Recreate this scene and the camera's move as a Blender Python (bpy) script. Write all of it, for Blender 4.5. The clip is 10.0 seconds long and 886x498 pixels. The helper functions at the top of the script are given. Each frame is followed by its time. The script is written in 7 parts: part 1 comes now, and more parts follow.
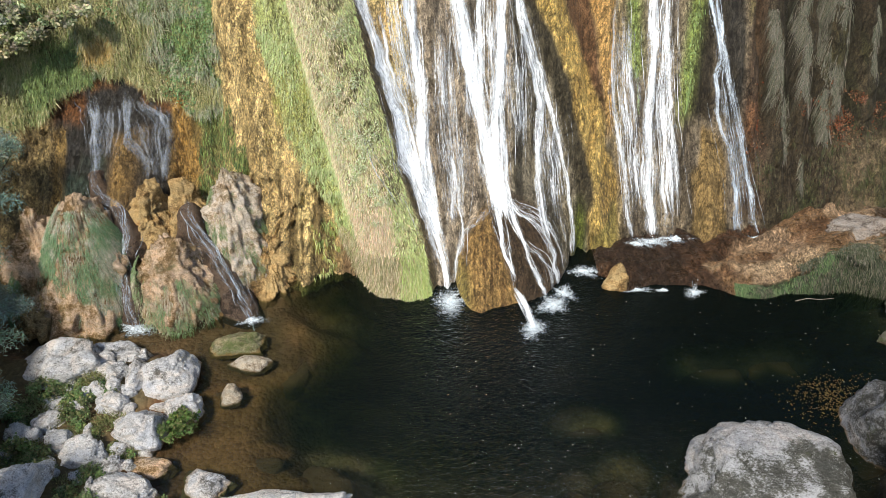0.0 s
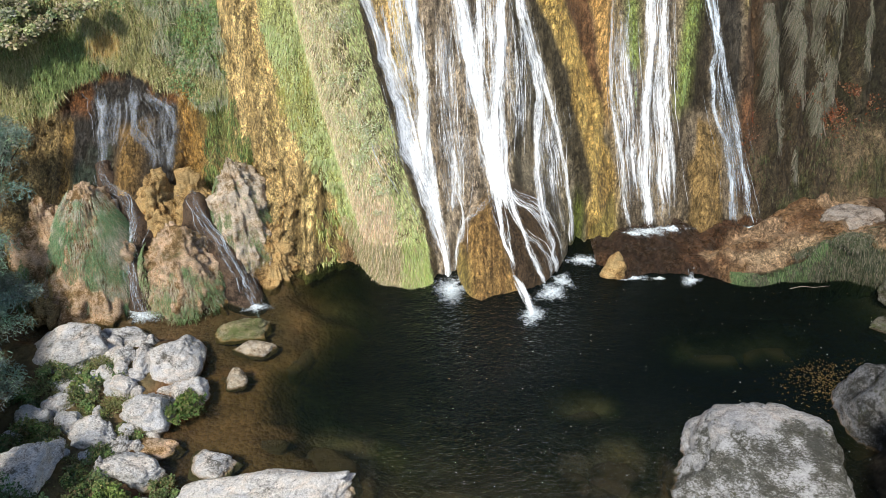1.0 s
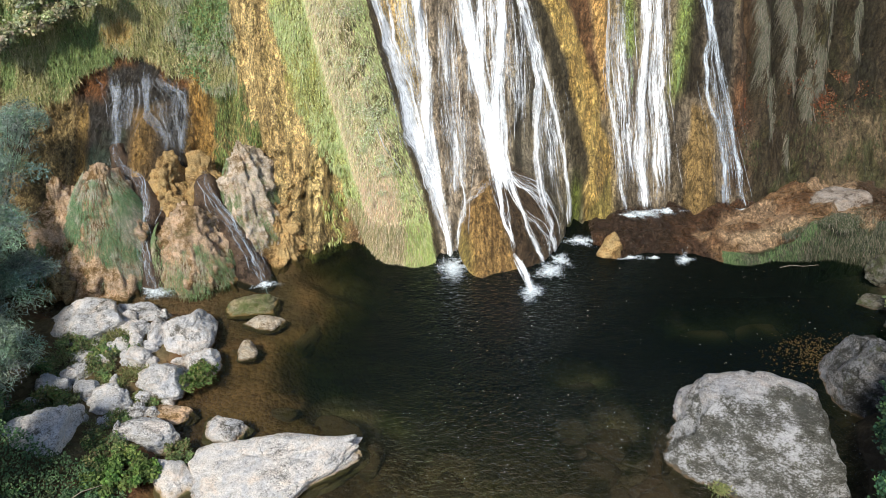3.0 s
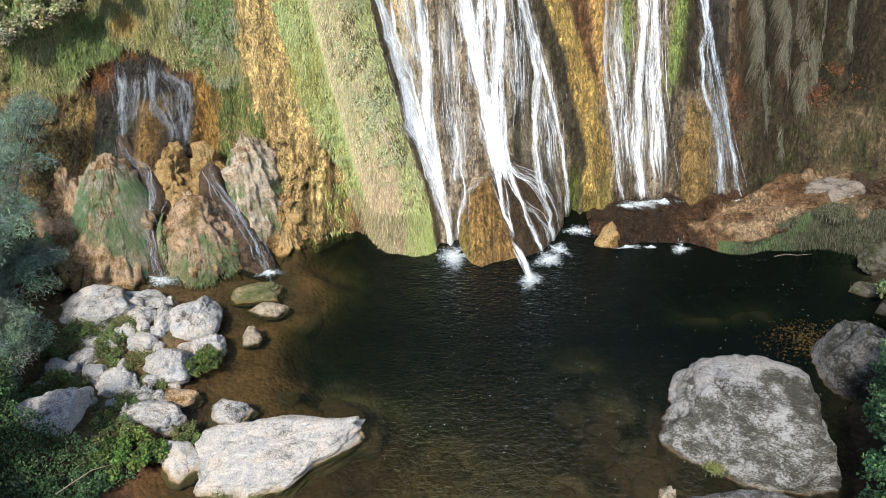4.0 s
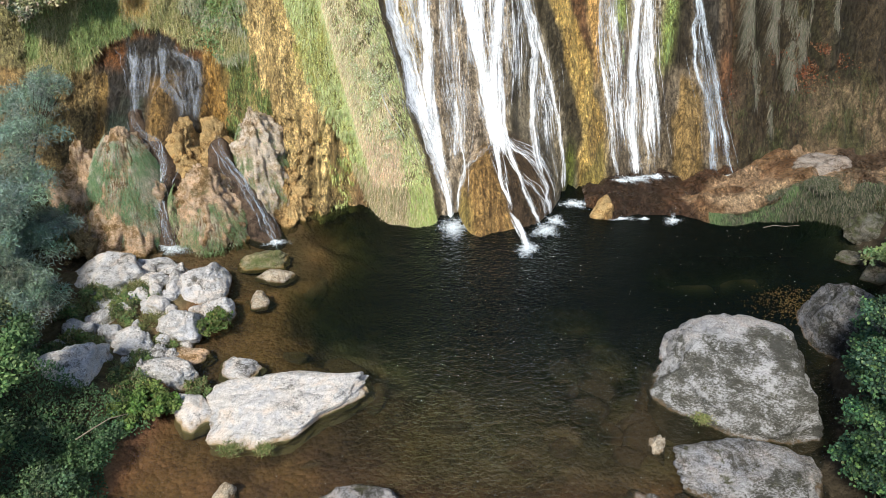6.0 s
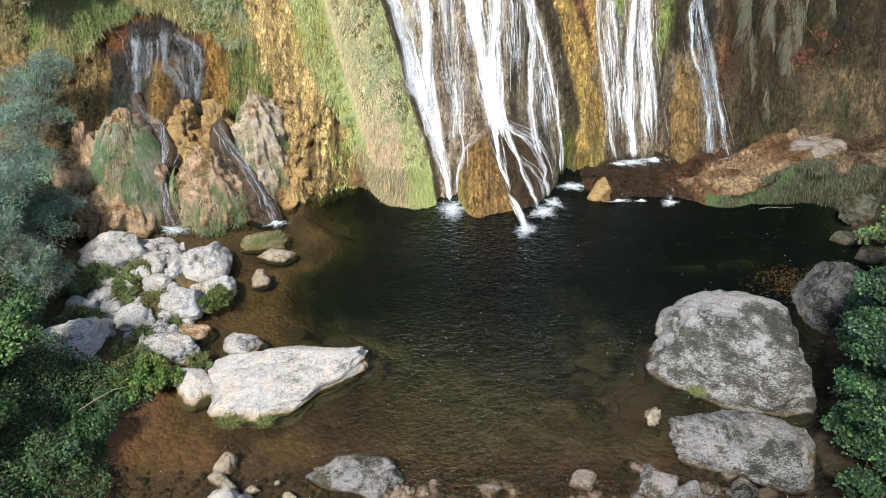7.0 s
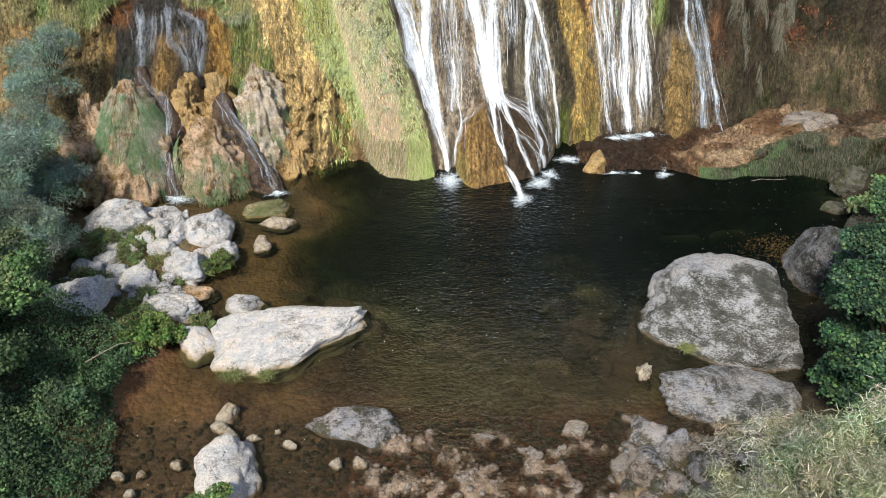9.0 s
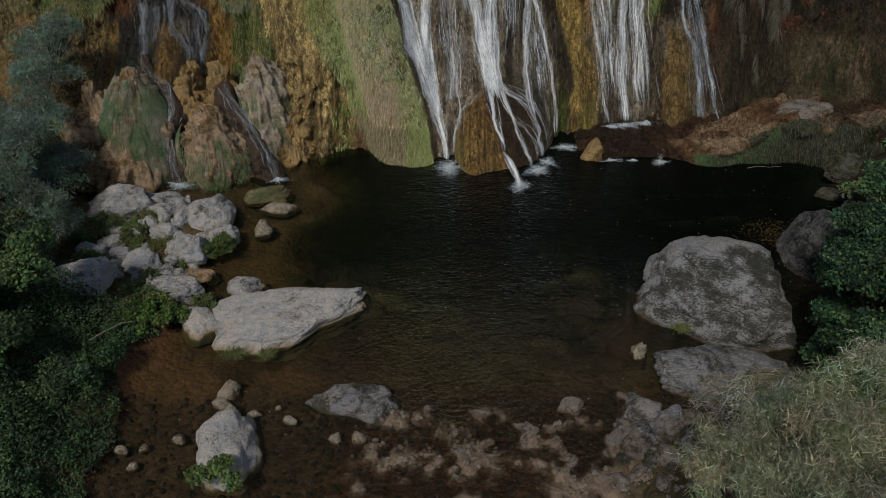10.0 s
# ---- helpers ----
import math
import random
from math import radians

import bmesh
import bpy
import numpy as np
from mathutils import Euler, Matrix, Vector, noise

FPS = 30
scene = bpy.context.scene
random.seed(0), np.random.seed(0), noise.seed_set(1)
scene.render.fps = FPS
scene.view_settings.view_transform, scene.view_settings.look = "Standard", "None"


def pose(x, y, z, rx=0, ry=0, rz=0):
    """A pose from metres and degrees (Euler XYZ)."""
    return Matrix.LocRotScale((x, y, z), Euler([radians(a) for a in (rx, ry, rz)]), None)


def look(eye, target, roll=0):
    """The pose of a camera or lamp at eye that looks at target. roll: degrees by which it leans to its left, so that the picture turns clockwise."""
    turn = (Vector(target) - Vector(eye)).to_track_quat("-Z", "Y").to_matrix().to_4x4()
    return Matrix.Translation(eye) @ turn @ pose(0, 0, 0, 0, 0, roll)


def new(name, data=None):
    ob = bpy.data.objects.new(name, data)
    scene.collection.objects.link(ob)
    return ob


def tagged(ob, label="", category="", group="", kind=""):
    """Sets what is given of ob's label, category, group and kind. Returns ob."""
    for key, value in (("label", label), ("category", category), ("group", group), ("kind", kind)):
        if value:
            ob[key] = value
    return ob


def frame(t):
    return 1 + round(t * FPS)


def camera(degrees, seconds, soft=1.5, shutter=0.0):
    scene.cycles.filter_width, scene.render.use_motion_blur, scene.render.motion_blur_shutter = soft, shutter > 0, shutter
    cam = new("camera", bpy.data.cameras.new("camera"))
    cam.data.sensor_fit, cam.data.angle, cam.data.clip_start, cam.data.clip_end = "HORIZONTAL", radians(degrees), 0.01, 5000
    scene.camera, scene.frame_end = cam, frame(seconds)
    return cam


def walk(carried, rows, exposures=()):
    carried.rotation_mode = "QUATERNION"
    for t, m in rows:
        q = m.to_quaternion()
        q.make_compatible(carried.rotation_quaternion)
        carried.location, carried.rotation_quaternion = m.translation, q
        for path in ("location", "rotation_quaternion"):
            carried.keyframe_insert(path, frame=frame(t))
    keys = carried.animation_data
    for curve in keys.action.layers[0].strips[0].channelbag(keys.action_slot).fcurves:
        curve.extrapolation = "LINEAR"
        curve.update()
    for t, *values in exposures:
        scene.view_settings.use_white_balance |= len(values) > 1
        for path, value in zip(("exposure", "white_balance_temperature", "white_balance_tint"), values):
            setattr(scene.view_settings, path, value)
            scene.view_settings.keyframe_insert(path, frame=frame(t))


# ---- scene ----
cam = camera(61.1, 10.0, soft=0.65)
METRES, EYE, TILT, LEAN, TURN = 4.0, 10.28, -38.66, 0.0, 0.0
ROWS = [
    (0.0, 0.0, 0.0, 0.0, 0.0, 0.0, -0.0),
    (0.5, -0.0029, -0.0351, -0.0315, -0.03, 0.04, -0.01),
    (1.0, -0.0057, -0.0709, -0.0623, -0.02, 0.06, -0.02),
    (1.5, -0.0094, -0.106, -0.0899, -0.04, 0.03, -0.03),
    (2.0, -0.0123, -0.1399, -0.1183, -0.03, 0.06, -0.04),
    (2.5, -0.0153, -0.1744, -0.1445, -0.02, 0.09, -0.06),
    (4.0, -0.0221, -0.2819, -0.2266, -0.05, 0.05, -0.06),
    (4.5, -0.0232, -0.3246, -0.2579, -0.04, 0.06, -0.06),
    (5.0, -0.0243, -0.3682, -0.2918, -0.04, 0.09, -0.07),
    (5.5, -0.0224, -0.4033, -0.339, -0.01, 0.12, -0.07),
    (7.0, -0.012, -0.4695, -0.4971, 0.04, 0.1, -0.08),
    (7.5, -0.0056, -0.4888, -0.5441, 0.06, 0.1, -0.09),
    (8.0, 0.0012, -0.5085, -0.5856, 0.06, 0.15, -0.14),
    (8.5, 0.0061, -0.5296, -0.6308, 0.12, 0.21, -0.17),
    (9.0, 0.0091, -0.552, -0.6746, 0.16, 0.2, -0.18),
    (9.5, 0.0157, -0.577, -0.7149, 0.2, 0.22, -0.2),
    (10.0, 0.0243, -0.6023, -0.7612, 0.27, 0.28, -0.22),
]
# the film fades out over its last half second
FADE = [(0.0, 0.19), (4.0, 0.21), (7.0, 0.26), (9.0, 0.20), (9.15, 0.14), (9.3, -0.03), (9.5, -0.35), (9.75, -0.9), (10.0, -1.66)]
walk(cam, [(t, pose(0, 0, EYE, TILT, LEAN, TURN) @ pose(METRES * x, METRES * y, METRES * z, 90 + pitch, roll, yaw)) for t, x, y, z, yaw, pitch, roll in ROWS], FADE)

# ---- light: soft daylight from behind and left ----
SUN_UP, SUN_FROM = 53.0, (-0.40, -0.85)
world = bpy.data.worlds.new("sky")
scene.world = world
world.use_nodes = True
wn = world.node_tree.nodes
sky = wn.new("ShaderNodeTexSky")
sky.sky_type = "NISHITA"
sky.sun_disc = False
sky.sun_elevation = radians(SUN_UP)
sky.sun_rotation = math.atan2(SUN_FROM[0], SUN_FROM[1])
world.node_tree.links.new(sky.outputs[0], wn["Background"].inputs[0])
wn["Background"].inputs[1].default_value = 0.15
sun_data = bpy.data.lights.new("sun", "SUN")
sun_data.energy, sun_data.angle, sun_data.color = 4.3, radians(9), (1.0, 0.945, 0.83)
sun = new("sun", sun_data)
sun.matrix_world = look((SUN_FROM[0] * 30, SUN_FROM[1] * 30, 30 * math.hypot(*SUN_FROM) * math.tan(radians(SUN_UP))), (0, 0, 0))


# ---- shape of the place ----
PERM = np.random.RandomState(7).permutation(256)
PERM = np.concatenate([PERM, PERM, PERM])
GRAD = np.random.RandomState(8).rand(768) * 2 - 1


def vnoise(x, y, z):
    """Smooth value noise in -1..1 on arrays."""
    x, y, z = np.broadcast_arrays(np.asarray(x, float), np.asarray(y, float), np.asarray(z, float))
    xi, yi, zi = np.floor(x).astype(int), np.floor(y).astype(int), np.floor(z).astype(int)
    fx, fy, fz = x - xi, y - yi, z - zi
    ux, uy, uz = fx * fx * (3 - 2 * fx), fy * fy * (3 - 2 * fy), fz * fz * (3 - 2 * fz)
    out = 0.0
    for dx in (0, 1):
        for dy in (0, 1):
            for dz in (0, 1):
                h = GRAD[PERM[PERM[PERM[(xi + dx) & 255] + ((yi + dy) & 255)] + ((zi + dz) & 255)]]
                out = out + h * np.where(dx, ux, 1 - ux) * np.where(dy, uy, 1 - uy) * np.where(dz, uz, 1 - uz)
    return out


def fbm(x, y, z=0.0, octaves=4, gain=0.5):
    out, amp, f = 0.0, 1.0, 1.0
    for k in range(octaves):
        out = out + amp * vnoise(np.asarray(x) * f + 17.3 * k, np.asarray(y) * f + 5.1 * k, np.asarray(z) * f + 9.7 * k)
        amp, f = amp * gain, f * 2.03
    return out


def ramp(v, a, b):
    v = np.clip((np.asarray(v, float) - a) / (b - a), 0, 1)
    return v * v * (3 - 2 * v)


# the cliff's distance ahead at heights of 0, 2, 4 and 6 m, along x
KX = [-12, -8, -6, -4.4, -3, -1.6, 0, 1.5, 3.2, 5, 7, 9, 12]
K0 = [10.0, 10.2, 10.9, 11.4, 11.8, 11.9, 11.45, 12.0, 12.9, 13.1, 13.2, 12.9, 12.0]
K2 = [12.6, 13.0, 13.5, 13.4, 13.2, 13.1, 13.1, 13.4, 14.0, 14.3, 14.3, 14.3, 14.4]
K4 = [14.2, 14.2, 15.1, 14.4, 14.1, 14.1, 14.3, 14.6, 15.6, 15.6, 15.5, 15.6, 15.6]
K6 = [15.6, 15.6, 16.6, 15.8, 15.4, 15.4, 15.6, 15.8, 16.8, 16.8, 16.7, 16.8, 16.8]


def along(x, k):
    return sum(np.interp(x + d, KX, k) for d in (-0.5, -0.25, 0, 0.25, 0.5)) / 5


def grass_mid(z):
    return -0.88 - 0.29 * np.clip(z, 0, 7)


def cliff_base(x, z):
    """The cliff without its fine relief."""
    x, z = np.broadcast_arrays(np.asarray(x, float), np.asarray(z, float))
    h = np.clip(z, -0.2, 6) / 2
    y0, y2, y4, y6 = along(x, K0), along(x, K2), along(x, K4), along(x, K6)
    y = (y0 * (1 - h) * (2 - h) * (3 - h) / 6 + y2 * h * (2 - h) * (3 - h) / 2
         - y4 * h * (1 - h) * (3 - h) / 2 * 1.0 + y6 * h * (1 - h) * (2 - h) / 6)
    y = y + np.clip(z - 6, 0, None) * 0.55 + 1.6 * ramp(-z, 0.10, 0.45)
    # the grassy column
    w = 0.72 - 0.03 * z
    d = (x - grass_mid(z)) / w
    y = y - (0.35 + 0.5 * np.clip(z, 0, 2.0) + 0.12 * np.clip(z - 2, 0, 4)) * np.exp(-np.abs(d) ** 4)
    # the dome under the middle fall
    q = 1 - np.abs((x - 1.50 - 0.02 * z) / 1.22) ** 3 - (np.clip(z, 0, None) / 1.42) ** 2
    y = y - 1.0 * np.sqrt(np.clip(q, 0, None))
    # the small dome under the left-hand cascade
    q = 1 - ((x + 6.75) / 1.2) ** 2 - ((z - 1.9) / 1.2) ** 2
    y = y - 0.42 * np.sqrt(np.clip(q, 0, None))
    # the spur in the middle of that cascade
    y = y - 0.42 * np.exp(-((x + 6.5) / (0.10 + 0.22 * np.clip(2.75 - z, 0, 1.2))) ** 2) * ramp(z, 2.75, 2.35)
    return y


def band(x, z, left, right, soft=0.07, ragged=0.07):
    """1 between two bent lines, each a row of (x, z) from the foot up."""
    at = x + ragged * fbm(x * 4.0, z * 1.6, 61.0, 3)
    a = np.interp(z, [q[1] for q in left], [q[0] for q in left])
    b = np.interp(z, [q[1] for q in right], [q[0] for q in right])
    return ramp(at, a - soft, a + soft) * ramp(at, b + soft, b - soft)


def rib(x, z, x0, x1, z1, half):
    """1 on a rib whose middle goes from x0 at the foot to x1 at z1."""
    return np.exp(-(((x - (x0 + (x1 - x0) * z / z1)) / half) ** 2))


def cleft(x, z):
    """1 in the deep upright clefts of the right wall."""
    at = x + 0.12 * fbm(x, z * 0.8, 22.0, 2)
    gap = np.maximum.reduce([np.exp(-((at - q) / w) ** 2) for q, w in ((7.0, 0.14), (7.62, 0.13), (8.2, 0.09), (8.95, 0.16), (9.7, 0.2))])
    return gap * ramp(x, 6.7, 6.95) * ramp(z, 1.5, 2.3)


def cliff_y(x, z):
    x, z = np.broadcast_arrays(np.asarray(x, float), np.asarray(z, float))
    y = cliff_base(x, z)
    grassy = np.exp(-np.abs((x - grass_mid(z)) / 0.75) ** 4)
    soft = (1 - 0.8 * grassy) * (1 - 0.6 * ramp(1 - ((x - 1.45) / 1.15) ** 2 - (np.clip(z, 0, None) / 1.4) ** 2, 0.0, 0.3))
    y = y - 0.34 * rib(x, z, 3.62, 2.3, 4.5, 0.30) * ramp(z, 6.5, 5) - 0.24 * rib(x, z, 3.6, 3.48, 4.5, 0.2) * ramp(z, 1.8, 2.6) + 0.16 * rib(x, z, 3.6, 2.9, 4.5, 0.12) * ramp(z, 2.4, 3.2)
    y = y - 0.35 * rib(x, z, 6.05, 5.7, 2.0, 0.33) * ramp(z, 2.0, 1.3)
    y = y - 0.3 * rib(x, z, -3.4, -4.2, 4.5, 0.3) - 0.3 * rib(x, z, -2.7, -3.1, 4.5, 0.3) * ramp(z, 3.5, 1.5)
    crag = (0.12 + ramp(x, -1.7, -2.2) * ramp(x, -4.6, -4.0) * ramp(z, 2.6, 1.4) + 0.3 * ramp(x, 6.8, 7.4) + 0.6 * ramp(x, -4.6, -5.2)) * soft
    y = y - (1 - crag) * soft * (0.16 * np.abs(fbm(x * 2.4 + 0.5 * fbm(x * 0.7, z * 0.5, 18.0, 2), z * 0.22, 19.0, 3)) + 0.07 * np.abs(fbm(x * 7.0 + 0.6 * fbm(x, z * 0.6, 20.0, 2), z * 0.5, 21.0, 3)))
    wx = x + 0.35 * fbm(x * 0.9, z * 0.9, 13.0, 3)
    y = y - crag * (0.20 * (0.6 - np.abs(fbm(wx * 2.2, z * 0.55, 14.0, 3))) + 0.10 * (0.5 - np.abs(fbm(wx * 5.5, z * 1.5, 15.0, 3))))
    y = y + crag * 0.13 * ramp(fbm(wx * 2.0, z * 2.4, 16.0, 3), 0.15, 0.7) - crag * 0.10 * ramp(fbm(wx * 4.0, z * 3.5, 17.0, 2), 0.1, 0.6)
    y = y + soft * (0.10 * fbm(x * 2.6 + 0.4 * fbm(x, z * 0.7, 3.0, 2), z * 0.45, 1.0, 3) + 0.07 * fbm(x * 1.3, z * 1.6, 4.0, 3)
                    + 0.035 * fbm(x * 9, z * 1.6, 2.0, 4))
    y = y - crag * 0.11 * (0.35 - np.abs(fbm(wx * 8.0, z * 2.4, 24.0, 3))) - crag * 0.06 * fbm(wx * 14.0, z * 6.0, 25.0, 2)
    y = y + 0.55 * cleft(x, z)
    return y + 0.22 * soft + 0.04 * grassy * fbm(x * 4, z * 3, 6.0, 3) + 0.05 * grassy * fbm(x * 1.7, z * 1.2, 7.0, 2)


# ---- materials ----
def material(name, rough=0.8, spec=0.3):
    m = bpy.data.materials.new(name)
    m.use_nodes = True
    b = m.node_tree.nodes["Principled BSDF"]
    b.inputs["Roughness"].default_value = rough
    b.inputs["Specular IOR Level"].default_value = spec
    return m, m.node_tree, b


def node(tree, kind, **values):
    n = tree.nodes.new(kind)
    for key, value in values.items():
        n.inputs[key.replace("_", " ")].default_value = value
    return n


def noise_tex(tree, vector, scale, detail=6, rough=0.6, distortion=0.0):
    n = node(tree, "ShaderNodeTexNoise", Scale=scale, Detail=detail, Roughness=rough, Distortion=distortion)
    tree.links.new(vector, n.inputs["Vector"])
    return n.outputs["Fac"]


def steps(tree, fac, stops):
    r = tree.nodes.new("ShaderNodeValToRGB")
    e = r.color_ramp.elements
    while len(e) < len(stops):
        e.new(0.5)
    for el, (p, c) in zip(e, stops):
        el.position = p
        el.color = (*c, 1) if len(c) == 3 else c
    tree.links.new(fac, r.inputs[0])
    return r.outputs[0]


def mixed(tree, fac, a, b, how="MIX"):
    n = tree.nodes.new("ShaderNodeMix")
    n.data_type, n.blend_type = "RGBA", how
    for socket, v in ((n.inputs[0], fac), (n.inputs[6], a), (n.inputs[7], b)):
        if isinstance(v, bpy.types.NodeSocket):
            tree.links.new(v, socket)
        elif isinstance(v, (int, float)):
            socket.default_value = v
        else:
            socket.default_value = (*v, 1)
    return n.outputs[2]


def scalar(tree, how, a, b):
    n = tree.nodes.new("ShaderNodeMath")
    n.operation = how
    for socket, v in zip(n.inputs, (a, b)):
        if isinstance(v, bpy.types.NodeSocket):
            tree.links.new(v, socket)
        else:
            socket.default_value = v
    return n.outputs[0]


def stretched(tree, vector, scale):
    n = tree.nodes.new("ShaderNodeMapping")
    n.inputs["Scale"].default_value = scale
    tree.links.new(vector, n.inputs["Vector"])
    return n.outputs[0]


def bumped(tree, b, height, strength, distance=0.02):
    n = node(tree, "ShaderNodeBump", Strength=strength, Distance=distance)
    tree.links.new(height, n.inputs["Height"])
    tree.links.new(n.outputs[0], b.inputs["Normal"])


def place(tree):
    return tree.nodes.new("ShaderNodeNewGeometry").outputs["Position"]


def tinted(tree):
    n = tree.nodes.new("ShaderNodeAttribute")
    n.attribute_name = "tint"
    return n


def cliff_material(name="wet_tufa", dry=0.72, wet=0.38):
    """Wet tufa: its stains and algae come from the mesh, its grain from noise that is drawn out down the slope."""
    m, t, b = material(name, 0.62, 0.35)
    p = place(t)
    at = tinted(t)
    long_ = noise_tex(t, stretched(t, p, (13, 8, 3.2)), 1.0, 9, 0.72, 0.6)
    fine = noise_tex(t, stretched(t, p, (48, 40, 26)), 1.0, 6, 0.8)
    blot = noise_tex(t, stretched(t, p, (2.6, 2.6, 1.2)), 1.0, 8, 0.68, 0.9)
    c = mixed(t, 1.0, at.outputs["Color"], steps(t, long_, [(0.30, (0.22, 0.19, 0.16)), (0.46, (0.98, 0.95, 0.90)), (0.66, (1.85, 1.80, 1.68))]), "MULTIPLY")
    c = mixed(t, steps(t, blot, [(0.48, (0, 0, 0)), (0.68, (0.42, 0.42, 0.42))]), c, (0.05, 0.04, 0.022))
    c = mixed(t, 1.0, c, steps(t, fine, [(0.38, (0.24, 0.22, 0.20)), (0.50, (0.95, 0.94, 0.92)), (0.62, (1.6, 1.58, 1.5))]), "MULTIPLY")
    cell = node(t, "ShaderNodeTexVoronoi", Scale=1.0, Randomness=1.0)
    t.links.new(stretched(t, p, (17, 12, 9)), cell.inputs["Vector"])
    hole = scalar(t, "MULTIPLY", steps(t, cell.outputs["Distance"], [(0.34, (0, 0, 0)), (0.62, (1, 1, 1))]), steps(t, noise_tex(t, p, 1.9, 4, 0.6), [(0.40, (0.15, 0.15, 0.15)), (0.60, (1, 1, 1))]))
    c = mixed(t, scalar(t, "MULTIPLY", hole, 0.42), c, (0.03, 0.024, 0.015))
    vein = scalar(t, "ABSOLUTE", scalar(t, "SUBTRACT", noise_tex(t, stretched(t, p, (5.5, 5.0, 1.7)), 1.0, 8, 0.68, 0.7), 0.5), 0.0)
    crack = steps(t, vein, [(0.003, (0.62, 0.62, 0.62)), (0.017, (0, 0, 0))])
    c = mixed(t, crack, c, (0.032, 0.025, 0.015))
    t.links.new(c, b.inputs["Base Color"])
    r = steps(t, blot, [(0.35, (dry, dry, dry)), (0.7, (wet, wet, wet))])
    t.links.new(r, b.inputs["Roughness"])
    bumped(t, b, scalar(t, "SUBTRACT", scalar(t, "ADD", long_, scalar(t, "MULTIPLY", fine, 0.6)), scalar(t, "ADD", scalar(t, "MULTIPLY", hole, 0.5), scalar(t, "MULTIPLY", crack, 0.6))), 1.0, 0.09)
    return m


def rock_material(name, pale, mid, dark, crack=True, moss=(0.10, 0.11, 0.04), moss_amount=0.45, edge=0.05, lichen=0.40, rim=(0.17, 0.115, 0.06), scab_most=0.6, rim_to=0.045, front=None):
    """Weathered limestone: pale crust, grey lichen, black pits, cracks, and a stained waterline."""
    m, t, b = material(name, 0.88, 0.2)
    p = place(t)
    big = noise_tex(t, p, 1.7, 7, 0.62, 0.5)
    mid_n = noise_tex(t, p, 8.0, 9, 0.75, 0.1)
    fine = noise_tex(t, p, 42.0, 7, 0.8)
    grey = noise_tex(t, stretched(t, p, (0.9, 0.9, 2.2)), 3.1, 5, 0.55, 0.8)
    crust = scalar(t, "ADD", big, scalar(t, "MULTIPLY", scalar(t, "SUBTRACT", mid_n, 0.5), 1.0))
    crust = scalar(t, "ADD", crust, scalar(t, "MULTIPLY", scalar(t, "SUBTRACT", fine, 0.5), 0.75))
    c = steps(t, crust, [(lichen - 0.10, dark), (lichen, mid), (lichen + 0.10, pale)])
    c = mixed(t, 1.0, c, steps(t, fine, [(0.36, (0.55, 0.54, 0.51)), (0.5, (1.0, 1.0, 1.0)), (0.62, (1.15, 1.15, 1.15))]), "MULTIPLY")
    c = mixed(t, 1.0, c, steps(t, grey, [(0.36, (0.80, 0.83, 0.88)), (0.52, (1.0, 0.99, 0.98)), (0.68, (1.06, 0.97, 0.89))]), "MULTIPLY")
    cell = node(t, "ShaderNodeTexVoronoi", Scale=13.0, Randomness=1.0)
    t.links.new(stretched(t, p, (1.0, 1.0, 1.9)), cell.inputs["Vector"])
    hole = scalar(t, "MULTIPLY", steps(t, cell.outputs["Distance"], [(0.10, (1, 1, 1)), (0.34, (0, 0, 0))]), steps(t, noise_tex(t, p, 4.4, 4, 0.6), [(0.48, (0, 0, 0)), (0.62, (1, 1, 1))]))
    c = mixed(t, scalar(t, "MULTIPLY", hole, 0.6), c, dark)
    scab = noise_tex(t, stretched(t, p, (0.8, 1.5, 2.2)), 26.0, 9, 0.86)
    spread = noise_tex(t, p, 2.2, 5, 0.65, 0.6)
    scabs = scalar(t, "MULTIPLY", steps(t, scab, [(0.47, (1, 1, 1)), (0.54, (0, 0, 0))]), steps(t, spread, [(lichen - 0.02, (0.05, 0.05, 0.05)), (lichen + 0.14, (scab_most, scab_most, scab_most))]))
    c = mixed(t, scabs, c, dark)
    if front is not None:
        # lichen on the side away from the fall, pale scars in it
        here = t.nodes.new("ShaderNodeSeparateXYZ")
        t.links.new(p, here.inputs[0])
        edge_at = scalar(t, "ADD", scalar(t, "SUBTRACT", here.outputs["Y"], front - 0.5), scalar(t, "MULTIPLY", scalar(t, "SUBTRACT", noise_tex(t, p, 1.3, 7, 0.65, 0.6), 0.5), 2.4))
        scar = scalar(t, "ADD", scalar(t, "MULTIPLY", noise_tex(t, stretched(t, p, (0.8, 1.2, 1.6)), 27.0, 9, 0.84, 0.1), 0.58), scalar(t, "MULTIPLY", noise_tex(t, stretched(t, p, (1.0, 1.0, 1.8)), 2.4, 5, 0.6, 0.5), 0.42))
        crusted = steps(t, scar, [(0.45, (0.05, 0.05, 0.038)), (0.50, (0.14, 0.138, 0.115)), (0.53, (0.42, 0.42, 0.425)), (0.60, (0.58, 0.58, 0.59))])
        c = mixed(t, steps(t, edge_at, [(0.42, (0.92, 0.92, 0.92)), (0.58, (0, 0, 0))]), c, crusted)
    grow = noise_tex(t, p, 3.6, 10, 0.78, 0.15)
    c = mixed(t, steps(t, grow, [(1.02 - moss_amount, (0, 0, 0)), (1.02 + edge - moss_amount, (0.85, 0.85, 0.85))]), c, moss)
    height = scalar(t, "SUBTRACT", scalar(t, "ADD", mid_n, scalar(t, "MULTIPLY", fine, 0.4)), scalar(t, "MULTIPLY", hole, 0.35))
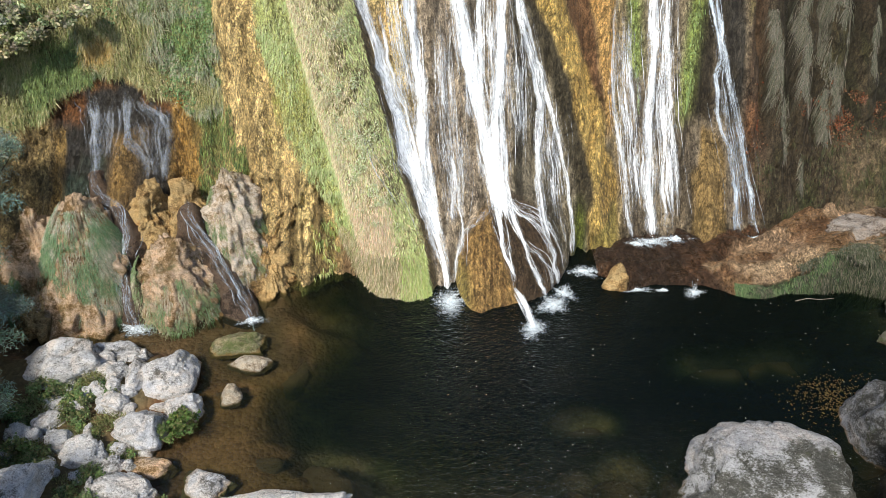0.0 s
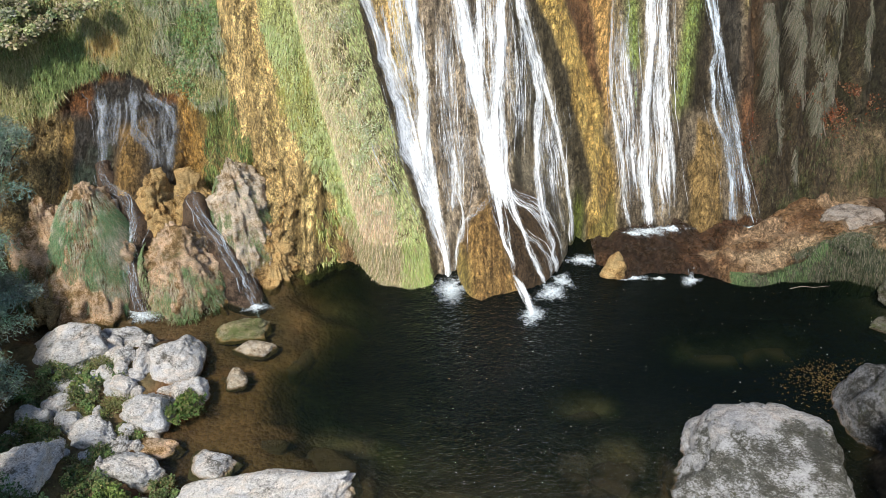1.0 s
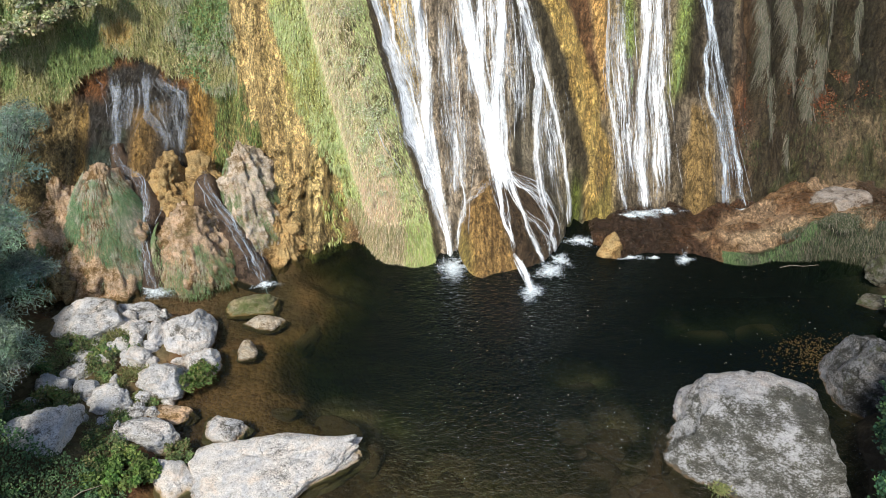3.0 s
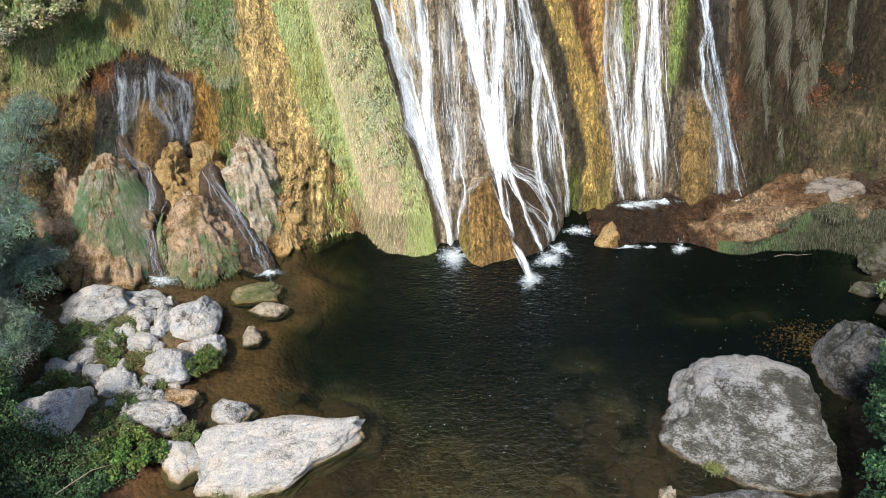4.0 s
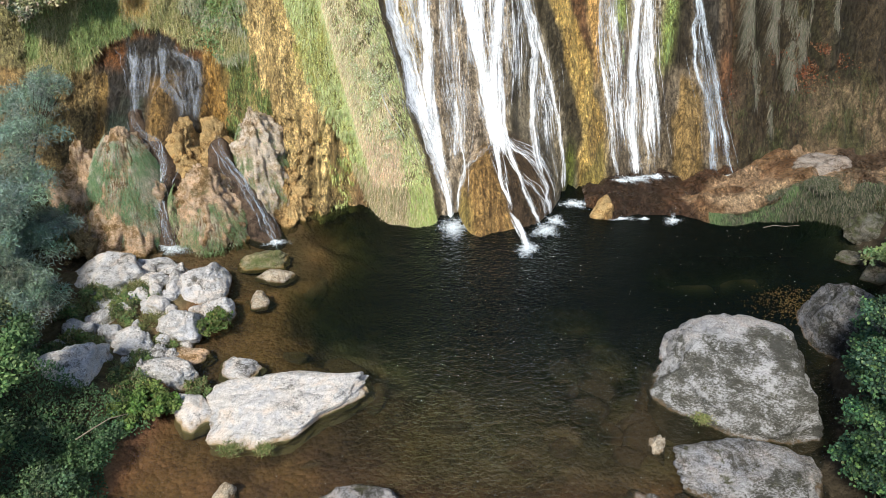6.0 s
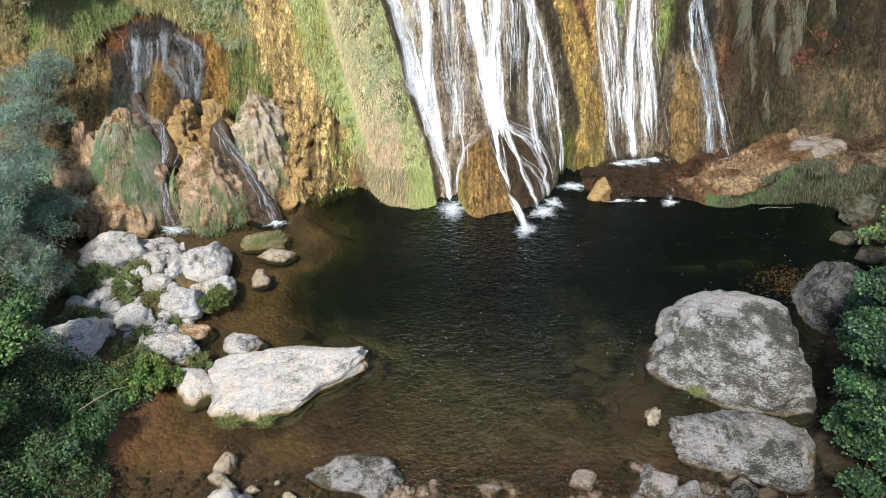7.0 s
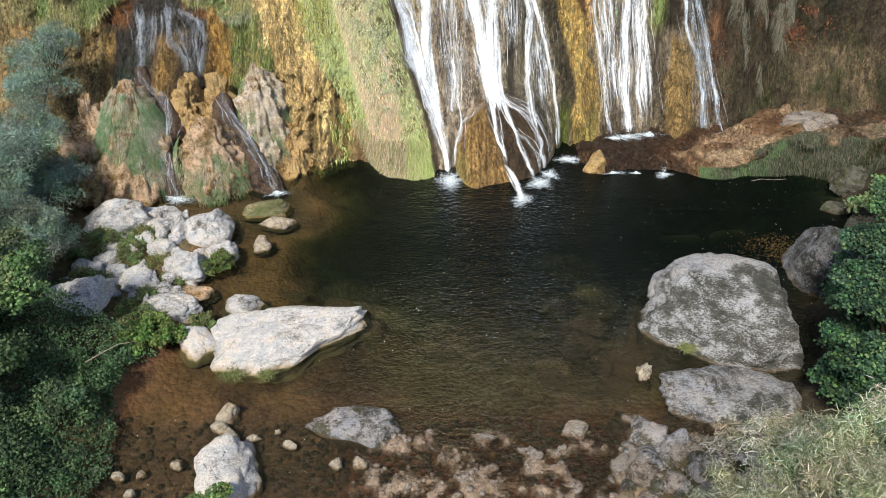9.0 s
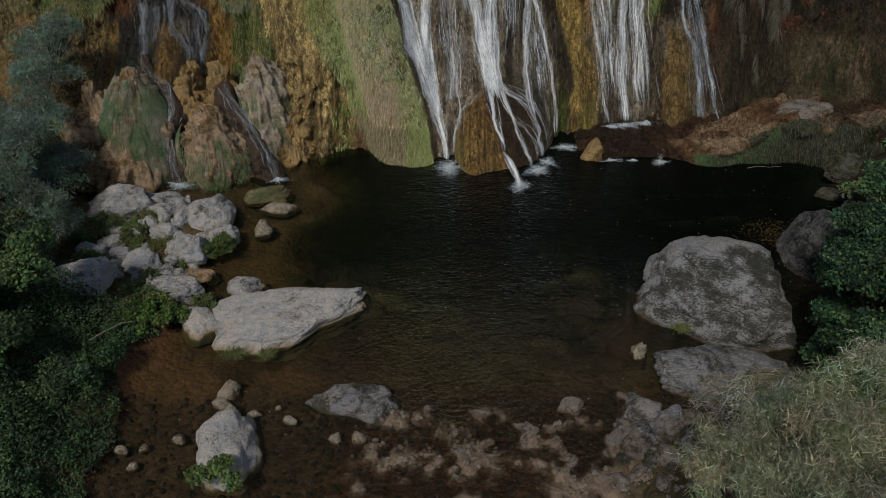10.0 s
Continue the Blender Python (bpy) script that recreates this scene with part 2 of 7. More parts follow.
    if crack:
        v = node(t, "ShaderNodeTexVoronoi", Scale=2.3)
        v.feature = "DISTANCE_TO_EDGE"
        warp = t.nodes.new("ShaderNodeMix")
        warp.data_type = "VECTOR"
        warp.inputs[0].default_value = 0.22
        nz = node(t, "ShaderNodeTexNoise", Scale=3.0, Detail=5)
        t.links.new(p, nz.inputs["Vector"])
        t.links.new(p, warp.inputs[4])
        t.links.new(nz.outputs["Color"], warp.inputs[5])
        t.links.new(warp.outputs[1], v.inputs["Vector"])
        line = steps(t, v.outputs["Distance"], [(0.0, (1, 1, 1)), (0.011, (0, 0, 0))])
        gate = scalar(t, "MULTIPLY", line, steps(t, mid_n, [(0.50, (0, 0, 0)), (0.60, (0.8, 0.8, 0.8))]))
        c = mixed(t, gate, c, (0.06, 0.055, 0.045))
        height = scalar(t, "SUBTRACT", height, gate)
    sep = t.nodes.new("ShaderNodeSeparateXYZ")
    t.links.new(p, sep.inputs[0])
    wave = scalar(t, "ADD", sep.outputs["Z"], scalar(t, "MULTIPLY", scalar(t, "SUBTRACT", mid_n, 0.5), 0.22))
    c = mixed(t, steps(t, wave, [(0.0, (0.85, 0.85, 0.85)), (rim_to, (0, 0, 0))]), c, rim)
    silt = tuple(0.45 * q for q in rim)
    c = mixed(t, steps(t, scalar(t, "ADD", sep.outputs["Z"], 0.5), [(0.47, (0.9, 0.9, 0.9)), (0.495, (0, 0, 0))]), c, silt)
    t.links.new(c, b.inputs["Base Color"])
    bumped(t, b, height, 1.0, 0.08)
    return m


def leaf_material(name, rough=0.55, thin=0.32):
    """Leaves and blades: the mesh gives the hue of each; a little light comes through."""
    m, t, b = material(name, rough, 0.3)
    at = tinted(t)
    n = noise_tex(t, place(t), 60.0, 3, 0.6)
    c = mixed(t, 1.0, at.outputs["Color"], steps(t, n, [(0.3, (0.75, 0.75, 0.75)), (0.7, (1.15, 1.15, 1.15))]), "MULTIPLY")
    t.links.new(c, b.inputs["Base Color"])
    through_leaf = t.nodes.new("ShaderNodeBsdfTranslucent")
    t.links.new(c, through_leaf.inputs["Color"])
    mix = t.nodes.new("ShaderNodeMixShader")
    mix.inputs[0].default_value = thin
    t.links.new(b.outputs[0], mix.inputs[1])
    t.links.new(through_leaf.outputs[0], mix.inputs[2])
    t.links.new(mix.outputs[0], t.nodes["Material Output"].inputs["Surface"])
    return m


def ground_material():
    m, t, b = material("river_bed", 0.9, 0.2)
    p = place(t)
    at = tinted(t)
    big = noise_tex(t, p, 1.1, 6, 0.6, 0.4)
    peb = node(t, "ShaderNodeTexVoronoi", Scale=11.0, Randomness=1.0)
    t.links.new(p, peb.inputs["Vector"])
    fine = noise_tex(t, p, 24.0, 7, 0.7)
    c = mixed(t, 1.0, at.outputs["Color"], steps(t, big, [(0.3, (0.6, 0.58, 0.55)), (0.7, (1.25, 1.22, 1.18))]), "MULTIPLY")
    one = t.nodes.new("ShaderNodeSeparateColor")
    t.links.new(peb.outputs["Color"], one.inputs[0])
    c = mixed(t, 1.0, c, steps(t, one.outputs[0], [(0.0, (0.8, 0.78, 0.76)), (1.0, (1.18, 1.16, 1.14))]), "MULTIPLY")
    c = mixed(t, 1.0, c, steps(t, fine, [(0.3, (0.8, 0.78, 0.75)), (0.65, (1.12, 1.12, 1.12))]), "MULTIPLY")
    t.links.new(c, b.inputs["Base Color"])
    bumped(t, b, scalar(t, "SUBTRACT", fine, peb.outputs["Distance"]), 0.7, 0.05)
    return m


def pool_material():
    """Clear water over a bed: what comes back from below falls off with the depth that the mesh carries; ripples on top."""
    m, t, b = material("pool_water", 0.06, 0.5)
    t.nodes.remove(b)
    p = place(t)
    at = t.nodes.new("ShaderNodeAttribute")
    at.attribute_name = "depth"
    clear = t.nodes.new("ShaderNodeBsdfTransparent")
    t.links.new(at.outputs["Color"], clear.inputs["Color"])
    murk = t.nodes.new("ShaderNodeBsdfDiffuse")
    murk.inputs["Color"].default_value = (0.0014, 0.0029, 0.0022, 1)
    body = t.nodes.new("ShaderNodeAddShader")
    t.links.new(clear.outputs[0], body.inputs[0])
    t.links.new(murk.outputs[0], body.inputs[1])
    gloss = t.nodes.new("ShaderNodeBsdfGlossy")
    gloss.inputs["Roughness"].default_value = 0.03
    fres = node(t, "ShaderNodeFresnel", IOR=1.33)
    mix = t.nodes.new("ShaderNodeMixShader")
    t.links.new(fres.outputs[0], mix.inputs[0])
    t.links.new(body.outputs[0], mix.inputs[1])
    t.links.new(gloss.outputs[0], mix.inputs[2])
    t.links.new(mix.outputs[0], t.nodes["Material Output"].inputs["Surface"])
    chop = noise_tex(t, stretched(t, p, (9.0, 12.5, 1)), 1.0, 3, 0.6, 1.2)
    swell = noise_tex(t, stretched(t, p, (1.6, 3.0, 1)), 1.0, 3, 0.5)
    bmp = node(t, "ShaderNodeBump", Strength=0.9, Distance=0.10)
    t.links.new(scalar(t, "MULTIPLY", scalar(t, "ADD", chop, swell), at.outputs["Alpha"]), bmp.inputs["Height"])
    t.links.new(bmp.outputs[0], gloss.inputs["Normal"])
    soft_bmp = node(t, "ShaderNodeBump", Strength=0.8, Distance=0.055)
    t.links.new(scalar(t, "MULTIPLY", scalar(t, "ADD", chop, swell), at.outputs["Alpha"]), soft_bmp.inputs["Height"])
    t.links.new(soft_bmp.outputs[0], fres.inputs["Normal"])
    return m


def fall_material(name, open_, full, colour=(0.9, 0.93, 0.95), most=1.0):
    """Falling water: white threads along the fall with gaps between them; u runs across, v down in metres."""
    m, t, b = material(name, 0.25, 0.5)
    uv = t.nodes.new("ShaderNodeUVMap").outputs[0]
    a = noise_tex(t, stretched(t, uv, (30, 1.3, 1)), 1.0, 6, 0.7, 0.15)
    c = noise_tex(t, stretched(t, uv, (85, 13, 1)), 1.0, 5, 0.85)
    sep = t.nodes.new("ShaderNodeSeparateXYZ")
    t.links.new(uv, sep.inputs[0])
    at = t.nodes.new("ShaderNodeAttribute")
    at.attribute_name = "tint"
    wide = noise_tex(t, stretched(t, uv, (11, 0.55, 1)), 1.0, 3, 0.6, 0.2)
    f = scalar(t, "ADD", scalar(t, "MULTIPLY", a, 0.38), scalar(t, "ADD", scalar(t, "MULTIPLY", c, 0.36), scalar(t, "MULTIPLY", wide, 0.26)))
    f = scalar(t, "ADD", scalar(t, "MULTIPLY", scalar(t, "SUBTRACT", f, 0.5), 4.6), at.outputs["Fac"])
    fac = steps(t, f, [(open_, (0, 0, 0)), (full, (most, most, most))])
    b.inputs["Base Color"].default_value = (*colour, 1)
    b.inputs["Subsurface Weight"].default_value = 0.0
    clear = t.nodes.new("ShaderNodeBsdfTransparent")
    mix = t.nodes.new("ShaderNodeMixShader")
    t.links.new(fac, mix.inputs[0])
    t.links.new(clear.outputs[0], mix.inputs[1])
    t.links.new(b.outputs[0], mix.inputs[2])
    t.links.new(mix.outputs[0], t.nodes["Material Output"].inputs["Surface"])
    bumped(t, b, c, 0.4, 0.02)
    return m


def foam_material():
    """Froth on the pool: dense at its middle, broken into lace outwards; the mesh carries how dense."""
    m, t, b = material("froth", 0.5, 0.4)
    p = place(t)
    at = tinted(t)
    lace = noise_tex(t, p, 19.0, 7, 0.8, 1.2)
    f = scalar(t, "ADD", scalar(t, "MULTIPLY", scalar(t, "SUBTRACT", lace, 0.5), 2.6), at.outputs["Fac"])
    b.inputs["Base Color"].default_value = (0.74, 0.83, 0.88, 1)
    clear = t.nodes.new("ShaderNodeBsdfTransparent")
    mix = t.nodes.new("ShaderNodeMixShader")
    t.links.new(steps(t, f, [(0.42, (0, 0, 0)), (1.0, (1, 1, 1))]), mix.inputs[0])
    t.links.new(clear.outputs[0], mix.inputs[1])
    t.links.new(b.outputs[0], mix.inputs[2])
    t.links.new(mix.outputs[0], t.nodes["Material Output"].inputs["Surface"])
    bumped(t, b, lace, 0.6, 0.05)
    return m


def plain_material(name, colour, rough=0.8, grain=30.0):
    m, t, b = material(name, rough, 0.3)
    n = noise_tex(t, place(t), grain, 5, 0.65)
    c = mixed(t, 1.0, colour, steps(t, n, [(0.3, (0.6, 0.6, 0.6)), (0.7, (1.3, 1.3, 1.3))]), "MULTIPLY")
    t.links.new(c, b.inputs["Base Color"])
    bumped(t, b, n, 0.5, 0.02)
    return m


TUFA = cliff_material()
WET_LEDGE = cliff_material("soaked_tufa", 0.42, 0.16)
PALE_ROCK = rock_material("pale_limestone", (0.86, 0.82, 0.775), (0.62, 0.59, 0.555), (0.24, 0.225, 0.20), True, moss_amount=0.34, lichen=0.33, rim=(0.50, 0.34, 0.17), scab_most=0.20, rim_to=0.09)
PILE_ROCK = rock_material("worn_limestone", (0.80, 0.785, 0.775), (0.56, 0.545, 0.53), (0.16, 0.15, 0.13), True, moss_amount=0.38, lichen=0.39, rim=(0.42, 0.29, 0.15), scab_most=0.35, rim_to=0.10)
GREY_ROCK = rock_material("grey_limestone", (0.49, 0.47, 0.47), (0.24, 0.23, 0.215), (0.06, 0.056, 0.042), False, (0.075, 0.072, 0.036), 0.50, 0.06, 0.46, scab_most=0.85)
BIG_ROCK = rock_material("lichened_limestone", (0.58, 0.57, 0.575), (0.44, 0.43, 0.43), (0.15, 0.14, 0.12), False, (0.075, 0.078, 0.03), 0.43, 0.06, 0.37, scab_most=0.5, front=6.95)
FLAT_ROCK = rock_material("grey_limestone_slab", (0.48, 0.475, 0.485), (0.29, 0.285, 0.285), (0.10, 0.095, 0.08), False, (0.075, 0.078, 0.03), 0.46, 0.06, 0.44, scab_most=0.7, front=4.25)
TAN_ROCK = rock_material("tan_tufa", (0.66, 0.46, 0.21), (0.47, 0.30, 0.125), (0.15, 0.095, 0.04), False, (0.14, 0.12, 0.03), 0.44, 0.14, 0.42, (0.25, 0.15, 0.06))
PINK_ROCK = rock_material("pink_tufa", (0.74, 0.55, 0.39), (0.48, 0.32, 0.17), (0.20, 0.125, 0.055), False, (0.17, 0.16, 0.075), 0.48, 0.14, 0.42, (0.25, 0.15, 0.06))
MOSSY_ROCK = rock_material("mossy_rock", (0.38, 0.33, 0.20), (0.24, 0.21, 0.10), (0.09, 0.08, 0.04), False, (0.12, 0.15, 0.05), 0.58, 0.14, 0.42, (0.25, 0.16, 0.06))
SPIKE_ROCK = rock_material("pale_tufa", (0.80, 0.69, 0.56), (0.58, 0.44, 0.29), (0.20, 0.14, 0.075), False, (0.20, 0.17, 0.09), 0.47, 0.14, 0.42, (0.25, 0.15, 0.06))
WET_ROCK = rock_material("wet_tufa_rock", (0.16, 0.11, 0.075), (0.09, 0.06, 0.042), (0.04, 0.03, 0.022), False, (0.06, 0.06, 0.03), 0.42, 0.14, 0.42, (0.07, 0.05, 0.03))
DARK_GREY_ROCK = rock_material("dark_grey_rock", (0.30, 0.30, 0.31), (0.14, 0.14, 0.14), (0.04, 0.04, 0.035), False, (0.06, 0.065, 0.03), 0.48, 0.08, 0.46, scab_most=0.85)
# mossy rock with the far bank's shade mixed into its base colours
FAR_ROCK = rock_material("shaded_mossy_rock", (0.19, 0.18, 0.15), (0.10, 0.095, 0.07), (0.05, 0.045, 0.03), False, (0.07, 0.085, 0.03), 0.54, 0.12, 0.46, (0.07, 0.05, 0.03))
OCHRE_STONE = rock_material("ochre_stone", (0.68, 0.60, 0.47), (0.50, 0.41, 0.30), (0.18, 0.13, 0.08), False, (0.16, 0.13, 0.07), 0.4, 0.14, 0.42, (0.22, 0.14, 0.07))
BAR_ROCK = rock_material("bar_stone", (0.44, 0.39, 0.34), (0.28, 0.235, 0.195), (0.10, 0.075, 0.055), False, (0.13, 0.11, 0.06), 0.4, 0.14, 0.42, (0.20, 0.12, 0.07))
DROWNED_ROCK = rock_material("drowned_rock", (0.46, 0.29, 0.155), (0.34, 0.205, 0.105), (0.12, 0.08, 0.045), False, (0.14, 0.10, 0.05), 0.4, 0.14, 0.42, (0.28, 0.165, 0.085))
LEAF = leaf_material("leaf", 0.68, 0.4)
BLADE = leaf_material("grass_blade", 0.7, 0.25)
BED = ground_material()
WATER = pool_material()
WHITE_WATER = fall_material("white_water", 0.28, 0.82)
THIN_WATER = fall_material("thin_water", 0.32, 0.95, (0.70, 0.79, 0.88), 0.9)
VEIL_WATER = fall_material("veil_water", 0.25, 1.1, (0.58, 0.64, 0.72), 0.46)
FOAM = plain_material("foam", (0.85, 0.9, 0.92), 0.4, 60.0)
FROTH = foam_material()
BARK = plain_material("bark", (0.07, 0.055, 0.04), 0.9, 25.0)
DRY_WOOD = plain_material("dry_wood", (0.34, 0.28, 0.21), 0.9, 40.0)


# ---- mesh helpers ----
def mesh_ob(name, verts, faces, mat, parent=None, label="", smooth=True, tint=None, uv=None, depth=None):
    verts, faces = np.asarray(verts, float), np.asarray(faces, int)
    me = bpy.data.meshes.new(name)
    n, (m, k) = len(verts), faces.shape
    me.vertices.add(n)
    me.vertices.foreach_set("co", verts.ravel())
    me.loops.add(m * k)
    me.polygons.add(m)
    me.loops.foreach_set("vertex_index", faces.ravel())
    me.polygons.foreach_set("loop_start", np.arange(0, m * k, k))
    me.polygons.foreach_set("use_smooth", np.full(m, smooth))
    for key, data in (("tint", tint), ("depth", depth)):
        if data is not None:
            data = np.asarray(data, float)
            if data.shape[1] == 3:
                data = np.concatenate([data, np.ones((n, 1))], 1)
            at = me.attributes.new(key, "FLOAT_COLOR", "POINT")
            at.data.foreach_set("color", data.ravel())
    if uv is not None:
        layer = me.uv_layers.new(name="UVMap")
        layer.data.foreach_set("uv", np.asarray(uv, float)[faces.ravel()].ravel())
    me.materials.append(mat)
    me.update(calc_edges=True)
    ob = new(name, me)
    if parent is not None:
        ob.parent = parent
    if label:
        ob["label"] = label
    return ob


def group_ob(name, x, y, z, label, category, group="", kind=""):
    ob = new(name)
    ob.location = (x, y, z)
    return tagged(ob, label, category, group, kind)


def under(ob, parent):
    """Makes ob a part of the thing, where it stands."""
    ob.parent = parent
    ob.matrix_parent_inverse = Matrix.Translation(parent.location).inverted()
    return ob


def grid_faces(rows, cols):
    i = np.arange((rows - 1) * cols).reshape(rows - 1, cols)[:, :-1].ravel()
    return np.stack([i, i + 1, i + cols + 1, i + cols], 1)


def paint(base, *layers):
    """Lays stains over a base colour: (amount 0..1, colour) each."""
    c = np.array(base, float)
    for amount, colour in layers:
        a = np.clip(np.asarray(amount), 0, 1)[..., None]
        c = c * (1 - a) + np.array(colour) * a
    return c


# ---- cliff ----
GOLD, OCHRE = (0.86, 0.68, 0.32), (0.76, 0.56, 0.27)


RIB_LEFT = [(3.14, 0.05), (3.14, 1.39), (2.87, 2.41), (2.61, 3.23), (2.01, 4.51), (1.25, 6.2)]
RIB_RIGHT = [(3.88, 0.2), (3.73, 1.33), (3.45, 2.35), (3.13, 3.06), (2.6, 4.4), (1.85, 6.2)]
RIB2_LEFT = [(3.66, 1.7), (3.42, 2.5), (3.3, 3.5), (3.22, 4.3), (3.15, 6.2)]
RIB2_RIGHT = [(3.75, 1.74), (3.64, 2.83), (3.69, 4.3), (3.72, 6.2)]
SWARD_LEFT = [(-1.73, 0.02), (-2.16, 0.75), (-2.55, 1.42), (-2.92, 2.02), (-3.36, 2.73), (-3.58, 3.76), (-3.80, 4.73), (-4.12, 6.2)]
STRAW_LEFT = [(-1.65, 0.0), (-1.65, 0.45), (-1.89, 1.45), (-2.2, 2.09), (-2.52, 3.83), (-2.93, 5.17), (-3.25, 6.2)]
STRAW_RIGHT = [(-0.95, 0.0), (-0.95, 1.2), (-1.25, 2.1), (-1.62, 2.92), (-1.74, 3.88), (-1.88, 5.06), (-2.2, 6.2)]
SWARD_RIGHT = [(-0.24, 0.0), (-0.42, 0.86), (-0.80, 1.87), (-1.09, 2.86), (-1.41, 3.86), (-1.68, 4.8), (-2.1, 6.2)]
GOLD_LEFT = [(-4.2, 1.6), (-4.25, 2.14), (-4.34, 2.85), (-4.53, 3.66), (-4.66, 4.63), (-4.9, 6.2)]
GOLD_RIGHT = [(-3.6, 1.6), (-3.64, 2.18), (-3.59, 2.92), (-3.6, 3.75), (-3.75, 4.73), (-4.1, 6.2)]
ARCH = [(-8.3, 2.6), (-8.04, 2.84), (-7.81, 3.05), (-7.37, 3.22), (-7.05, 3.33), (-6.64, 3.26), (-6.26, 3.08), (-6.02, 2.86), (-5.48, 2.78), (-5.2, 2.6)]


def arch_top(x):
    return np.interp(x, [q[0] for q in ARCH], [q[1] for q in ARCH])


def line_x(line, z):
    return np.interp(z, [q[1] for q in line], [q[0] for q in line])


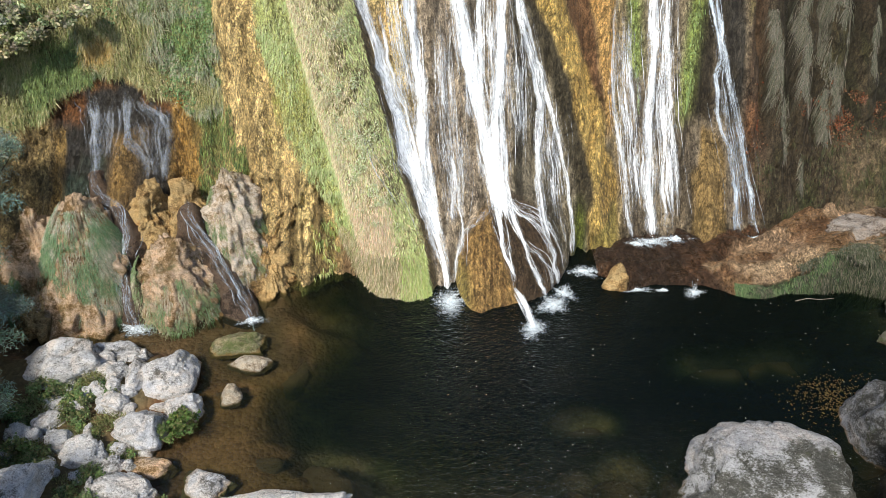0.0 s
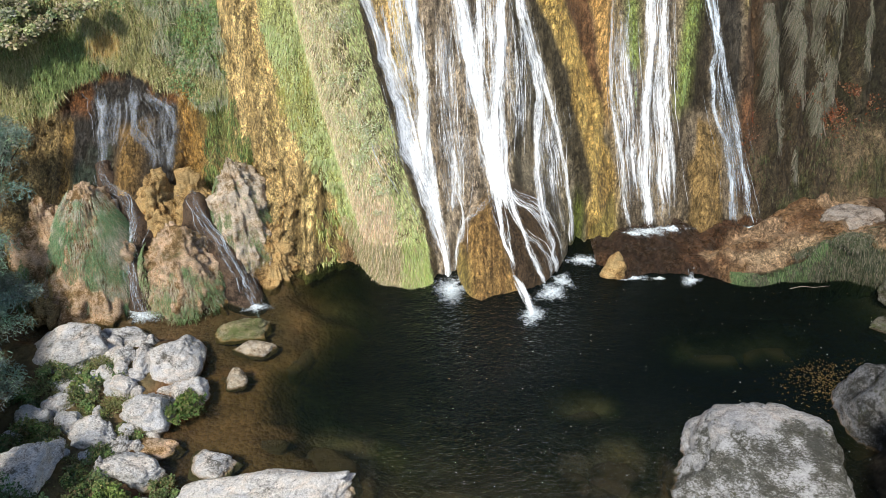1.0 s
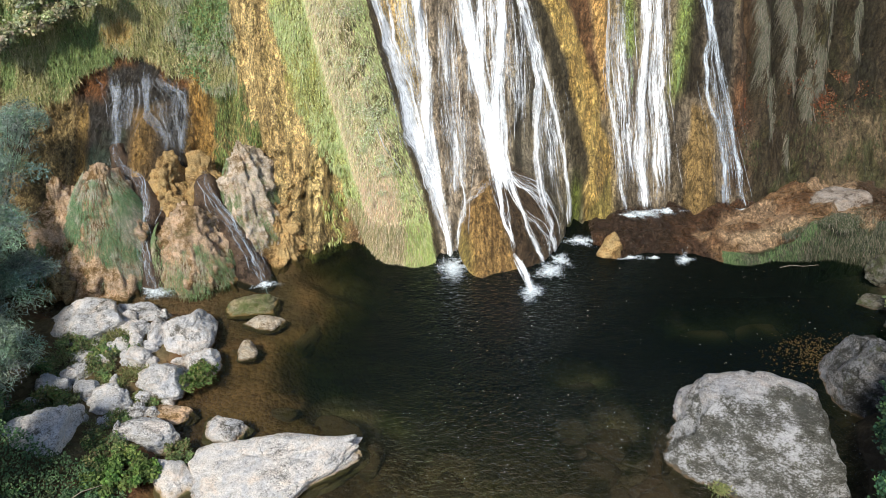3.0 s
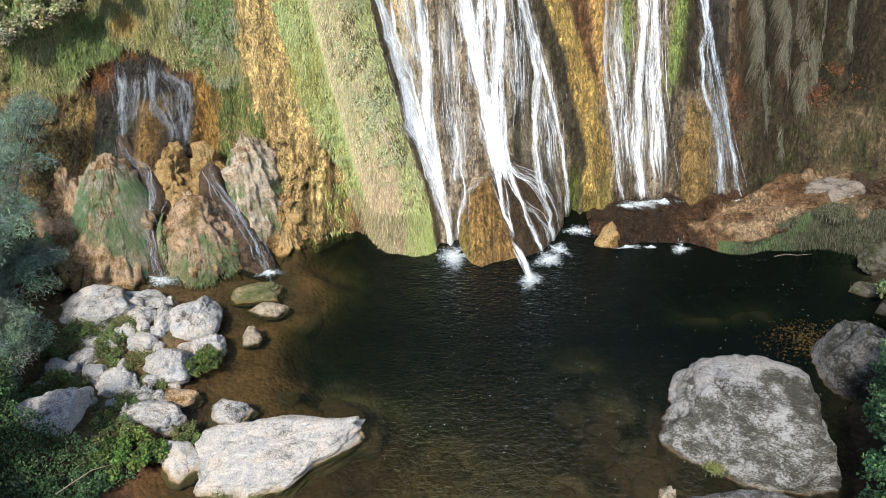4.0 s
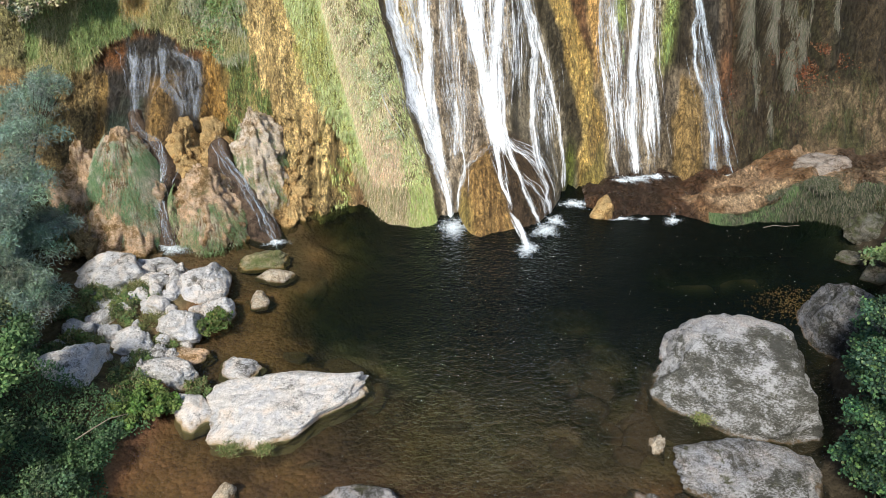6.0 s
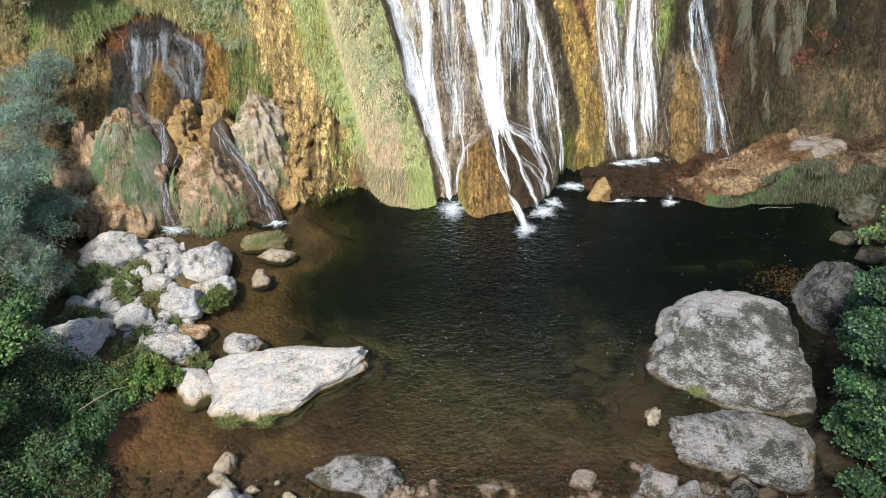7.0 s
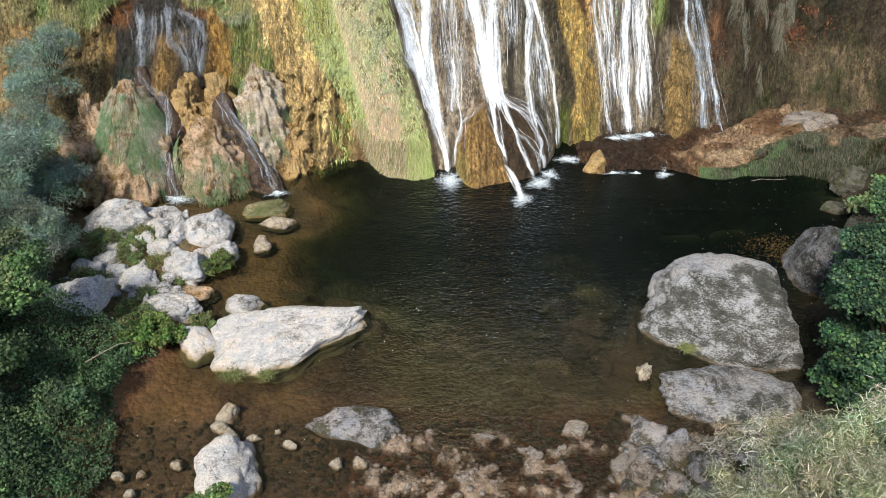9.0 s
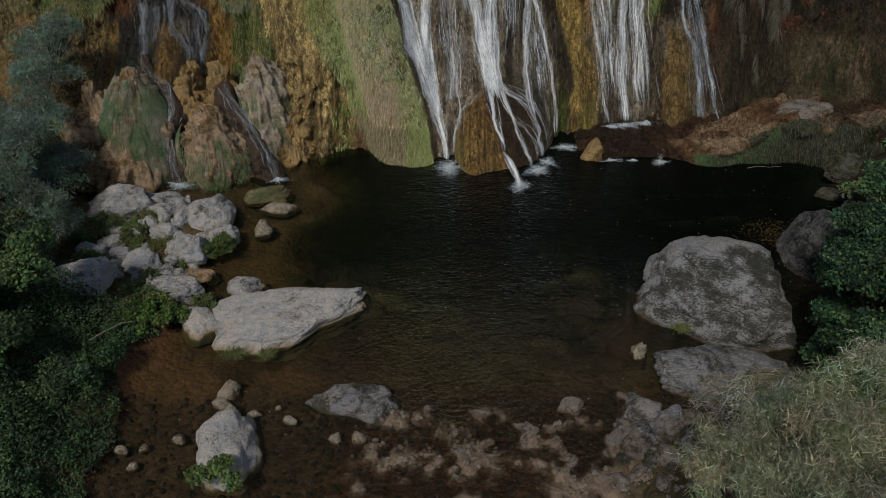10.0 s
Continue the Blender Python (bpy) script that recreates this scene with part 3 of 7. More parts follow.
def cliff_colour(x, z):
    n1 = fbm(x * 1.1, z * 0.6, 11.0, 4)
    n2 = fbm(x * 3.5, z * 1.2, 12.0, 3)
    n3 = fbm(x * 5.0, z * 0.8, 13.0, 4)
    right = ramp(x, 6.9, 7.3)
    left = ramp(x, -4.6, -5.2)
    mid = ramp(x, -0.9, -0.4) * ramp(x, 3.9, 3.5)
    fall2 = ramp(x, 3.6, 4.1) * ramp(x, 7.5, 7.1)
    c = paint(np.broadcast_to(OCHRE, x.shape + (3,)),
              (0.5 + n2, GOLD),
              (left * 0.85, (0.30, 0.22, 0.10)),
              (left * ramp(n1, 0.0, 0.5), (0.42, 0.27, 0.11)),
              (mid * 0.92, (0.46, 0.385, 0.31)),
              (mid * ramp(n3, 0.05, 0.4) * 0.7, (0.12, 0.10, 0.075)),
              (mid * ramp(x, 1.3, 1.5) * 0.75, (0.22, 0.20, 0.14)),
              (mid * ramp(x, 1.3, 1.5) * ramp(n3, -0.1, 0.3) * 0.7, (0.05, 0.045, 0.032)),
              (fall2 * 0.9, (0.27, 0.225, 0.175)),
              (fall2 * ramp(n3, 0.0, 0.4) * 0.7, (0.08, 0.066, 0.05)),
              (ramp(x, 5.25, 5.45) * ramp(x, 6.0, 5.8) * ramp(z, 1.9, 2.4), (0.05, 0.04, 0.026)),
              # right wall: wet browns, deepened because this side's shade is put into the colour
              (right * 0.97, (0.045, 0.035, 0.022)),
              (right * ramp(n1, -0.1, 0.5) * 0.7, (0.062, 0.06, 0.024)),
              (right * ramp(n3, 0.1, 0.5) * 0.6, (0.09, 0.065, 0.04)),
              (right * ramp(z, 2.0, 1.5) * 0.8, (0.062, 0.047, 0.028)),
              # the shade inside the clefts is painted too, on top of their depth
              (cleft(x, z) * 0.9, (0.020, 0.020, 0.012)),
              (ramp(x, 8.2, 8.5) * ramp(z, 2.05, 1.75) * ramp(n1, -0.6, 0.0) * 0.9, (0.22, 0.165, 0.10)),
              (right * ramp(z, 1.9, 1.2) * ramp(n2, 0.05, 0.4) * 0.8, (0.055, 0.06, 0.022)),
              (ramp(x, 6.5, 6.7) * ramp(x, 7.2, 7.0) * ramp(z, 0.1, 0.5) * 0.9, (0.10, 0.062, 0.036)),
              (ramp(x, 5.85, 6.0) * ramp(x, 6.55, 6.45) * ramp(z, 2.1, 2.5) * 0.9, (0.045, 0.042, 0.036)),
              (rib(x, z, 6.75, 6.75, 2.0, 0.16) * ramp(z, 1.7, 2.0) * ramp(z, 2.8, 2.4), (0.20, 0.10, 0.05)),
              (rib(x, z, 6.75, 6.65, 4.0, 0.1) * ramp(z, 3.4, 3.8) * ramp(n3, -0.2, 0.2), (0.36, 0.29, 0.14)))
    # ribs, strips of algae and moss, dark brown strips beside rib and grass
    c = paint(c,
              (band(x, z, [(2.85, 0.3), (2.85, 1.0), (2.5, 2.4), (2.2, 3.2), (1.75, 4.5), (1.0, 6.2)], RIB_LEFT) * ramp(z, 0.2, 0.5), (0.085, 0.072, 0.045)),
              (rib(x, z, 2.95, 2.9, 2.0, 0.14) * ramp(z, 1.2, 0.6), (0.16, 0.20, 0.04)),
              (band(x, z, RIB_RIGHT, RIB2_LEFT) * ramp(z, 2.0, 2.5), (0.22, 0.12, 0.06)),
              (band(x, z, RIB_LEFT, RIB_RIGHT), (0.80, 0.57, 0.19)),
              (band(x, z, RIB_LEFT, RIB_RIGHT) * ramp(n3, 0.0, 0.4) * 0.55, (0.42, 0.26, 0.08)),
              (band(x, z, RIB_LEFT, RIB_RIGHT) * ramp(n1, 0.05, 0.4) * ramp(z, 2.2, 1.2) * 0.6, (0.33, 0.31, 0.09)),
              (band(x, z, RIB2_LEFT, RIB2_RIGHT, 0.05) * ramp(z, 1.8, 2.4), (0.72, 0.45, 0.17)),
              (band(x, z, [(5.52, 0.2), (5.54, 1.2), (5.70, 2.0)], [(6.26, 0.2), (6.14, 1.6), (5.85, 2.1)]) * ramp(z, 2.15, 2.0), (0.36, 0.245, 0.10)),
              (band(x, z, [(5.52, 0.2), (5.54, 1.2), (5.70, 2.0)], [(6.26, 0.2), (6.14, 1.6), (5.85, 2.1)]) * ramp(z, 2.15, 2.0) * ramp(n3, 0.0, 0.4) * 0.7, (0.17, 0.12, 0.05)),
              (rib(x, z, 4.3, 4.14, 4.6, 0.16) * ramp(z, 2.9, 3.2), (0.30, 0.38, 0.10)),
              (rib(x, z, 4.98, 5.5, 4.4, 0.17) * ramp(z, 2.0, 2.5), (0.30, 0.38, 0.10)),
              (band(x, z, GOLD_LEFT, GOLD_RIGHT) * ramp(z, 1.5, 2.1), (0.88, 0.67, 0.32)),
              (band(x, z, GOLD_LEFT, GOLD_RIGHT) * ramp(n3, 0.05, 0.4) * ramp(z, 1.5, 2.1) * 0.6, (0.32, 0.22, 0.085)),
              (band(x, z, GOLD_LEFT, GOLD_RIGHT) * ramp(n1, 0.0, 0.35) * ramp(z, 2.9, 2.3) * 0.8, (0.22, 0.21, 0.06)),
              (band(x, z, SWARD_LEFT, STRAW_LEFT) * ramp(z, 0.3, 0.8), (0.50, 0.55, 0.22)),
              (band(x, z, SWARD_LEFT, STRAW_LEFT) * ramp(z, 2.2, 1.2) * ramp(n2, -0.1, 0.3), (0.48, 0.35, 0.10)),
              (rib(x, z, -2.6, -3.0, 4.5, 0.9) * ramp(n1, 0.05, 0.5) * ramp(z, 2.4, 1.2), (0.30, 0.25, 0.05)),
              (ramp(x, -3.9, -3.4) * ramp(x, -1.7, -2.0) * ramp(z, 2.3, 1.6) * ramp(n3, 0.1, 0.4) * 0.8, (0.15, 0.105, 0.04)),
              (rib(x, z, -2.0, -2.0, 4.5, 0.25) * ramp(z, 0.7, 0.4) * 0.9, (0.17, 0.095, 0.05)),
              (rib(x, z, -4.75, -4.95, 4.5, 0.26) * ramp(z, 1.4, 2.2) * 0.9, (0.15, 0.19, 0.05)),
              (band(x, z, STRAW_LEFT, SWARD_RIGHT, 0.05, 0.03), (0.62, 0.60, 0.31)),
              (band(x, z, STRAW_LEFT, SWARD_RIGHT, 0.05, 0.03) * ramp(fbm(x * 6.5, z * 5.0, 57.0, 3), 0.05, -0.22) * 0.7, (0.27, 0.24, 0.10)),
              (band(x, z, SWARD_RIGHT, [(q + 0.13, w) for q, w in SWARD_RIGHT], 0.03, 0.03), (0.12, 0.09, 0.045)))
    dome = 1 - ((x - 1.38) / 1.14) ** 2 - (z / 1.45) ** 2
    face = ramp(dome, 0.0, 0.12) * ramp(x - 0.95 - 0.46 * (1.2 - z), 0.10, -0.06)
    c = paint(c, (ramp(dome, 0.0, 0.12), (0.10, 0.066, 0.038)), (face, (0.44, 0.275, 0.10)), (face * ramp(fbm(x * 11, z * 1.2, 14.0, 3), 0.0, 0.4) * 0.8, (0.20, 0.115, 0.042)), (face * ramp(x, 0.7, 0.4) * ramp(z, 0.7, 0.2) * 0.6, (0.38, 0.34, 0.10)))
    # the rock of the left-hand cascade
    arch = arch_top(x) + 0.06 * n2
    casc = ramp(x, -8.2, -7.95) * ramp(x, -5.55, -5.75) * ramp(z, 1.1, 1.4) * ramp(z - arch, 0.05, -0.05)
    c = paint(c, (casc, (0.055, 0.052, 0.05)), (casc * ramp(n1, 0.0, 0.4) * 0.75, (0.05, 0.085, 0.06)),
              (casc * ramp(x, -7.3, -7.5) * ramp(z, 2.5, 2.75), (0.22, 0.095, 0.035)), (casc * ramp(z - arch, -0.24, -0.10) * ramp(n2, -0.2, 0.2), (0.25, 0.12, 0.045)),
              (casc * ramp(x, -7.65, -7.85) * ramp(z, 2.6, 2.4), (0.33, 0.22, 0.08)),
              (rib(x, z, -6.5, -6.5, 1.0, 0.26) * ramp(z, 2.6, 2.45) * ramp(z, 1.3, 1.6), (0.36, 0.225, 0.08)),
              (ramp(x, -5.75, -5.6) * ramp(x, -5.0, -5.15) * ramp(z, 1.2, 1.6) * ramp(z - arch, 0.2, 0.1), (0.47, 0.285, 0.085)),
              (ramp(x, -5.75, -5.6) * ramp(x, -5.0, -5.15) * ramp(z, 1.2, 1.6) * ramp(n3, 0.05, 0.35) * ramp(z - arch, 0.2, 0.1) * 0.8, (0.2, 0.15, 0.05)))
    slope = ramp(z - arch, 0.03, 0.2) * ramp(x, -4.6, -4.95)
    return paint(c, (slope * 0.9, (0.27, 0.26, 0.12)), (slope * ramp(n2, 0.1, 0.5) * 0.6, (0.40, 0.32, 0.15)), (ramp(z, 6.5, 8.5) * 0.8, (0.07, 0.085, 0.035)))


cx = np.concatenate([-9.6 - np.geomspace(0.1, 110, 24)[::-1], np.arange(-9.6, 10.6, 0.03), 10.6 + np.geomspace(0.1, 110, 24)])
cz = np.concatenate([np.arange(-0.9, 6.0, 0.03), 6 + np.geomspace(0.08, 16, 40)])
gx, gz = np.meshgrid(cx, cz)
gy = cliff_y(gx, gz) + np.clip(gz - 17, 0, None) ** 2 * 8
cv = np.stack([gx, gy, gz], -1).reshape(-1, 3)
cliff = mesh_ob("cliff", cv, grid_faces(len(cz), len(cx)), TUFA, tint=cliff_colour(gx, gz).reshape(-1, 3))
tagged(cliff, "wet ochre and brown tufa cliff streaked with algae and moss", "cliff", kind="structure")


# ---- ground, pool bed and banks ----
def ground(x, y):
    x, y = np.broadcast_arrays(np.asarray(x, float), np.asarray(y, float))
    wob = 0.9 * fbm(x * 0.7, y * 0.7, 3.0, 3)
    deep = ramp(x + 0.6 * wob, -3.1, -0.8 + 2.3 * ramp(y, 7.8, 5.4)) * ramp(y + 0.8 * wob, 4.6, 9.6) * ramp(x, 9.6, 6.0)
    z = -0.12 - 1.75 * deep
    z = z - 0.12 * ramp(x, -5.2, -3.6) * ramp(y, 4.4, 5.6) * ramp(y, 12, 9)
    bar = ramp(x, -2.0, -0.9) * ramp(y, 4.4, 3.7) * ramp(y, -3, 0.5)
    z = z + bar * (0.085 + 0.13 * fbm(x * 2.3, y * 2.3, 2.0, 4) + 0.09 * fbm(x * 6.0, y * 6.0, 4.0, 2))
    z = z + 0.9 * ramp(x, 2.2, 4.2) * ramp(y, 4.2, 2.5)
    z = z + 1.5 * ramp(-x, 4.7, 7.4) * ramp(y, 7.2, 5.4) + 0.28 * ramp(-x, 4.3, 5.3) * ramp(y, 9.9, 9.3) * ramp(y, 5.0, 6.4)
    z = z + 2.2 * ramp(x, 5.4, 8.8) * ramp(y, 9.0, 6.5) + 1.3 * ramp(x, 8.3, 10.4) * ramp(y, 6.0, 9.0) * ramp(y, 11.6, 10.4)
    z = z + 1.2 * ramp(-x, 7.9, 9.5)
    z = z + 0.35 * np.clip(np.abs(x) - 10, 0, 25)
    return z + 0.035 * fbm(x * 2.1, y * 2.1, 5.0, 4) + 0.012 * fbm(x * 9, y * 9, 7.0, 2)


def ground_colour(x, y, z):
    n = fbm(x * 0.9, y * 0.9, 21.0, 4)
    c = paint(np.broadcast_to((0.24, 0.125, 0.06), x.shape + (3,)),
              (ramp(n, -0.2, 0.5), (0.14, 0.075, 0.042)),
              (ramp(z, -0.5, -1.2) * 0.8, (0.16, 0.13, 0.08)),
              (ramp(x, -1.9, -1.0) * ramp(y, 4.6, 4.1) * ramp(z, -0.05, 0.0), (0.30, 0.235, 0.18)),
              (ramp(x, -1.9, -1.0) * ramp(y, 4.6, 4.1) * ramp(z, -0.02, -0.06), (0.12, 0.05, 0.028)),
              (ramp(x, -1.6, -2.2) * ramp(y, 4.6, 4.0) * ramp(z, 0.1, 0.0) * 0.8, (0.13, 0.078, 0.048)),
              (ramp(x, -1.5, 0.5) * ramp(y, 4.3, 5.0) * 0.8, (0.21, 0.15, 0.08)),
              (ramp(y, 8.9, 9.8) * ramp(x, -2.6, -3.4) * 0.85, (0.12, 0.075, 0.043)),
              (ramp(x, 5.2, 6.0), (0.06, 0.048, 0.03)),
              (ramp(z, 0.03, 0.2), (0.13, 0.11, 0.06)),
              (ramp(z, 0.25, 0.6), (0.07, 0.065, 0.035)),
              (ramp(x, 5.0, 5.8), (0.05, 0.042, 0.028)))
    return c


far = np.geomspace(0.12, 190, 26)
hx = np.concatenate([-9.5 - far[::-1], np.arange(-9.5, 10.5, 0.07), 10.5 + far])
hy = np.concatenate([-5.0 - far[::-1], np.arange(-5.0, 13.4, 0.07), 13.4 + far])
gx, gy = np.meshgrid(hx, hy)
gz = ground(gx, gy)
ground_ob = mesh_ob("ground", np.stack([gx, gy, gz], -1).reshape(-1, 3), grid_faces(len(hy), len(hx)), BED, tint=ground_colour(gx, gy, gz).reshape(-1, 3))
tagged(ground_ob, "brown gravel and silt bed with overgrown earth banks", "ground", kind="structure")

# ---- water of the pool and its outlet ----
# boulders under the water: x, y, width, depth, height of the top
DROWNED = [(2.38, 8.14, 0.95, 0.5, -0.33), (2.84, 7.0, 0.84, 0.72, -0.27), (2.12, 6.86, 0.57, 0.43, -0.27), (3.56, 6.52, 0.35, 0.82, -0.15), (-1.84, 7.14, 1.17, 0.73, -0.23), (-2.96, 7.48, 0.97, 0.4, -0.22), (-1.3, 6.51, 0.45, 0.82, -0.18), (0.01, 6.02, 0.89, 0.73, -0.29), (-2.94, 9.64, 1.1, 1.3, -0.24), (-3.82, 8.89, 0.93, 0.35, -0.14), (3.28, 5.65, 0.73, 0.92, -0.12), (2.78, 5.74, 0.49, 0.49, -0.15), (5.18, 9.54, 1.44, 0.75, -0.42), (2.53, 6.31, 0.8, 0.66, -0.23), (-2.97, 10.4, 0.75, 0.6, -0.2), (6.4, 9.7, 1.0, 0.8, -0.42), (3.4, 6.0, 0.9, 0.6, -0.18), (3.0, 5.2, 0.7, 0.6, -0.11), (1.9, 5.4, 0.6, 0.5, -0.16), (-2.2, 5.0, 0.5, 0.4, -0.11), (1.2, 5.0, 0.6, 0.4, -0.14)]
wx, wy = np.arange(-9.0, 10.3, 0.06), np.concatenate([-5.0 - np.geomspace(0.1, 20, 12)[::-1], np.arange(-5.0, 13.6, 0.06)])
gx, gy = np.meshgrid(wx, wy)
dep = np.clip(-ground(gx, gy), 0, None)
for x, y, w, d, top in DROWNED:
    off = np.sqrt(((gx - x) / (w * 0.55)) ** 2 + ((gy - y) / (d * 0.6)) ** 2)
    dep = np.minimum(dep, -top + 0.02 + 1.6 * np.clip(off - 0.85, 0, None))
dep = dep * 2.3
near = np.exp(-(((gx - 0.9) / 2.0) ** 2 + ((gy - 10.6) / 2.4) ** 2)) + 1.3 * np.exp(-(((gx + 3.4) / 1.9) ** 2 + ((gy - 2.9) / 1.4) ** 2))
ripple = 0.09 + 0.9 * np.clip(near, 0, 1) + 1.6 * ramp(gy, 8.8, 5.6) * ramp(gx, -3.0, -0.5) + 1.0 * ramp(gy, 6.6, 5.2) * ramp(gx, -1.0, 0.5)
clear = np.stack([np.exp(-1.0 * dep), np.exp(-0.78 * dep), np.exp(-1.05 * dep), ripple], -1)
pool = mesh_ob("pool_water", np.stack([gx, gy, np.zeros_like(gx)], -1).reshape(-1, 3), grid_faces(len(wy), len(wx)), WATER, depth=clear.reshape(-1, 4))
tagged(pool, "dark clear rippled water of the plunge pool", "water", kind="structure")


# ---- ledge under the right-hand falls ----
def ledge_edge(x):
    return 11.55 + 0.14 * fbm(x * 1.1, 3.0, 0.0, 4) + 0.5 * ramp(x, 3.8, 3.3) - 0.20 * ramp(x, 5.3, 5.7) - 0.1 * ramp(x, 8.0, 9.0)


def ledge_top(x, y):
    slab = ramp(x + 0.35 * (y - 11.6), 5.65, 5.95) * ramp(y - 0.75 * (x - 5.9), 12.35, 12.05)
    z = 0.13 + 0.20 * slab + 0.30 * ramp(x - 0.25 * (y - 12), 6.9, 7.9) + 0.16 * ramp(x, 7.6, 8.4) * ramp(y, 12.9, 12.0) + 0.10 * ramp(x, 8.3, 9.4)
    lumps = np.abs(fbm(x * 1.6, y * 1.6, 9.0, 3))
    layers = fbm(x * 0.8, y * 3.4 - x, 18.0, 4)
    return z + 0.05 * fbm(x * 1.4, y * 1.9, 8.0, 4) + 0.14 * (0.3 - lumps) * ramp(y, 11.9, 12.3) + 0.075 * layers * ramp(x, 5.6, 6.2) + 0.03 * fbm(x * 6, y * 6, 6.0, 4)


def ledge_run(x):
    """How far the front of the ledge slopes back."""
    return 0.16 + 0.34 * ramp(x, 5.5, 6.1) + 0.06 * fbm(x * 2.2, 1.0, 0.0, 3)


def ledge_skin(x, y):
    inside = np.clip(y - ledge_edge(x), 0, None)
    return -0.02 + (ledge_top(x, y) + 0.02) * np.clip(inside / ledge_run(x), 0, 1) ** 0.55


lx, ly = np.arange(3.1, 11.0, 0.03), np.arange(11.0, 14.2, 0.02)
gx, gy = np.meshgrid(lx, ly)
inside = np.minimum(gy - ledge_edge(gx), (gx - 3.25) * 0.8)
gz = np.where(inside < 0, -0.7 + 0.68 * ramp(inside, -0.10, 0.0), -0.02 + (ledge_top(gx, gy) + 0.02) * np.clip(inside / ledge_run(gx), 0, 1) ** 0.55)
gy2 = gy + 0.05 * fbm(gx * 3, gz * 4, 2.0, 4)
n = fbm(gx * 1.5, gy * 1.5, 31.0, 4)
n2 = fbm(gx * 1.1, gy * 4.0 - gx, 33.0, 4)
dry = ramp(gx + 0.35 * (gy - 11.6) + 0.12 * n, 5.62, 5.82) * np.maximum(ramp(gy - 0.75 * (gx - 5.9) + 0.15 * n2, 12.45, 12.1), ramp(gx - 0.25 * (gy - 12), 6.85, 7.2))
lc = paint(np.broadcast_to((0.062, 0.038, 0.026), gx.shape + (3,)),
           (ramp(n, -0.1, 0.5), (0.115, 0.062, 0.036)),
           (dry, (0.31, 0.19, 0.105)),
           (dry * ramp(gx, 8.6, 9.6) * 0.9, (0.09, 0.06, 0.04)),
           (dry * ramp(n2, 0.05, 0.5) * 0.8, (0.20, 0.11, 0.06)),
           (dry * ramp(n, 0.0, 0.4) * 0.7, (0.50, 0.36, 0.24)),
           (dry * ramp(gx, 8.3, 7.6) * np.exp(-((inside - 0.5) / 0.16) ** 2) * ramp(n, -0.4, 0.2), (0.58, 0.43, 0.28)),
           (ramp(gx, 5.9, 6.3) * ramp(inside, 0.22, 0.14) * ramp(n, -0.6, 0.0), (0.035, 0.05, 0.02)),
           (ramp(gx, 7.3, 7.9) * ramp(inside, 0.55, 0.3) * ramp(n, -0.5, 0.0), (0.05, 0.06, 0.025)))
ledge = mesh_ob("rock_ledge", np.stack([gx, gy2, gz], -1).reshape(-1, 3), grid_faces(len(ly), len(lx)), WET_LEDGE, tint=lc.reshape(-1, 3))
tagged(ledge, "wet brown tufa ledge with a mossy front at the pool's edge", "rock ledge", kind="structure")


# ---- makers ----
RNG = np.random.RandomState(11)


def sphere_points(sub):
    bm = bmesh.new()
    bmesh.ops.create_icosphere(bm, subdivisions=sub, radius=1.0)
    v = np.array([p.co[:] for p in bm.verts])
    f = np.array([[p.index for p in face.verts] for face in bm.faces])
    bm.free()
    return v, f


BALLS = {s: sphere_points(s) for s in (1, 2, 3, 4, 5, 6)}


def rock_shape(w, d, h, seed, sub=4, facets=18, flat=0.8, rough=0.075, taper=0.0, sink=0.35, square=2.4):
    """A worn boulder: a ball cut by random planes, roughened, sunk a little at its foot."""
    r = np.random.RandomState(seed)
    v, f = BALLS[sub]
    rad = 1.0 / (np.abs(v) ** square).sum(1) ** (1 / square)
    for k in range(facets):
        n = r.normal(size=3)
        n[2] = abs(n[2]) * 0.7
        n /= np.linalg.norm(n)
        off = r.uniform(0.62, 0.95)
        dot = v @ n
        cut = np.where(dot > 0.05, off / np.maximum(dot, 0.05), 9.0)
        rad = -np.log(np.exp(-rad * 70) + np.exp(-cut * 70)) / 70
    top = np.where(v[:, 2] > 0, flat / np.maximum(v[:, 2], 0.05), 9.0)
    rad = -np.log(np.exp(-rad * 12) + np.exp(-top * 12)) / 12
    s = seed * 3.7
    rad = rad * (1 + 1.9 * rough * fbm(v[:, 0] * 1.5 + s, v[:, 1] * 1.5, v[:, 2] * 1.5, 3) + 0.45 * rough * fbm(v[:, 0] * 5 + s, v[:, 1] * 5, v[:, 2] * 7, 4)
                 - 0.7 * rough * np.abs(fbm(v[:, 0] * 2.0 + s, v[:, 1] * 2.0 + 3, v[:, 2] * 3, 3)) + 0.16 * rough * fbm(v[:, 0] * 22 + s, v[:, 1] * 22, v[:, 2] * 26, 3)
                 - 0.9 * rough * ramp(np.abs(fbm(v[:, 0] * 1.7 + s, v[:, 1] * 2.6 + 7, v[:, 2] * 2.6, 3)), 0.10, 0.0) + 0.5 * rough * (0.4 - np.abs(fbm(v[:, 0] * 6 + s, v[:, 1] * 9, v[:, 2] * 9, 3))))
    p = v * rad[:, None]
    p /= np.abs(p).max(0)
    p[:, 1] *= 1 - taper * p[:, 0]
    p = p * (w / 2, d / 2, 1)
    p[:, 2] = np.where(p[:, 2] > -sink, p[:, 2], -sink + (p[:, 2] + sink) * 0.4)
    p[:, 2] = (p[:, 2] + sink * 0.5) * h / (1 + sink * 0.5)
    return p, f


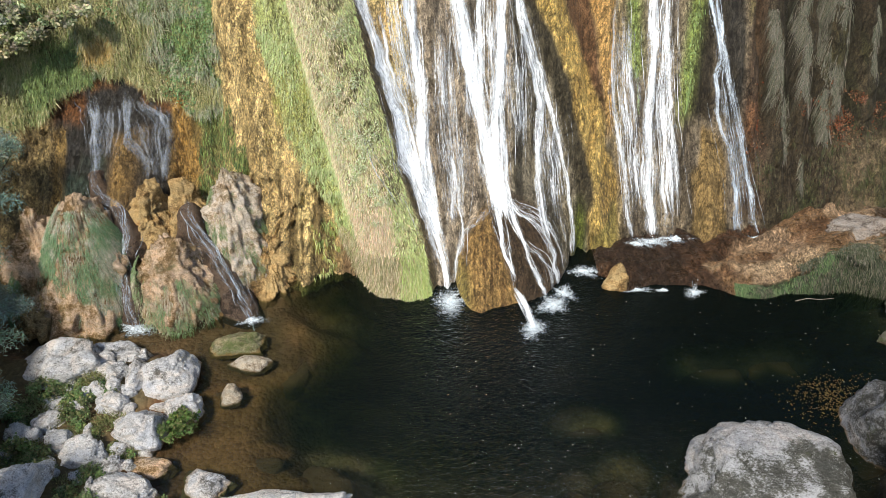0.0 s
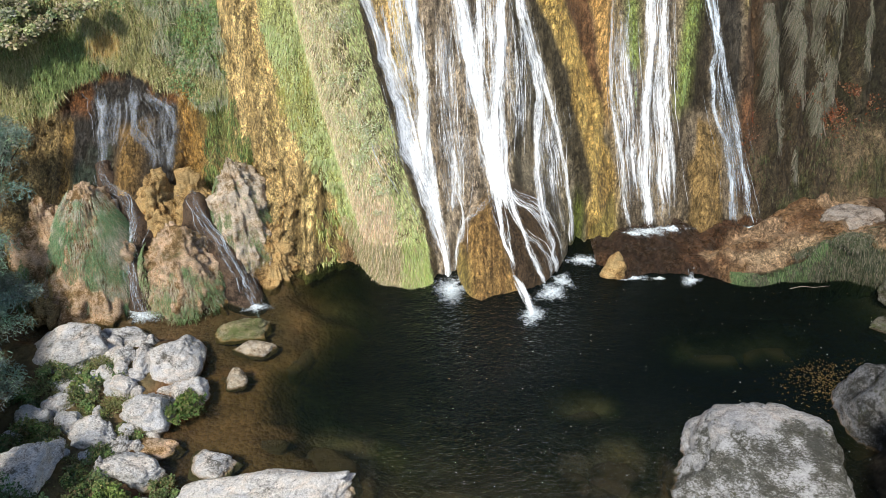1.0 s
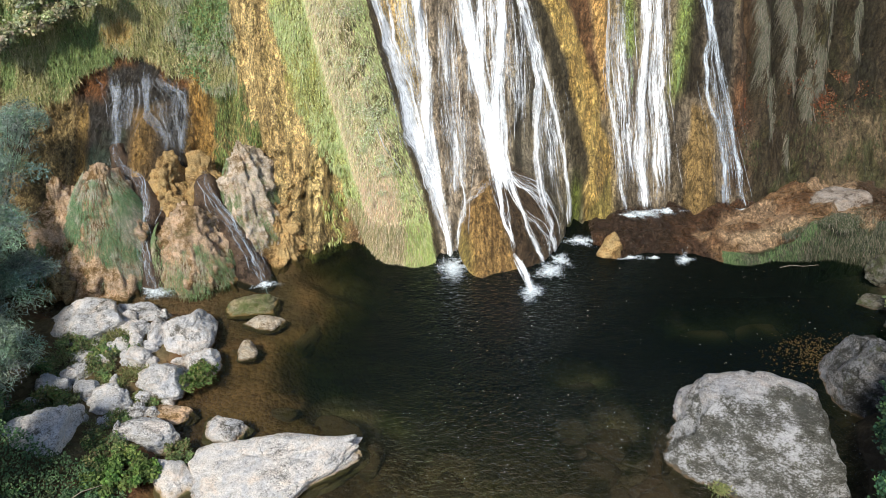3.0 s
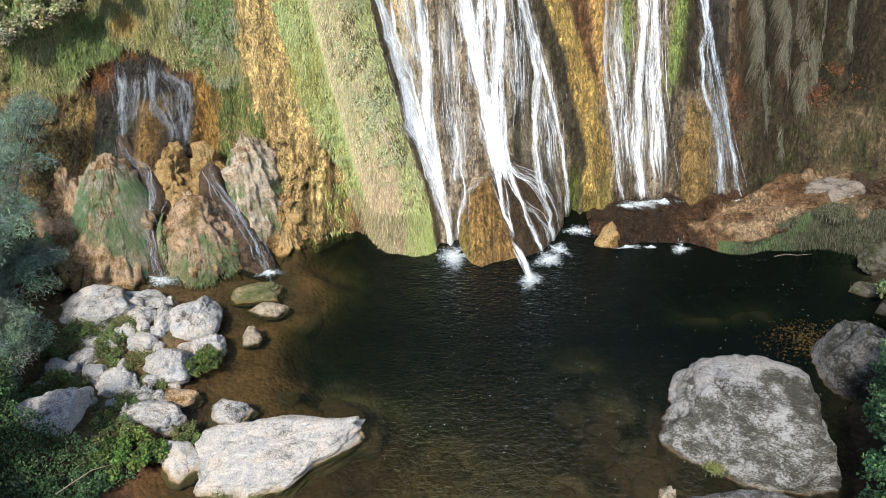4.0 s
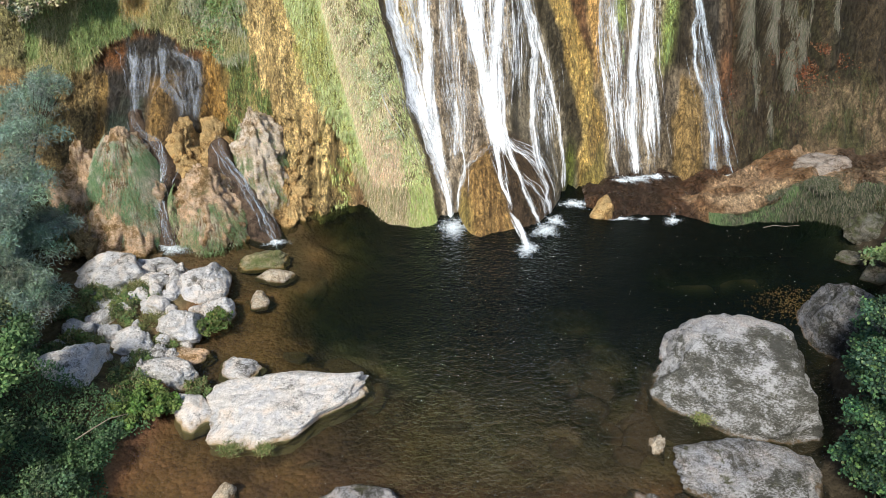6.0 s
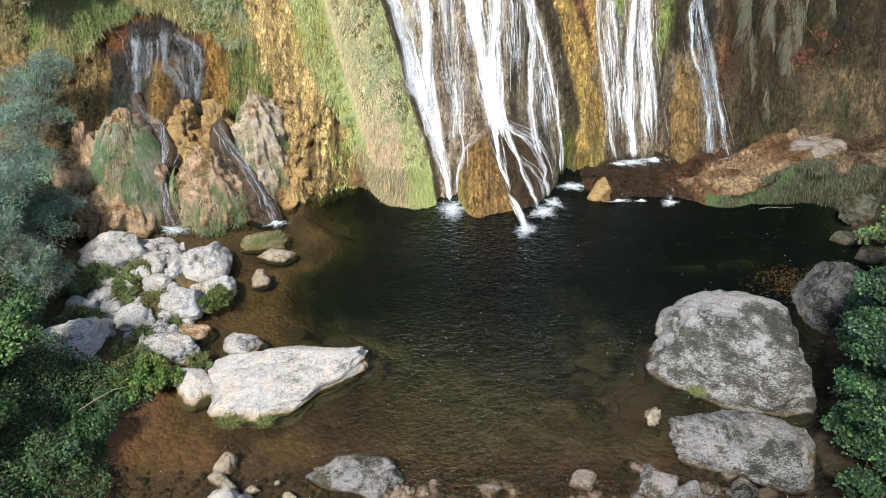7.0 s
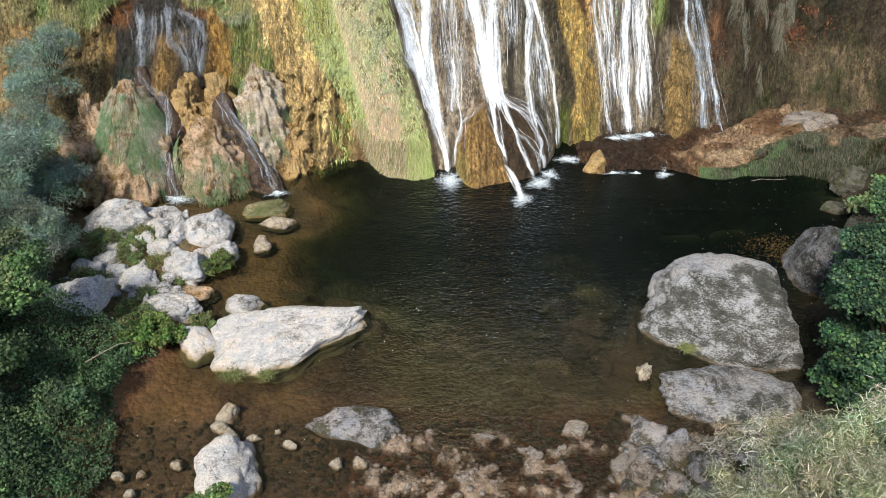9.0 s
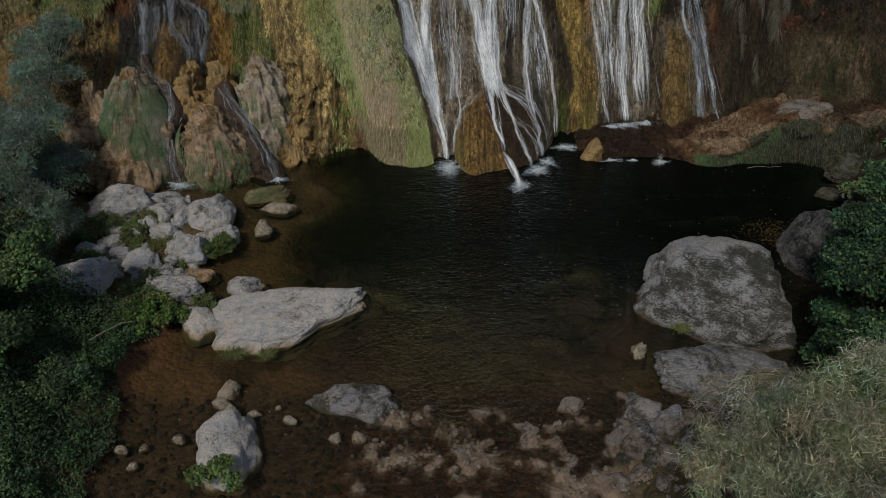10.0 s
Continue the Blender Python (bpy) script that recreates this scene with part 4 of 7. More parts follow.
def mound(name, label, x, y, z, w, d, h, mat, seed, back=0.3, side=0.0, power=1.7, group="tufa mounds"):
    """A tufa mound: a fluted cone with a rounded head, leaning back against the cliff."""
    v, f = BALLS[6]
    s = seed * 1.37
    up = np.clip(v[:, 2], 0, 1)
    flat = np.linalg.norm(v[:, :2], axis=1) + 1e-6
    wide = np.clip(1 - up ** power, 0, 1) ** 0.75
    q = np.stack([v[:, 0] / flat * wide * np.minimum(1, flat * 3), v[:, 1] / flat * wide * np.minimum(1, flat * 3), v[:, 2]], 1)
    q = np.where((v[:, 2] < 0)[:, None], v, q) * (w / 2, d / 2, h)
    out = unit(q / ((w / 2) ** 2, (d / 2) ** 2, h ** 2))
    k = 1.0 / min(w, d, h)
    n1 = fbm(q[:, 0] * 1.6 + s, q[:, 1] * 1.6, q[:, 2] * 1.3, 4)
    n2 = np.abs(fbm(q[:, 0] * 3.2 + s, q[:, 1] * 3.2, q[:, 2] * 2.2, 4))
    n3 = fbm(q[:, 0] * 9 + s, q[:, 1] * 9, q[:, 2] * 7, 4)
    n4 = fbm(q[:, 0] * 22 + s, q[:, 1] * 22, q[:, 2] * 14, 3)
    turn = np.arctan2(q[:, 1], q[:, 0])
    drape = np.abs(fbm(np.cos(turn) * 3.4 + s, np.sin(turn) * 3.4, q[:, 2] * 0.7, 3))
    low = np.clip(1.15 - np.clip(q[:, 2] / h, 0, 1), 0, 1)
    ridge = 0.5 - np.abs(fbm(q[:, 0] * 5.5 + s, q[:, 1] * 5.5, q[:, 2] * 1.8, 3))
    q = q + out * (0.22 * n1 - 0.08 * n2 + 0.07 * n3 + 0.04 * n4 + 0.07 * ridge - 0.02 - low * (0.26 * drape - 0.08))[:, None]
    q = q + np.clip(q[:, 2:] / h, 0, 1) * (side, back, 0)
    ob = mesh_ob(name, q, f, mat)
    ob.location = (x, y, z)
    return tagged(ob, label, "rock mound", group)


def turned(p, yaw, tilt=0.0):
    a, b = radians(yaw), radians(tilt)
    x, y, z = p[:, 0], p[:, 1], p[:, 2]
    x, z = x * math.cos(b) + z * math.sin(b), -x * math.sin(b) + z * math.cos(b)
    return np.stack([x * math.cos(a) - y * math.sin(a), x * math.sin(a) + y * math.cos(a), z], 1)


def boulder(name, label, x, y, w, d, h, mat, seed, yaw=0.0, base=None, category="boulder", group="", tilt=0.0, **how):
    p, f = rock_shape(w, d, h, seed, **how)
    ob = mesh_ob(name, turned(p, yaw, tilt), f, mat)
    ob.location = (x, y, max(float(ground(x, y)), -0.1) - 0.02 if base is None else base)
    return tagged(ob, label, category, group)


def tube(points, radii, sides=7):
    """Vertices and quads of a bent tapered limb."""
    pts = np.asarray(points, float)
    verts, faces = [], []
    for i, (p, r) in enumerate(zip(pts, radii)):
        t = pts[min(i + 1, len(pts) - 1)] - pts[max(i - 1, 0)]
        t = t / (np.linalg.norm(t) + 1e-9)
        a = np.cross(t, (0.3, 0.8, 0.1))
        a /= np.linalg.norm(a)
        b = np.cross(t, a)
        for k in range(sides):
            u = 2 * math.pi * k / sides
            verts.append(p + r * (math.cos(u) * a + math.sin(u) * b))
        if i:
            for k in range(sides):
                o, q = (i - 1) * sides, i * sides
                faces.append((o + k, o + (k + 1) % sides, q + (k + 1) % sides, q + k))
    return np.array(verts), np.array(faces)


def joined(pieces):
    vs, fs, n = [], [], 0
    for v, f in pieces:
        vs.append(v)
        fs.append(f + n)
        n += len(v)
    return np.concatenate(vs), np.concatenate(fs)


def unit(v):
    return v / (np.linalg.norm(v, axis=-1, keepdims=True) + 1e-9)


def hues(n, colours, spread=0.25, rng=RNG):
    c = np.array(colours)[rng.randint(0, len(colours), n)]
    return c * (1 + spread * (rng.rand(n, 1) * 2 - 1)) * (1 + 0.08 * (rng.rand(n, 3) * 2 - 1))


def blades(roots, ways, length, width, droop, colours, rng=RNG, bend=(0, 0, -1), face=None):
    """Grass: each blade a bent strip of three joints, from its root along its way and then over."""
    n = len(roots)
    ln = length * (0.5 + 1.0 * rng.rand(n, 1))
    ways = unit(ways + 0.32 * rng.normal(size=(n, 3)))
    pull = np.array(bend, float) * droop * ln * (0.5 + rng.rand(n, 1))
    lie = unit(ways * ln * 0.9 + pull)
    front = rng.normal(size=(n, 3)) * (0.45 if face is not None else 1.0) + (np.array(face, float) if face is not None else 0.0)
    side = unit(np.cross(lie, front)) * width * (0.6 + 0.8 * rng.rand(n, 1))
    m = roots + ways * ln * 0.55 + pull * 0.3
    e = roots + ways * ln * 0.9 + pull
    v = np.stack([roots - side, roots + side, m + side * 0.8, m - side * 0.8, e], 1)
    base = np.arange(n)[:, None] * 5
    f = np.concatenate([base + [0, 1, 2], base + [0, 2, 3], base + [3, 2, 4]], 0)
    c = np.repeat(hues(n, colours, 0.25, rng)[:, None], 5, 1)
    return v.reshape(-1, 3), f, c.reshape(-1, 3)


def leaves(points, outward, size, aspect, colours, rng=RNG, hang=0.0, spread=0.3):
    """Leaves: six-cornered blades folded along the midrib."""
    n = len(points)
    nrm = unit(outward + 1.0 * rng.normal(size=(n, 3)) + (0, -0.2, 0.5))
    way = unit(np.cross(nrm, rng.normal(size=(n, 3))) + (0, 0, -hang))
    side = unit(np.cross(nrm, way))
    s = size * (0.55 + 0.8 * rng.rand(n, 1))
    w = s * aspect * 0.5
    fold = nrm * w * 0.35
    v = np.stack([points, points + way * s * 0.35 + side * w - fold, points + way * s * 0.75 + side * w * 0.75 - fold,
                  points + way * s, points + way * s * 0.75 - side * w * 0.75 - fold, points + way * s * 0.35 - side * w - fold], 1)
    base = np.arange(n)[:, None] * 6
    f = np.concatenate([base + [0, 1, 2], base + [0, 2, 3], base + [0, 3, 4], base + [0, 4, 5]], 0)
    c = np.repeat(hues(n, colours, spread, rng)[:, None], 6, 1)
    return v.reshape(-1, 3), f, c.reshape(-1, 3)


def in_clumps(clumps, n, rng=RNG, shell=0.55):
    """Points in uneven balls (x, y, z, radius), mostly near their skins, and the way out from each."""
    cl = np.array(clumps, float)
    wgt = cl[:, 3] ** 2
    k = rng.choice(len(cl), n, p=wgt / wgt.sum())
    d = unit(rng.normal(size=(n, 3)))
    d[:, 2] = np.where(d[:, 2] < -0.3, -d[:, 2] * 0.6, d[:, 2])
    lump = 1 + 0.30 * fbm(d[:, 0] * 1.8 + k * 3.1, d[:, 1] * 1.8, d[:, 2] * 1.8, 3)
    r = cl[k, 3] * lump * (shell + (1 - shell) * rng.rand(n) ** 0.6)
    return cl[k, :3] + d * r[:, None], d, k


def subclumps(clumps, count, share, rng=RNG):
    """Breaks large balls into small uneven ones at their skins, so that the crown has gaps."""
    out = []
    for x, y, z, r in clumps:
        for _ in range(count):
            d = unit(rng.normal(size=3))
            d[2] = abs(d[2]) * 0.9 - 0.25
            q = r * rng.uniform(0.45, 0.95)
            out.append((x + d[0] * q, y + d[1] * q, z + d[2] * q, r * share * rng.uniform(0.6, 1.3)))
    return out


def shrub(name, label, category, foot, clumps, count, size, aspect, colours, seed, sub=14, share=0.34, hang=0.0, kind="", limbs=True, spread=0.3):
    rng = np.random.RandomState(seed)
    ob = group_ob(name, *foot, label, category, kind=kind)
    small = subclumps(clumps, sub, share, rng)
    p, d, k = in_clumps(small, count, rng, 0.4)
    keep = p[:, 2] > ground(p[:, 0], p[:, 1]) - 0.02
    v, f, c = leaves(p[keep], d[keep], size, aspect, colours, rng, hang, spread)
    c = c * np.repeat((rng.uniform(0.6, 1.45, (len(small), 1)) * rng.uniform(0.88, 1.12, (len(small), 3)))[k[keep]], 6, 0)
    crown = under(mesh_ob("crown", v, f, LEAF, smooth=False, tint=c), ob)
    if limbs:
        pieces = []
        for x, y, z, r in clumps:
            a, b = np.array(foot, float) - (0, 0, 0.1), np.array((x, y, z))
            mid1, mid2 = a + (b - a) * 0.35 + rng.normal(size=3) * 0.08, a + (b - a) * 0.7 + rng.normal(size=3) * 0.08
            t = 0.02 + 0.012 * np.linalg.norm(b - a) / 2
            pieces.append(tube([a, mid1, mid2, b], [t, t * 0.75, t * 0.5, t * 0.2]))
        for x, y, z, r in small[::3]:
            k = min(clumps, key=lambda q: (q[0] - x) ** 2 + (q[1] - y) ** 2 + (q[2] - z) ** 2)
            a, b = np.array(k[:3]) * 0.75 + np.array(foot) * 0.25, np.array((x, y, z))
            pieces.append(tube([a, (a + b) / 2 + rng.normal(size=3) * 0.04, b], [0.016, 0.011, 0.004], 5))
        v, f = joined(pieces)
        under(mesh_ob("branchwork", v, f, BARK), ob)
    return ob


# ---- falls ----
def smooth_line(points, n):
    """n places along a bent line through the points, by arc length."""
    p = np.array(points, float)
    q = np.concatenate([[2 * p[0] - p[1]], p, [2 * p[-1] - p[-2]]])
    out = []
    for i in range(1, len(q) - 2):
        for t in np.linspace(0, 1, 24, endpoint=False):
            out.append(0.5 * (2 * q[i] + (q[i + 1] - q[i - 1]) * t + (2 * q[i - 1] - 5 * q[i] + 4 * q[i + 1] - q[i + 2]) * t ** 2
                              + (3 * q[i] - q[i - 1] - 3 * q[i + 1] + q[i + 2]) * t ** 3))
    out = np.array(out + [p[-1]])
    s = np.concatenate([[0], np.cumsum(np.linalg.norm(np.diff(out, axis=0), axis=1))])
    u = np.linspace(0, s[-1], n)
    return np.stack([np.interp(u, s, out[:, k]) for k in range(out.shape[1])], 1), u


def stream(parent, line, mat=None, solid=0.5, lift=0.035, wobble=0.03, seed=0, threads=10, surface=None, name="stream"):
    """Water down the rock. line: (x, z, half width) from the top; draped on the cliff, or on another surface."""
    rng = np.random.RandomState(seed)
    surface = surface or cliff_y
    if len(line[0]) == 4:
        heights = [q[1] for q in line][::-1]
        ahead = [q[3] for q in line][::-1]
        surface = lambda xx, zz: np.interp(zz, heights, ahead) + 0 * xx
        line = [q[:3] for q in line]
    mat = mat or WHITE_WATER
    p, u = smooth_line(line, max(40, int(30 * abs(line[0][1] - line[-1][1]))))
    cols = 13
    s = np.linspace(-1, 1, cols)
    x = p[:, :1] + s[None] * 1.75 * p[:, 2:3] * (1 + 0.25 * fbm(u * 2.3, seed * 7.7, 0.0, 3))[:, None] + wobble * fbm(u * 3, seed * 3.1, 4.0, 4)[:, None]
    z = np.repeat(p[:, 1:2], cols, 1)
    y = surface(x, z) - lift * (0.6 + 0.8 * (1 - s[None] ** 2)) + 0.012 * fbm(x * 18, z * 3, seed, 2)
    y = np.minimum.accumulate(y, axis=0) if line[-1][1] < line[0][1] else y
    v = np.stack([x, y, z], -1)
    uv = np.stack([s[None] * p[:, 2:3] * 1.75 + seed * 2.7 + 0 * z, np.repeat(u[:, None], cols, 1) + seed * 3.3], -1)
    fade = 0.25 if solid > 0.58 or u[-1] < 2.0 else 0.9
    ends = np.minimum(1, np.minimum(u, u[-1] - u + 0.1) / fade)[:, None]
    amount = solid - 0.04 - 0.80 * np.abs(s[None]) ** 1.8 - (0.45 if line[-1][1] < 0.3 else 0.85) * (1 - ends) + 0 * z
    t = np.repeat(amount[..., None], 3, -1)
    under(mesh_ob(name, v.reshape(-1, 3), grid_faces(len(u), cols), mat, tint=t.reshape(-1, 3), uv=uv.reshape(-1, 2)), parent)
    pieces, uvs, ts = [], [], []
    for k in range(threads):
        a, b = sorted(rng.uniform(0, 1, 2))
        if b - a < 0.25:
            a, b = max(0, a - 0.2), min(1, b + 0.25)
        i = slice(int(a * (len(u) - 1)), max(int(b * (len(u) - 1)), int(a * (len(u) - 1)) + 6))
        q, w = p[i], u[i]
        off = np.clip(rng.normal() * 1.1, -2.6, 2.6)
        hw = rng.uniform(0.0025, 0.008) * np.sin(np.linspace(0.15, math.pi - 0.05, len(w))) ** 0.5
        xm = q[:, 0] + off * q[:, 2] + 0.03 * fbm(w * 2.0, k * 5.3 + seed, 1.0, 3)
        xx = np.stack([xm - hw, xm, xm + hw], 1)
        zz = np.repeat(q[:, 1:2], 3, 1)
        yy = surface(xx, zz) - lift * 1.5 - np.array([0, 0.012, 0])
        yy = np.minimum.accumulate(yy, axis=0)
        pieces.append((np.stack([xx, yy, zz], -1).reshape(-1, 3), grid_faces(len(w), 3)))
        uvs.append(np.stack([xx - xm[:, None] + k * 1.3, np.repeat(w[:, None], 3, 1)], -1).reshape(-1, 2))
        ts.append(np.full((len(w) * 3, 3), rng.uniform(0.28, 0.52)))
    if pieces:
        vv, ff = joined(pieces)
        tagged(under(mesh_ob("water_threads", vv, ff, mat, tint=np.concatenate(ts), uv=np.concatenate(uvs)), parent), kind="stuff")


def splash(parent, x, y, rx, ry, seed, drops=260, high=0.07, z=0.0):
    """Where a fall meets the pool: froth on the water and drops above it."""
    rng = np.random.RandomState(seed)
    v, f = BALLS[1]
    drops = drops // 2
    a, r = rng.uniform(0, 2 * math.pi, drops), np.abs(rng.normal(size=drops)) * 0.6
    pz = z + np.maximum(0, rng.normal(size=drops)) * high * np.exp(-r * 2.2) + 0.006
    size = rng.uniform(0.003, 0.008, drops)
    at = np.stack([x + rx * r * np.cos(a), y + ry * r * np.sin(a), pz], 1)
    vv, ff = joined([(v * size[i] * (1.3, 1.3, 1.0) + at[i], f) for i in range(drops)])
    tagged(under(mesh_ob("splash", vv, ff, FOAM), parent), kind="stuff")
    rings, spokes = 14, 40
    rr, aa = np.meshgrid(np.linspace(0.02, 2.1, rings), np.linspace(0, 2 * math.pi, spokes), indexing="ij")
    wob = 1 + 0.5 * fbm(np.cos(aa) * 2.5 + seed, np.sin(aa) * 1.5, 0.0, 3)
    px, py = x + rx * rr * wob * np.cos(aa), y + ry * rr * wob * np.sin(aa)
    pz = z + 0.012 + 0.05 * np.exp(-rr * 2.5) * (1 + fbm(px * 9, py * 9, seed, 2))
    dense = 0.98 - 0.34 * rr
    under(mesh_ob("froth", np.stack([px, py, pz], -1).reshape(-1, 3), grid_faces(rings, spokes), FROTH, tint=np.repeat(dense.reshape(-1, 1), 3, 1)), parent)


main_fall = group_ob("waterfall", 0.6, 11.2, 0.0, "broad white waterfall sliding down brown rock in several streams", "waterfall")
for k, (line, solid, threads, wobble) in enumerate([
    # the left-hand streams, which join above the pool
    ([(-2.5, 9.0, 0.11), (-1.8, 5.6, 0.10), (-1.52, 4.77, 0.07), (-1.28, 4.0, 0.055), (-1.06, 3.3, 0.06), (-0.80, 2.5, 0.085), (-0.52, 1.76, 0.12), (-0.26, 1.1, 0.12), (-0.06, 0.6, 0.09), (0.08, 0.2, 0.07), (0.14, -0.03, 0.09)], 0.84, 10, 0.03),
    ([(-1.28, 4.8, 0.05), (-1.1, 3.9, 0.04), (-0.86, 3.1, 0.05), (-0.62, 2.4, 0.05), (-0.4, 1.7, 0.05)], 0.60, 8, 0.04),
    ([(-1.0, 9.0, 0.12), (-0.78, 5.6, 0.11), (-0.67, 4.73, 0.10), (-0.54, 4.05, 0.10), (-0.47, 3.36, 0.11), (-0.42, 2.55, 0.11), (-0.36, 1.96, 0.10), (-0.22, 1.3, 0.09), (-0.06, 0.7, 0.06)], 0.78, 12, 0.03),
    ([(-1.05, 5.6, 0.16), (-0.95, 4.75, 0.15), (-0.78, 3.7, 0.12), (-0.55, 2.6, 0.09)], 0.54, 18, 0.03),
    # the middle streams, which meet over the dome
    ([(-0.2, 9.0, 0.16), (0.15, 5.6, 0.15), (0.31, 4.69, 0.14), (0.49, 3.9, 0.11), (0.74, 2.9, 0.10), (0.92, 2.2, 0.15), (1.04, 1.75, 0.18), (1.12, 1.45, 0.15), (1.18, 1.2, 0.09)], 0.90, 12, 0.03),
    ([(0.72, 5.6, 0.06), (0.74, 4.66, 0.05), (0.75, 4.07, 0.055), (0.80, 3.3, 0.05), (0.88, 2.6, 0.06)], 0.66, 10, 0.03),
    ([(1.1, 9.0, 0.13), (1.14, 5.6, 0.12), (1.16, 4.63, 0.11), (1.17, 3.84, 0.10), (1.13, 3.05, 0.10), (1.12, 2.3, 0.13), (1.15, 1.7, 0.16), (1.24, 1.42, 0.13), (1.36, 1.2, 0.08)], 0.84, 12, 0.03),
    ([(0.95, 5.2, 0.12), (0.96, 4.3, 0.12), (0.98, 3.2, 0.10)], 0.58, 16, 0.03),
    # the right-hand streams
    ([(1.1, 9.0, 0.09), (1.36, 5.6, 0.07), (1.54, 4.59, 0.07), (1.78, 3.77, 0.075), (2.02, 3.04, 0.075), (2.08, 2.34, 0.09), (2.06, 1.74, 0.10), (2.06, 1.25, 0.10), (2.2, 0.75, 0.08)], 0.66, 14, 0.03),
    ([(1.55, 4.9, 0.04), (1.77, 4.26, 0.05), (2.10, 3.22, 0.05), (2.43, 2.18, 0.045), (2.63, 1.45, 0.04), (2.78, 0.70, 0.045), (2.84, 0.1, 0.06)], 0.68, 6, 0.03),
    ([(2.2, 2.9, 0.16), (2.3, 2.0, 0.20), (2.4, 1.2, 0.18), (2.55, 0.4, 0.15)], 0.42, 18, 0.03),
    # the fan over the dome
    ([(1.02, 1.45, 0.11), (1.10, 1.2, 0.07), (1.22, 0.9, 0.045), (1.40, 0.52, 0.045), (1.48, 0.38, 0.04)], 0.70, 8, 0.05),
    ([(1.22, 1.45, 0.10), (1.40, 1.25, 0.06), (1.62, 0.86, 0.045), (1.84, 0.5, 0.045), (2.02, 0.2, 0.05), (2.12, -0.02, 0.06)], 0.60, 9, 0.06),
    ([(1.24, 1.42, 0.08), (1.60, 1.26, 0.06), (1.90, 1.10, 0.05), (2.16, 0.80, 0.045), (2.32, 0.4, 0.05), (2.42, -0.02, 0.06)], 0.56, 12, 0.06),
    ([(1.2, 1.44, 0.06), (1.75, 1.27, 0.05), (2.15, 0.98, 0.045), (2.42, 0.55, 0.05), (2.54, 0.2, 0.06), (2.58, -0.02, 0.07)], 0.50, 12, 0.06),
    ([(1.30, 1.36, 0.05), (1.52, 1.05, 0.035), (1.75, 0.82, 0.035), (2.0, 0.62, 0.035), (2.18, 0.3, 0.04), (2.25, -0.02, 0.05)], 0.46, 14, 0.08),
    ([(1.0, 1.32, 0.03), (0.72, 1.12, 0.03), (0.46, 0.92, 0.035), (0.33, 0.6, 0.04), (0.26, 0.25, 0.04), (0.2, -0.02, 0.06)], 0.54, 9, 0.05),
    ([(0.18, 1.5, 0.03), (0.30, 1.15, 0.025), (0.42, 0.92, 0.03), (0.38, 0.5, 0.03)], 0.50, 6, 0.05),
    ([(1.12, 1.3, 0.05), (1.28, 0.95, 0.035), (1.36, 0.6, 0.03), (1.46, 0.25, 0.03)], 0.42, 10, 0.06),
    # thin films and threads on the rock between
    ([(-1.25, 4.4, 0.25), (-0.9, 3.2, 0.25), (-0.4, 1.8, 0.2), (0.0, 0.7, 0.12)], 0.48, 16, 0.03),
    ([(0.42, 4.9, 0.3), (0.66, 3.3, 0.25), (0.9, 2.1, 0.2)], 0.54, 18, 0.03),
    ([(-0.1, 4.8, 0.22), (0.05, 3.0, 0.24), (0.2, 1.6, 0.22)], 0.40, 26, 0.03),
    ([(0.1, 2.6, 0.28), (0.25, 1.7, 0.28), (0.3, 0.9, 0.16)], 0.45, 24, 0.03),
    ([(1.45, 4.4, 0.16), (1.6, 3.0, 0.2), (1.65, 1.7, 0.2)], 0.44, 28, 0.03),
]):
    stream(main_fall, line, solid=solid, seed=k + 1, threads=threads, wobble=wobble)
for k, shift in enumerate((0.0, 0.035, -0.03)):
    stream(main_fall, [(1.40 + shift, 0.54, 0.04, 11.02), (1.50 + shift, 0.42, 0.045, 10.93), (1.60 + shift, 0.27, 0.045, 10.78), (1.70, 0.10, 0.045, 10.56), (1.75, -0.01, 0.06, 10.42)], solid=0.74 - 0.2 * (k > 0), seed=26 + k, threads=6, wobble=0.02)
for i, (x, y, rx, ry, n) in enumerate([(0.17, 11.17, 0.24, 0.20, 460), (1.76, 10.42, 0.14, 0.17, 240), (2.22, 11.05, 0.17, 0.15, 240), (2.45, 11.4, 0.13, 0.12, 160), (2.95, 12.07, 0.30, 0.09, 240)]):
    splash(main_fall, x, y, rx, ry, 40 + i, n)

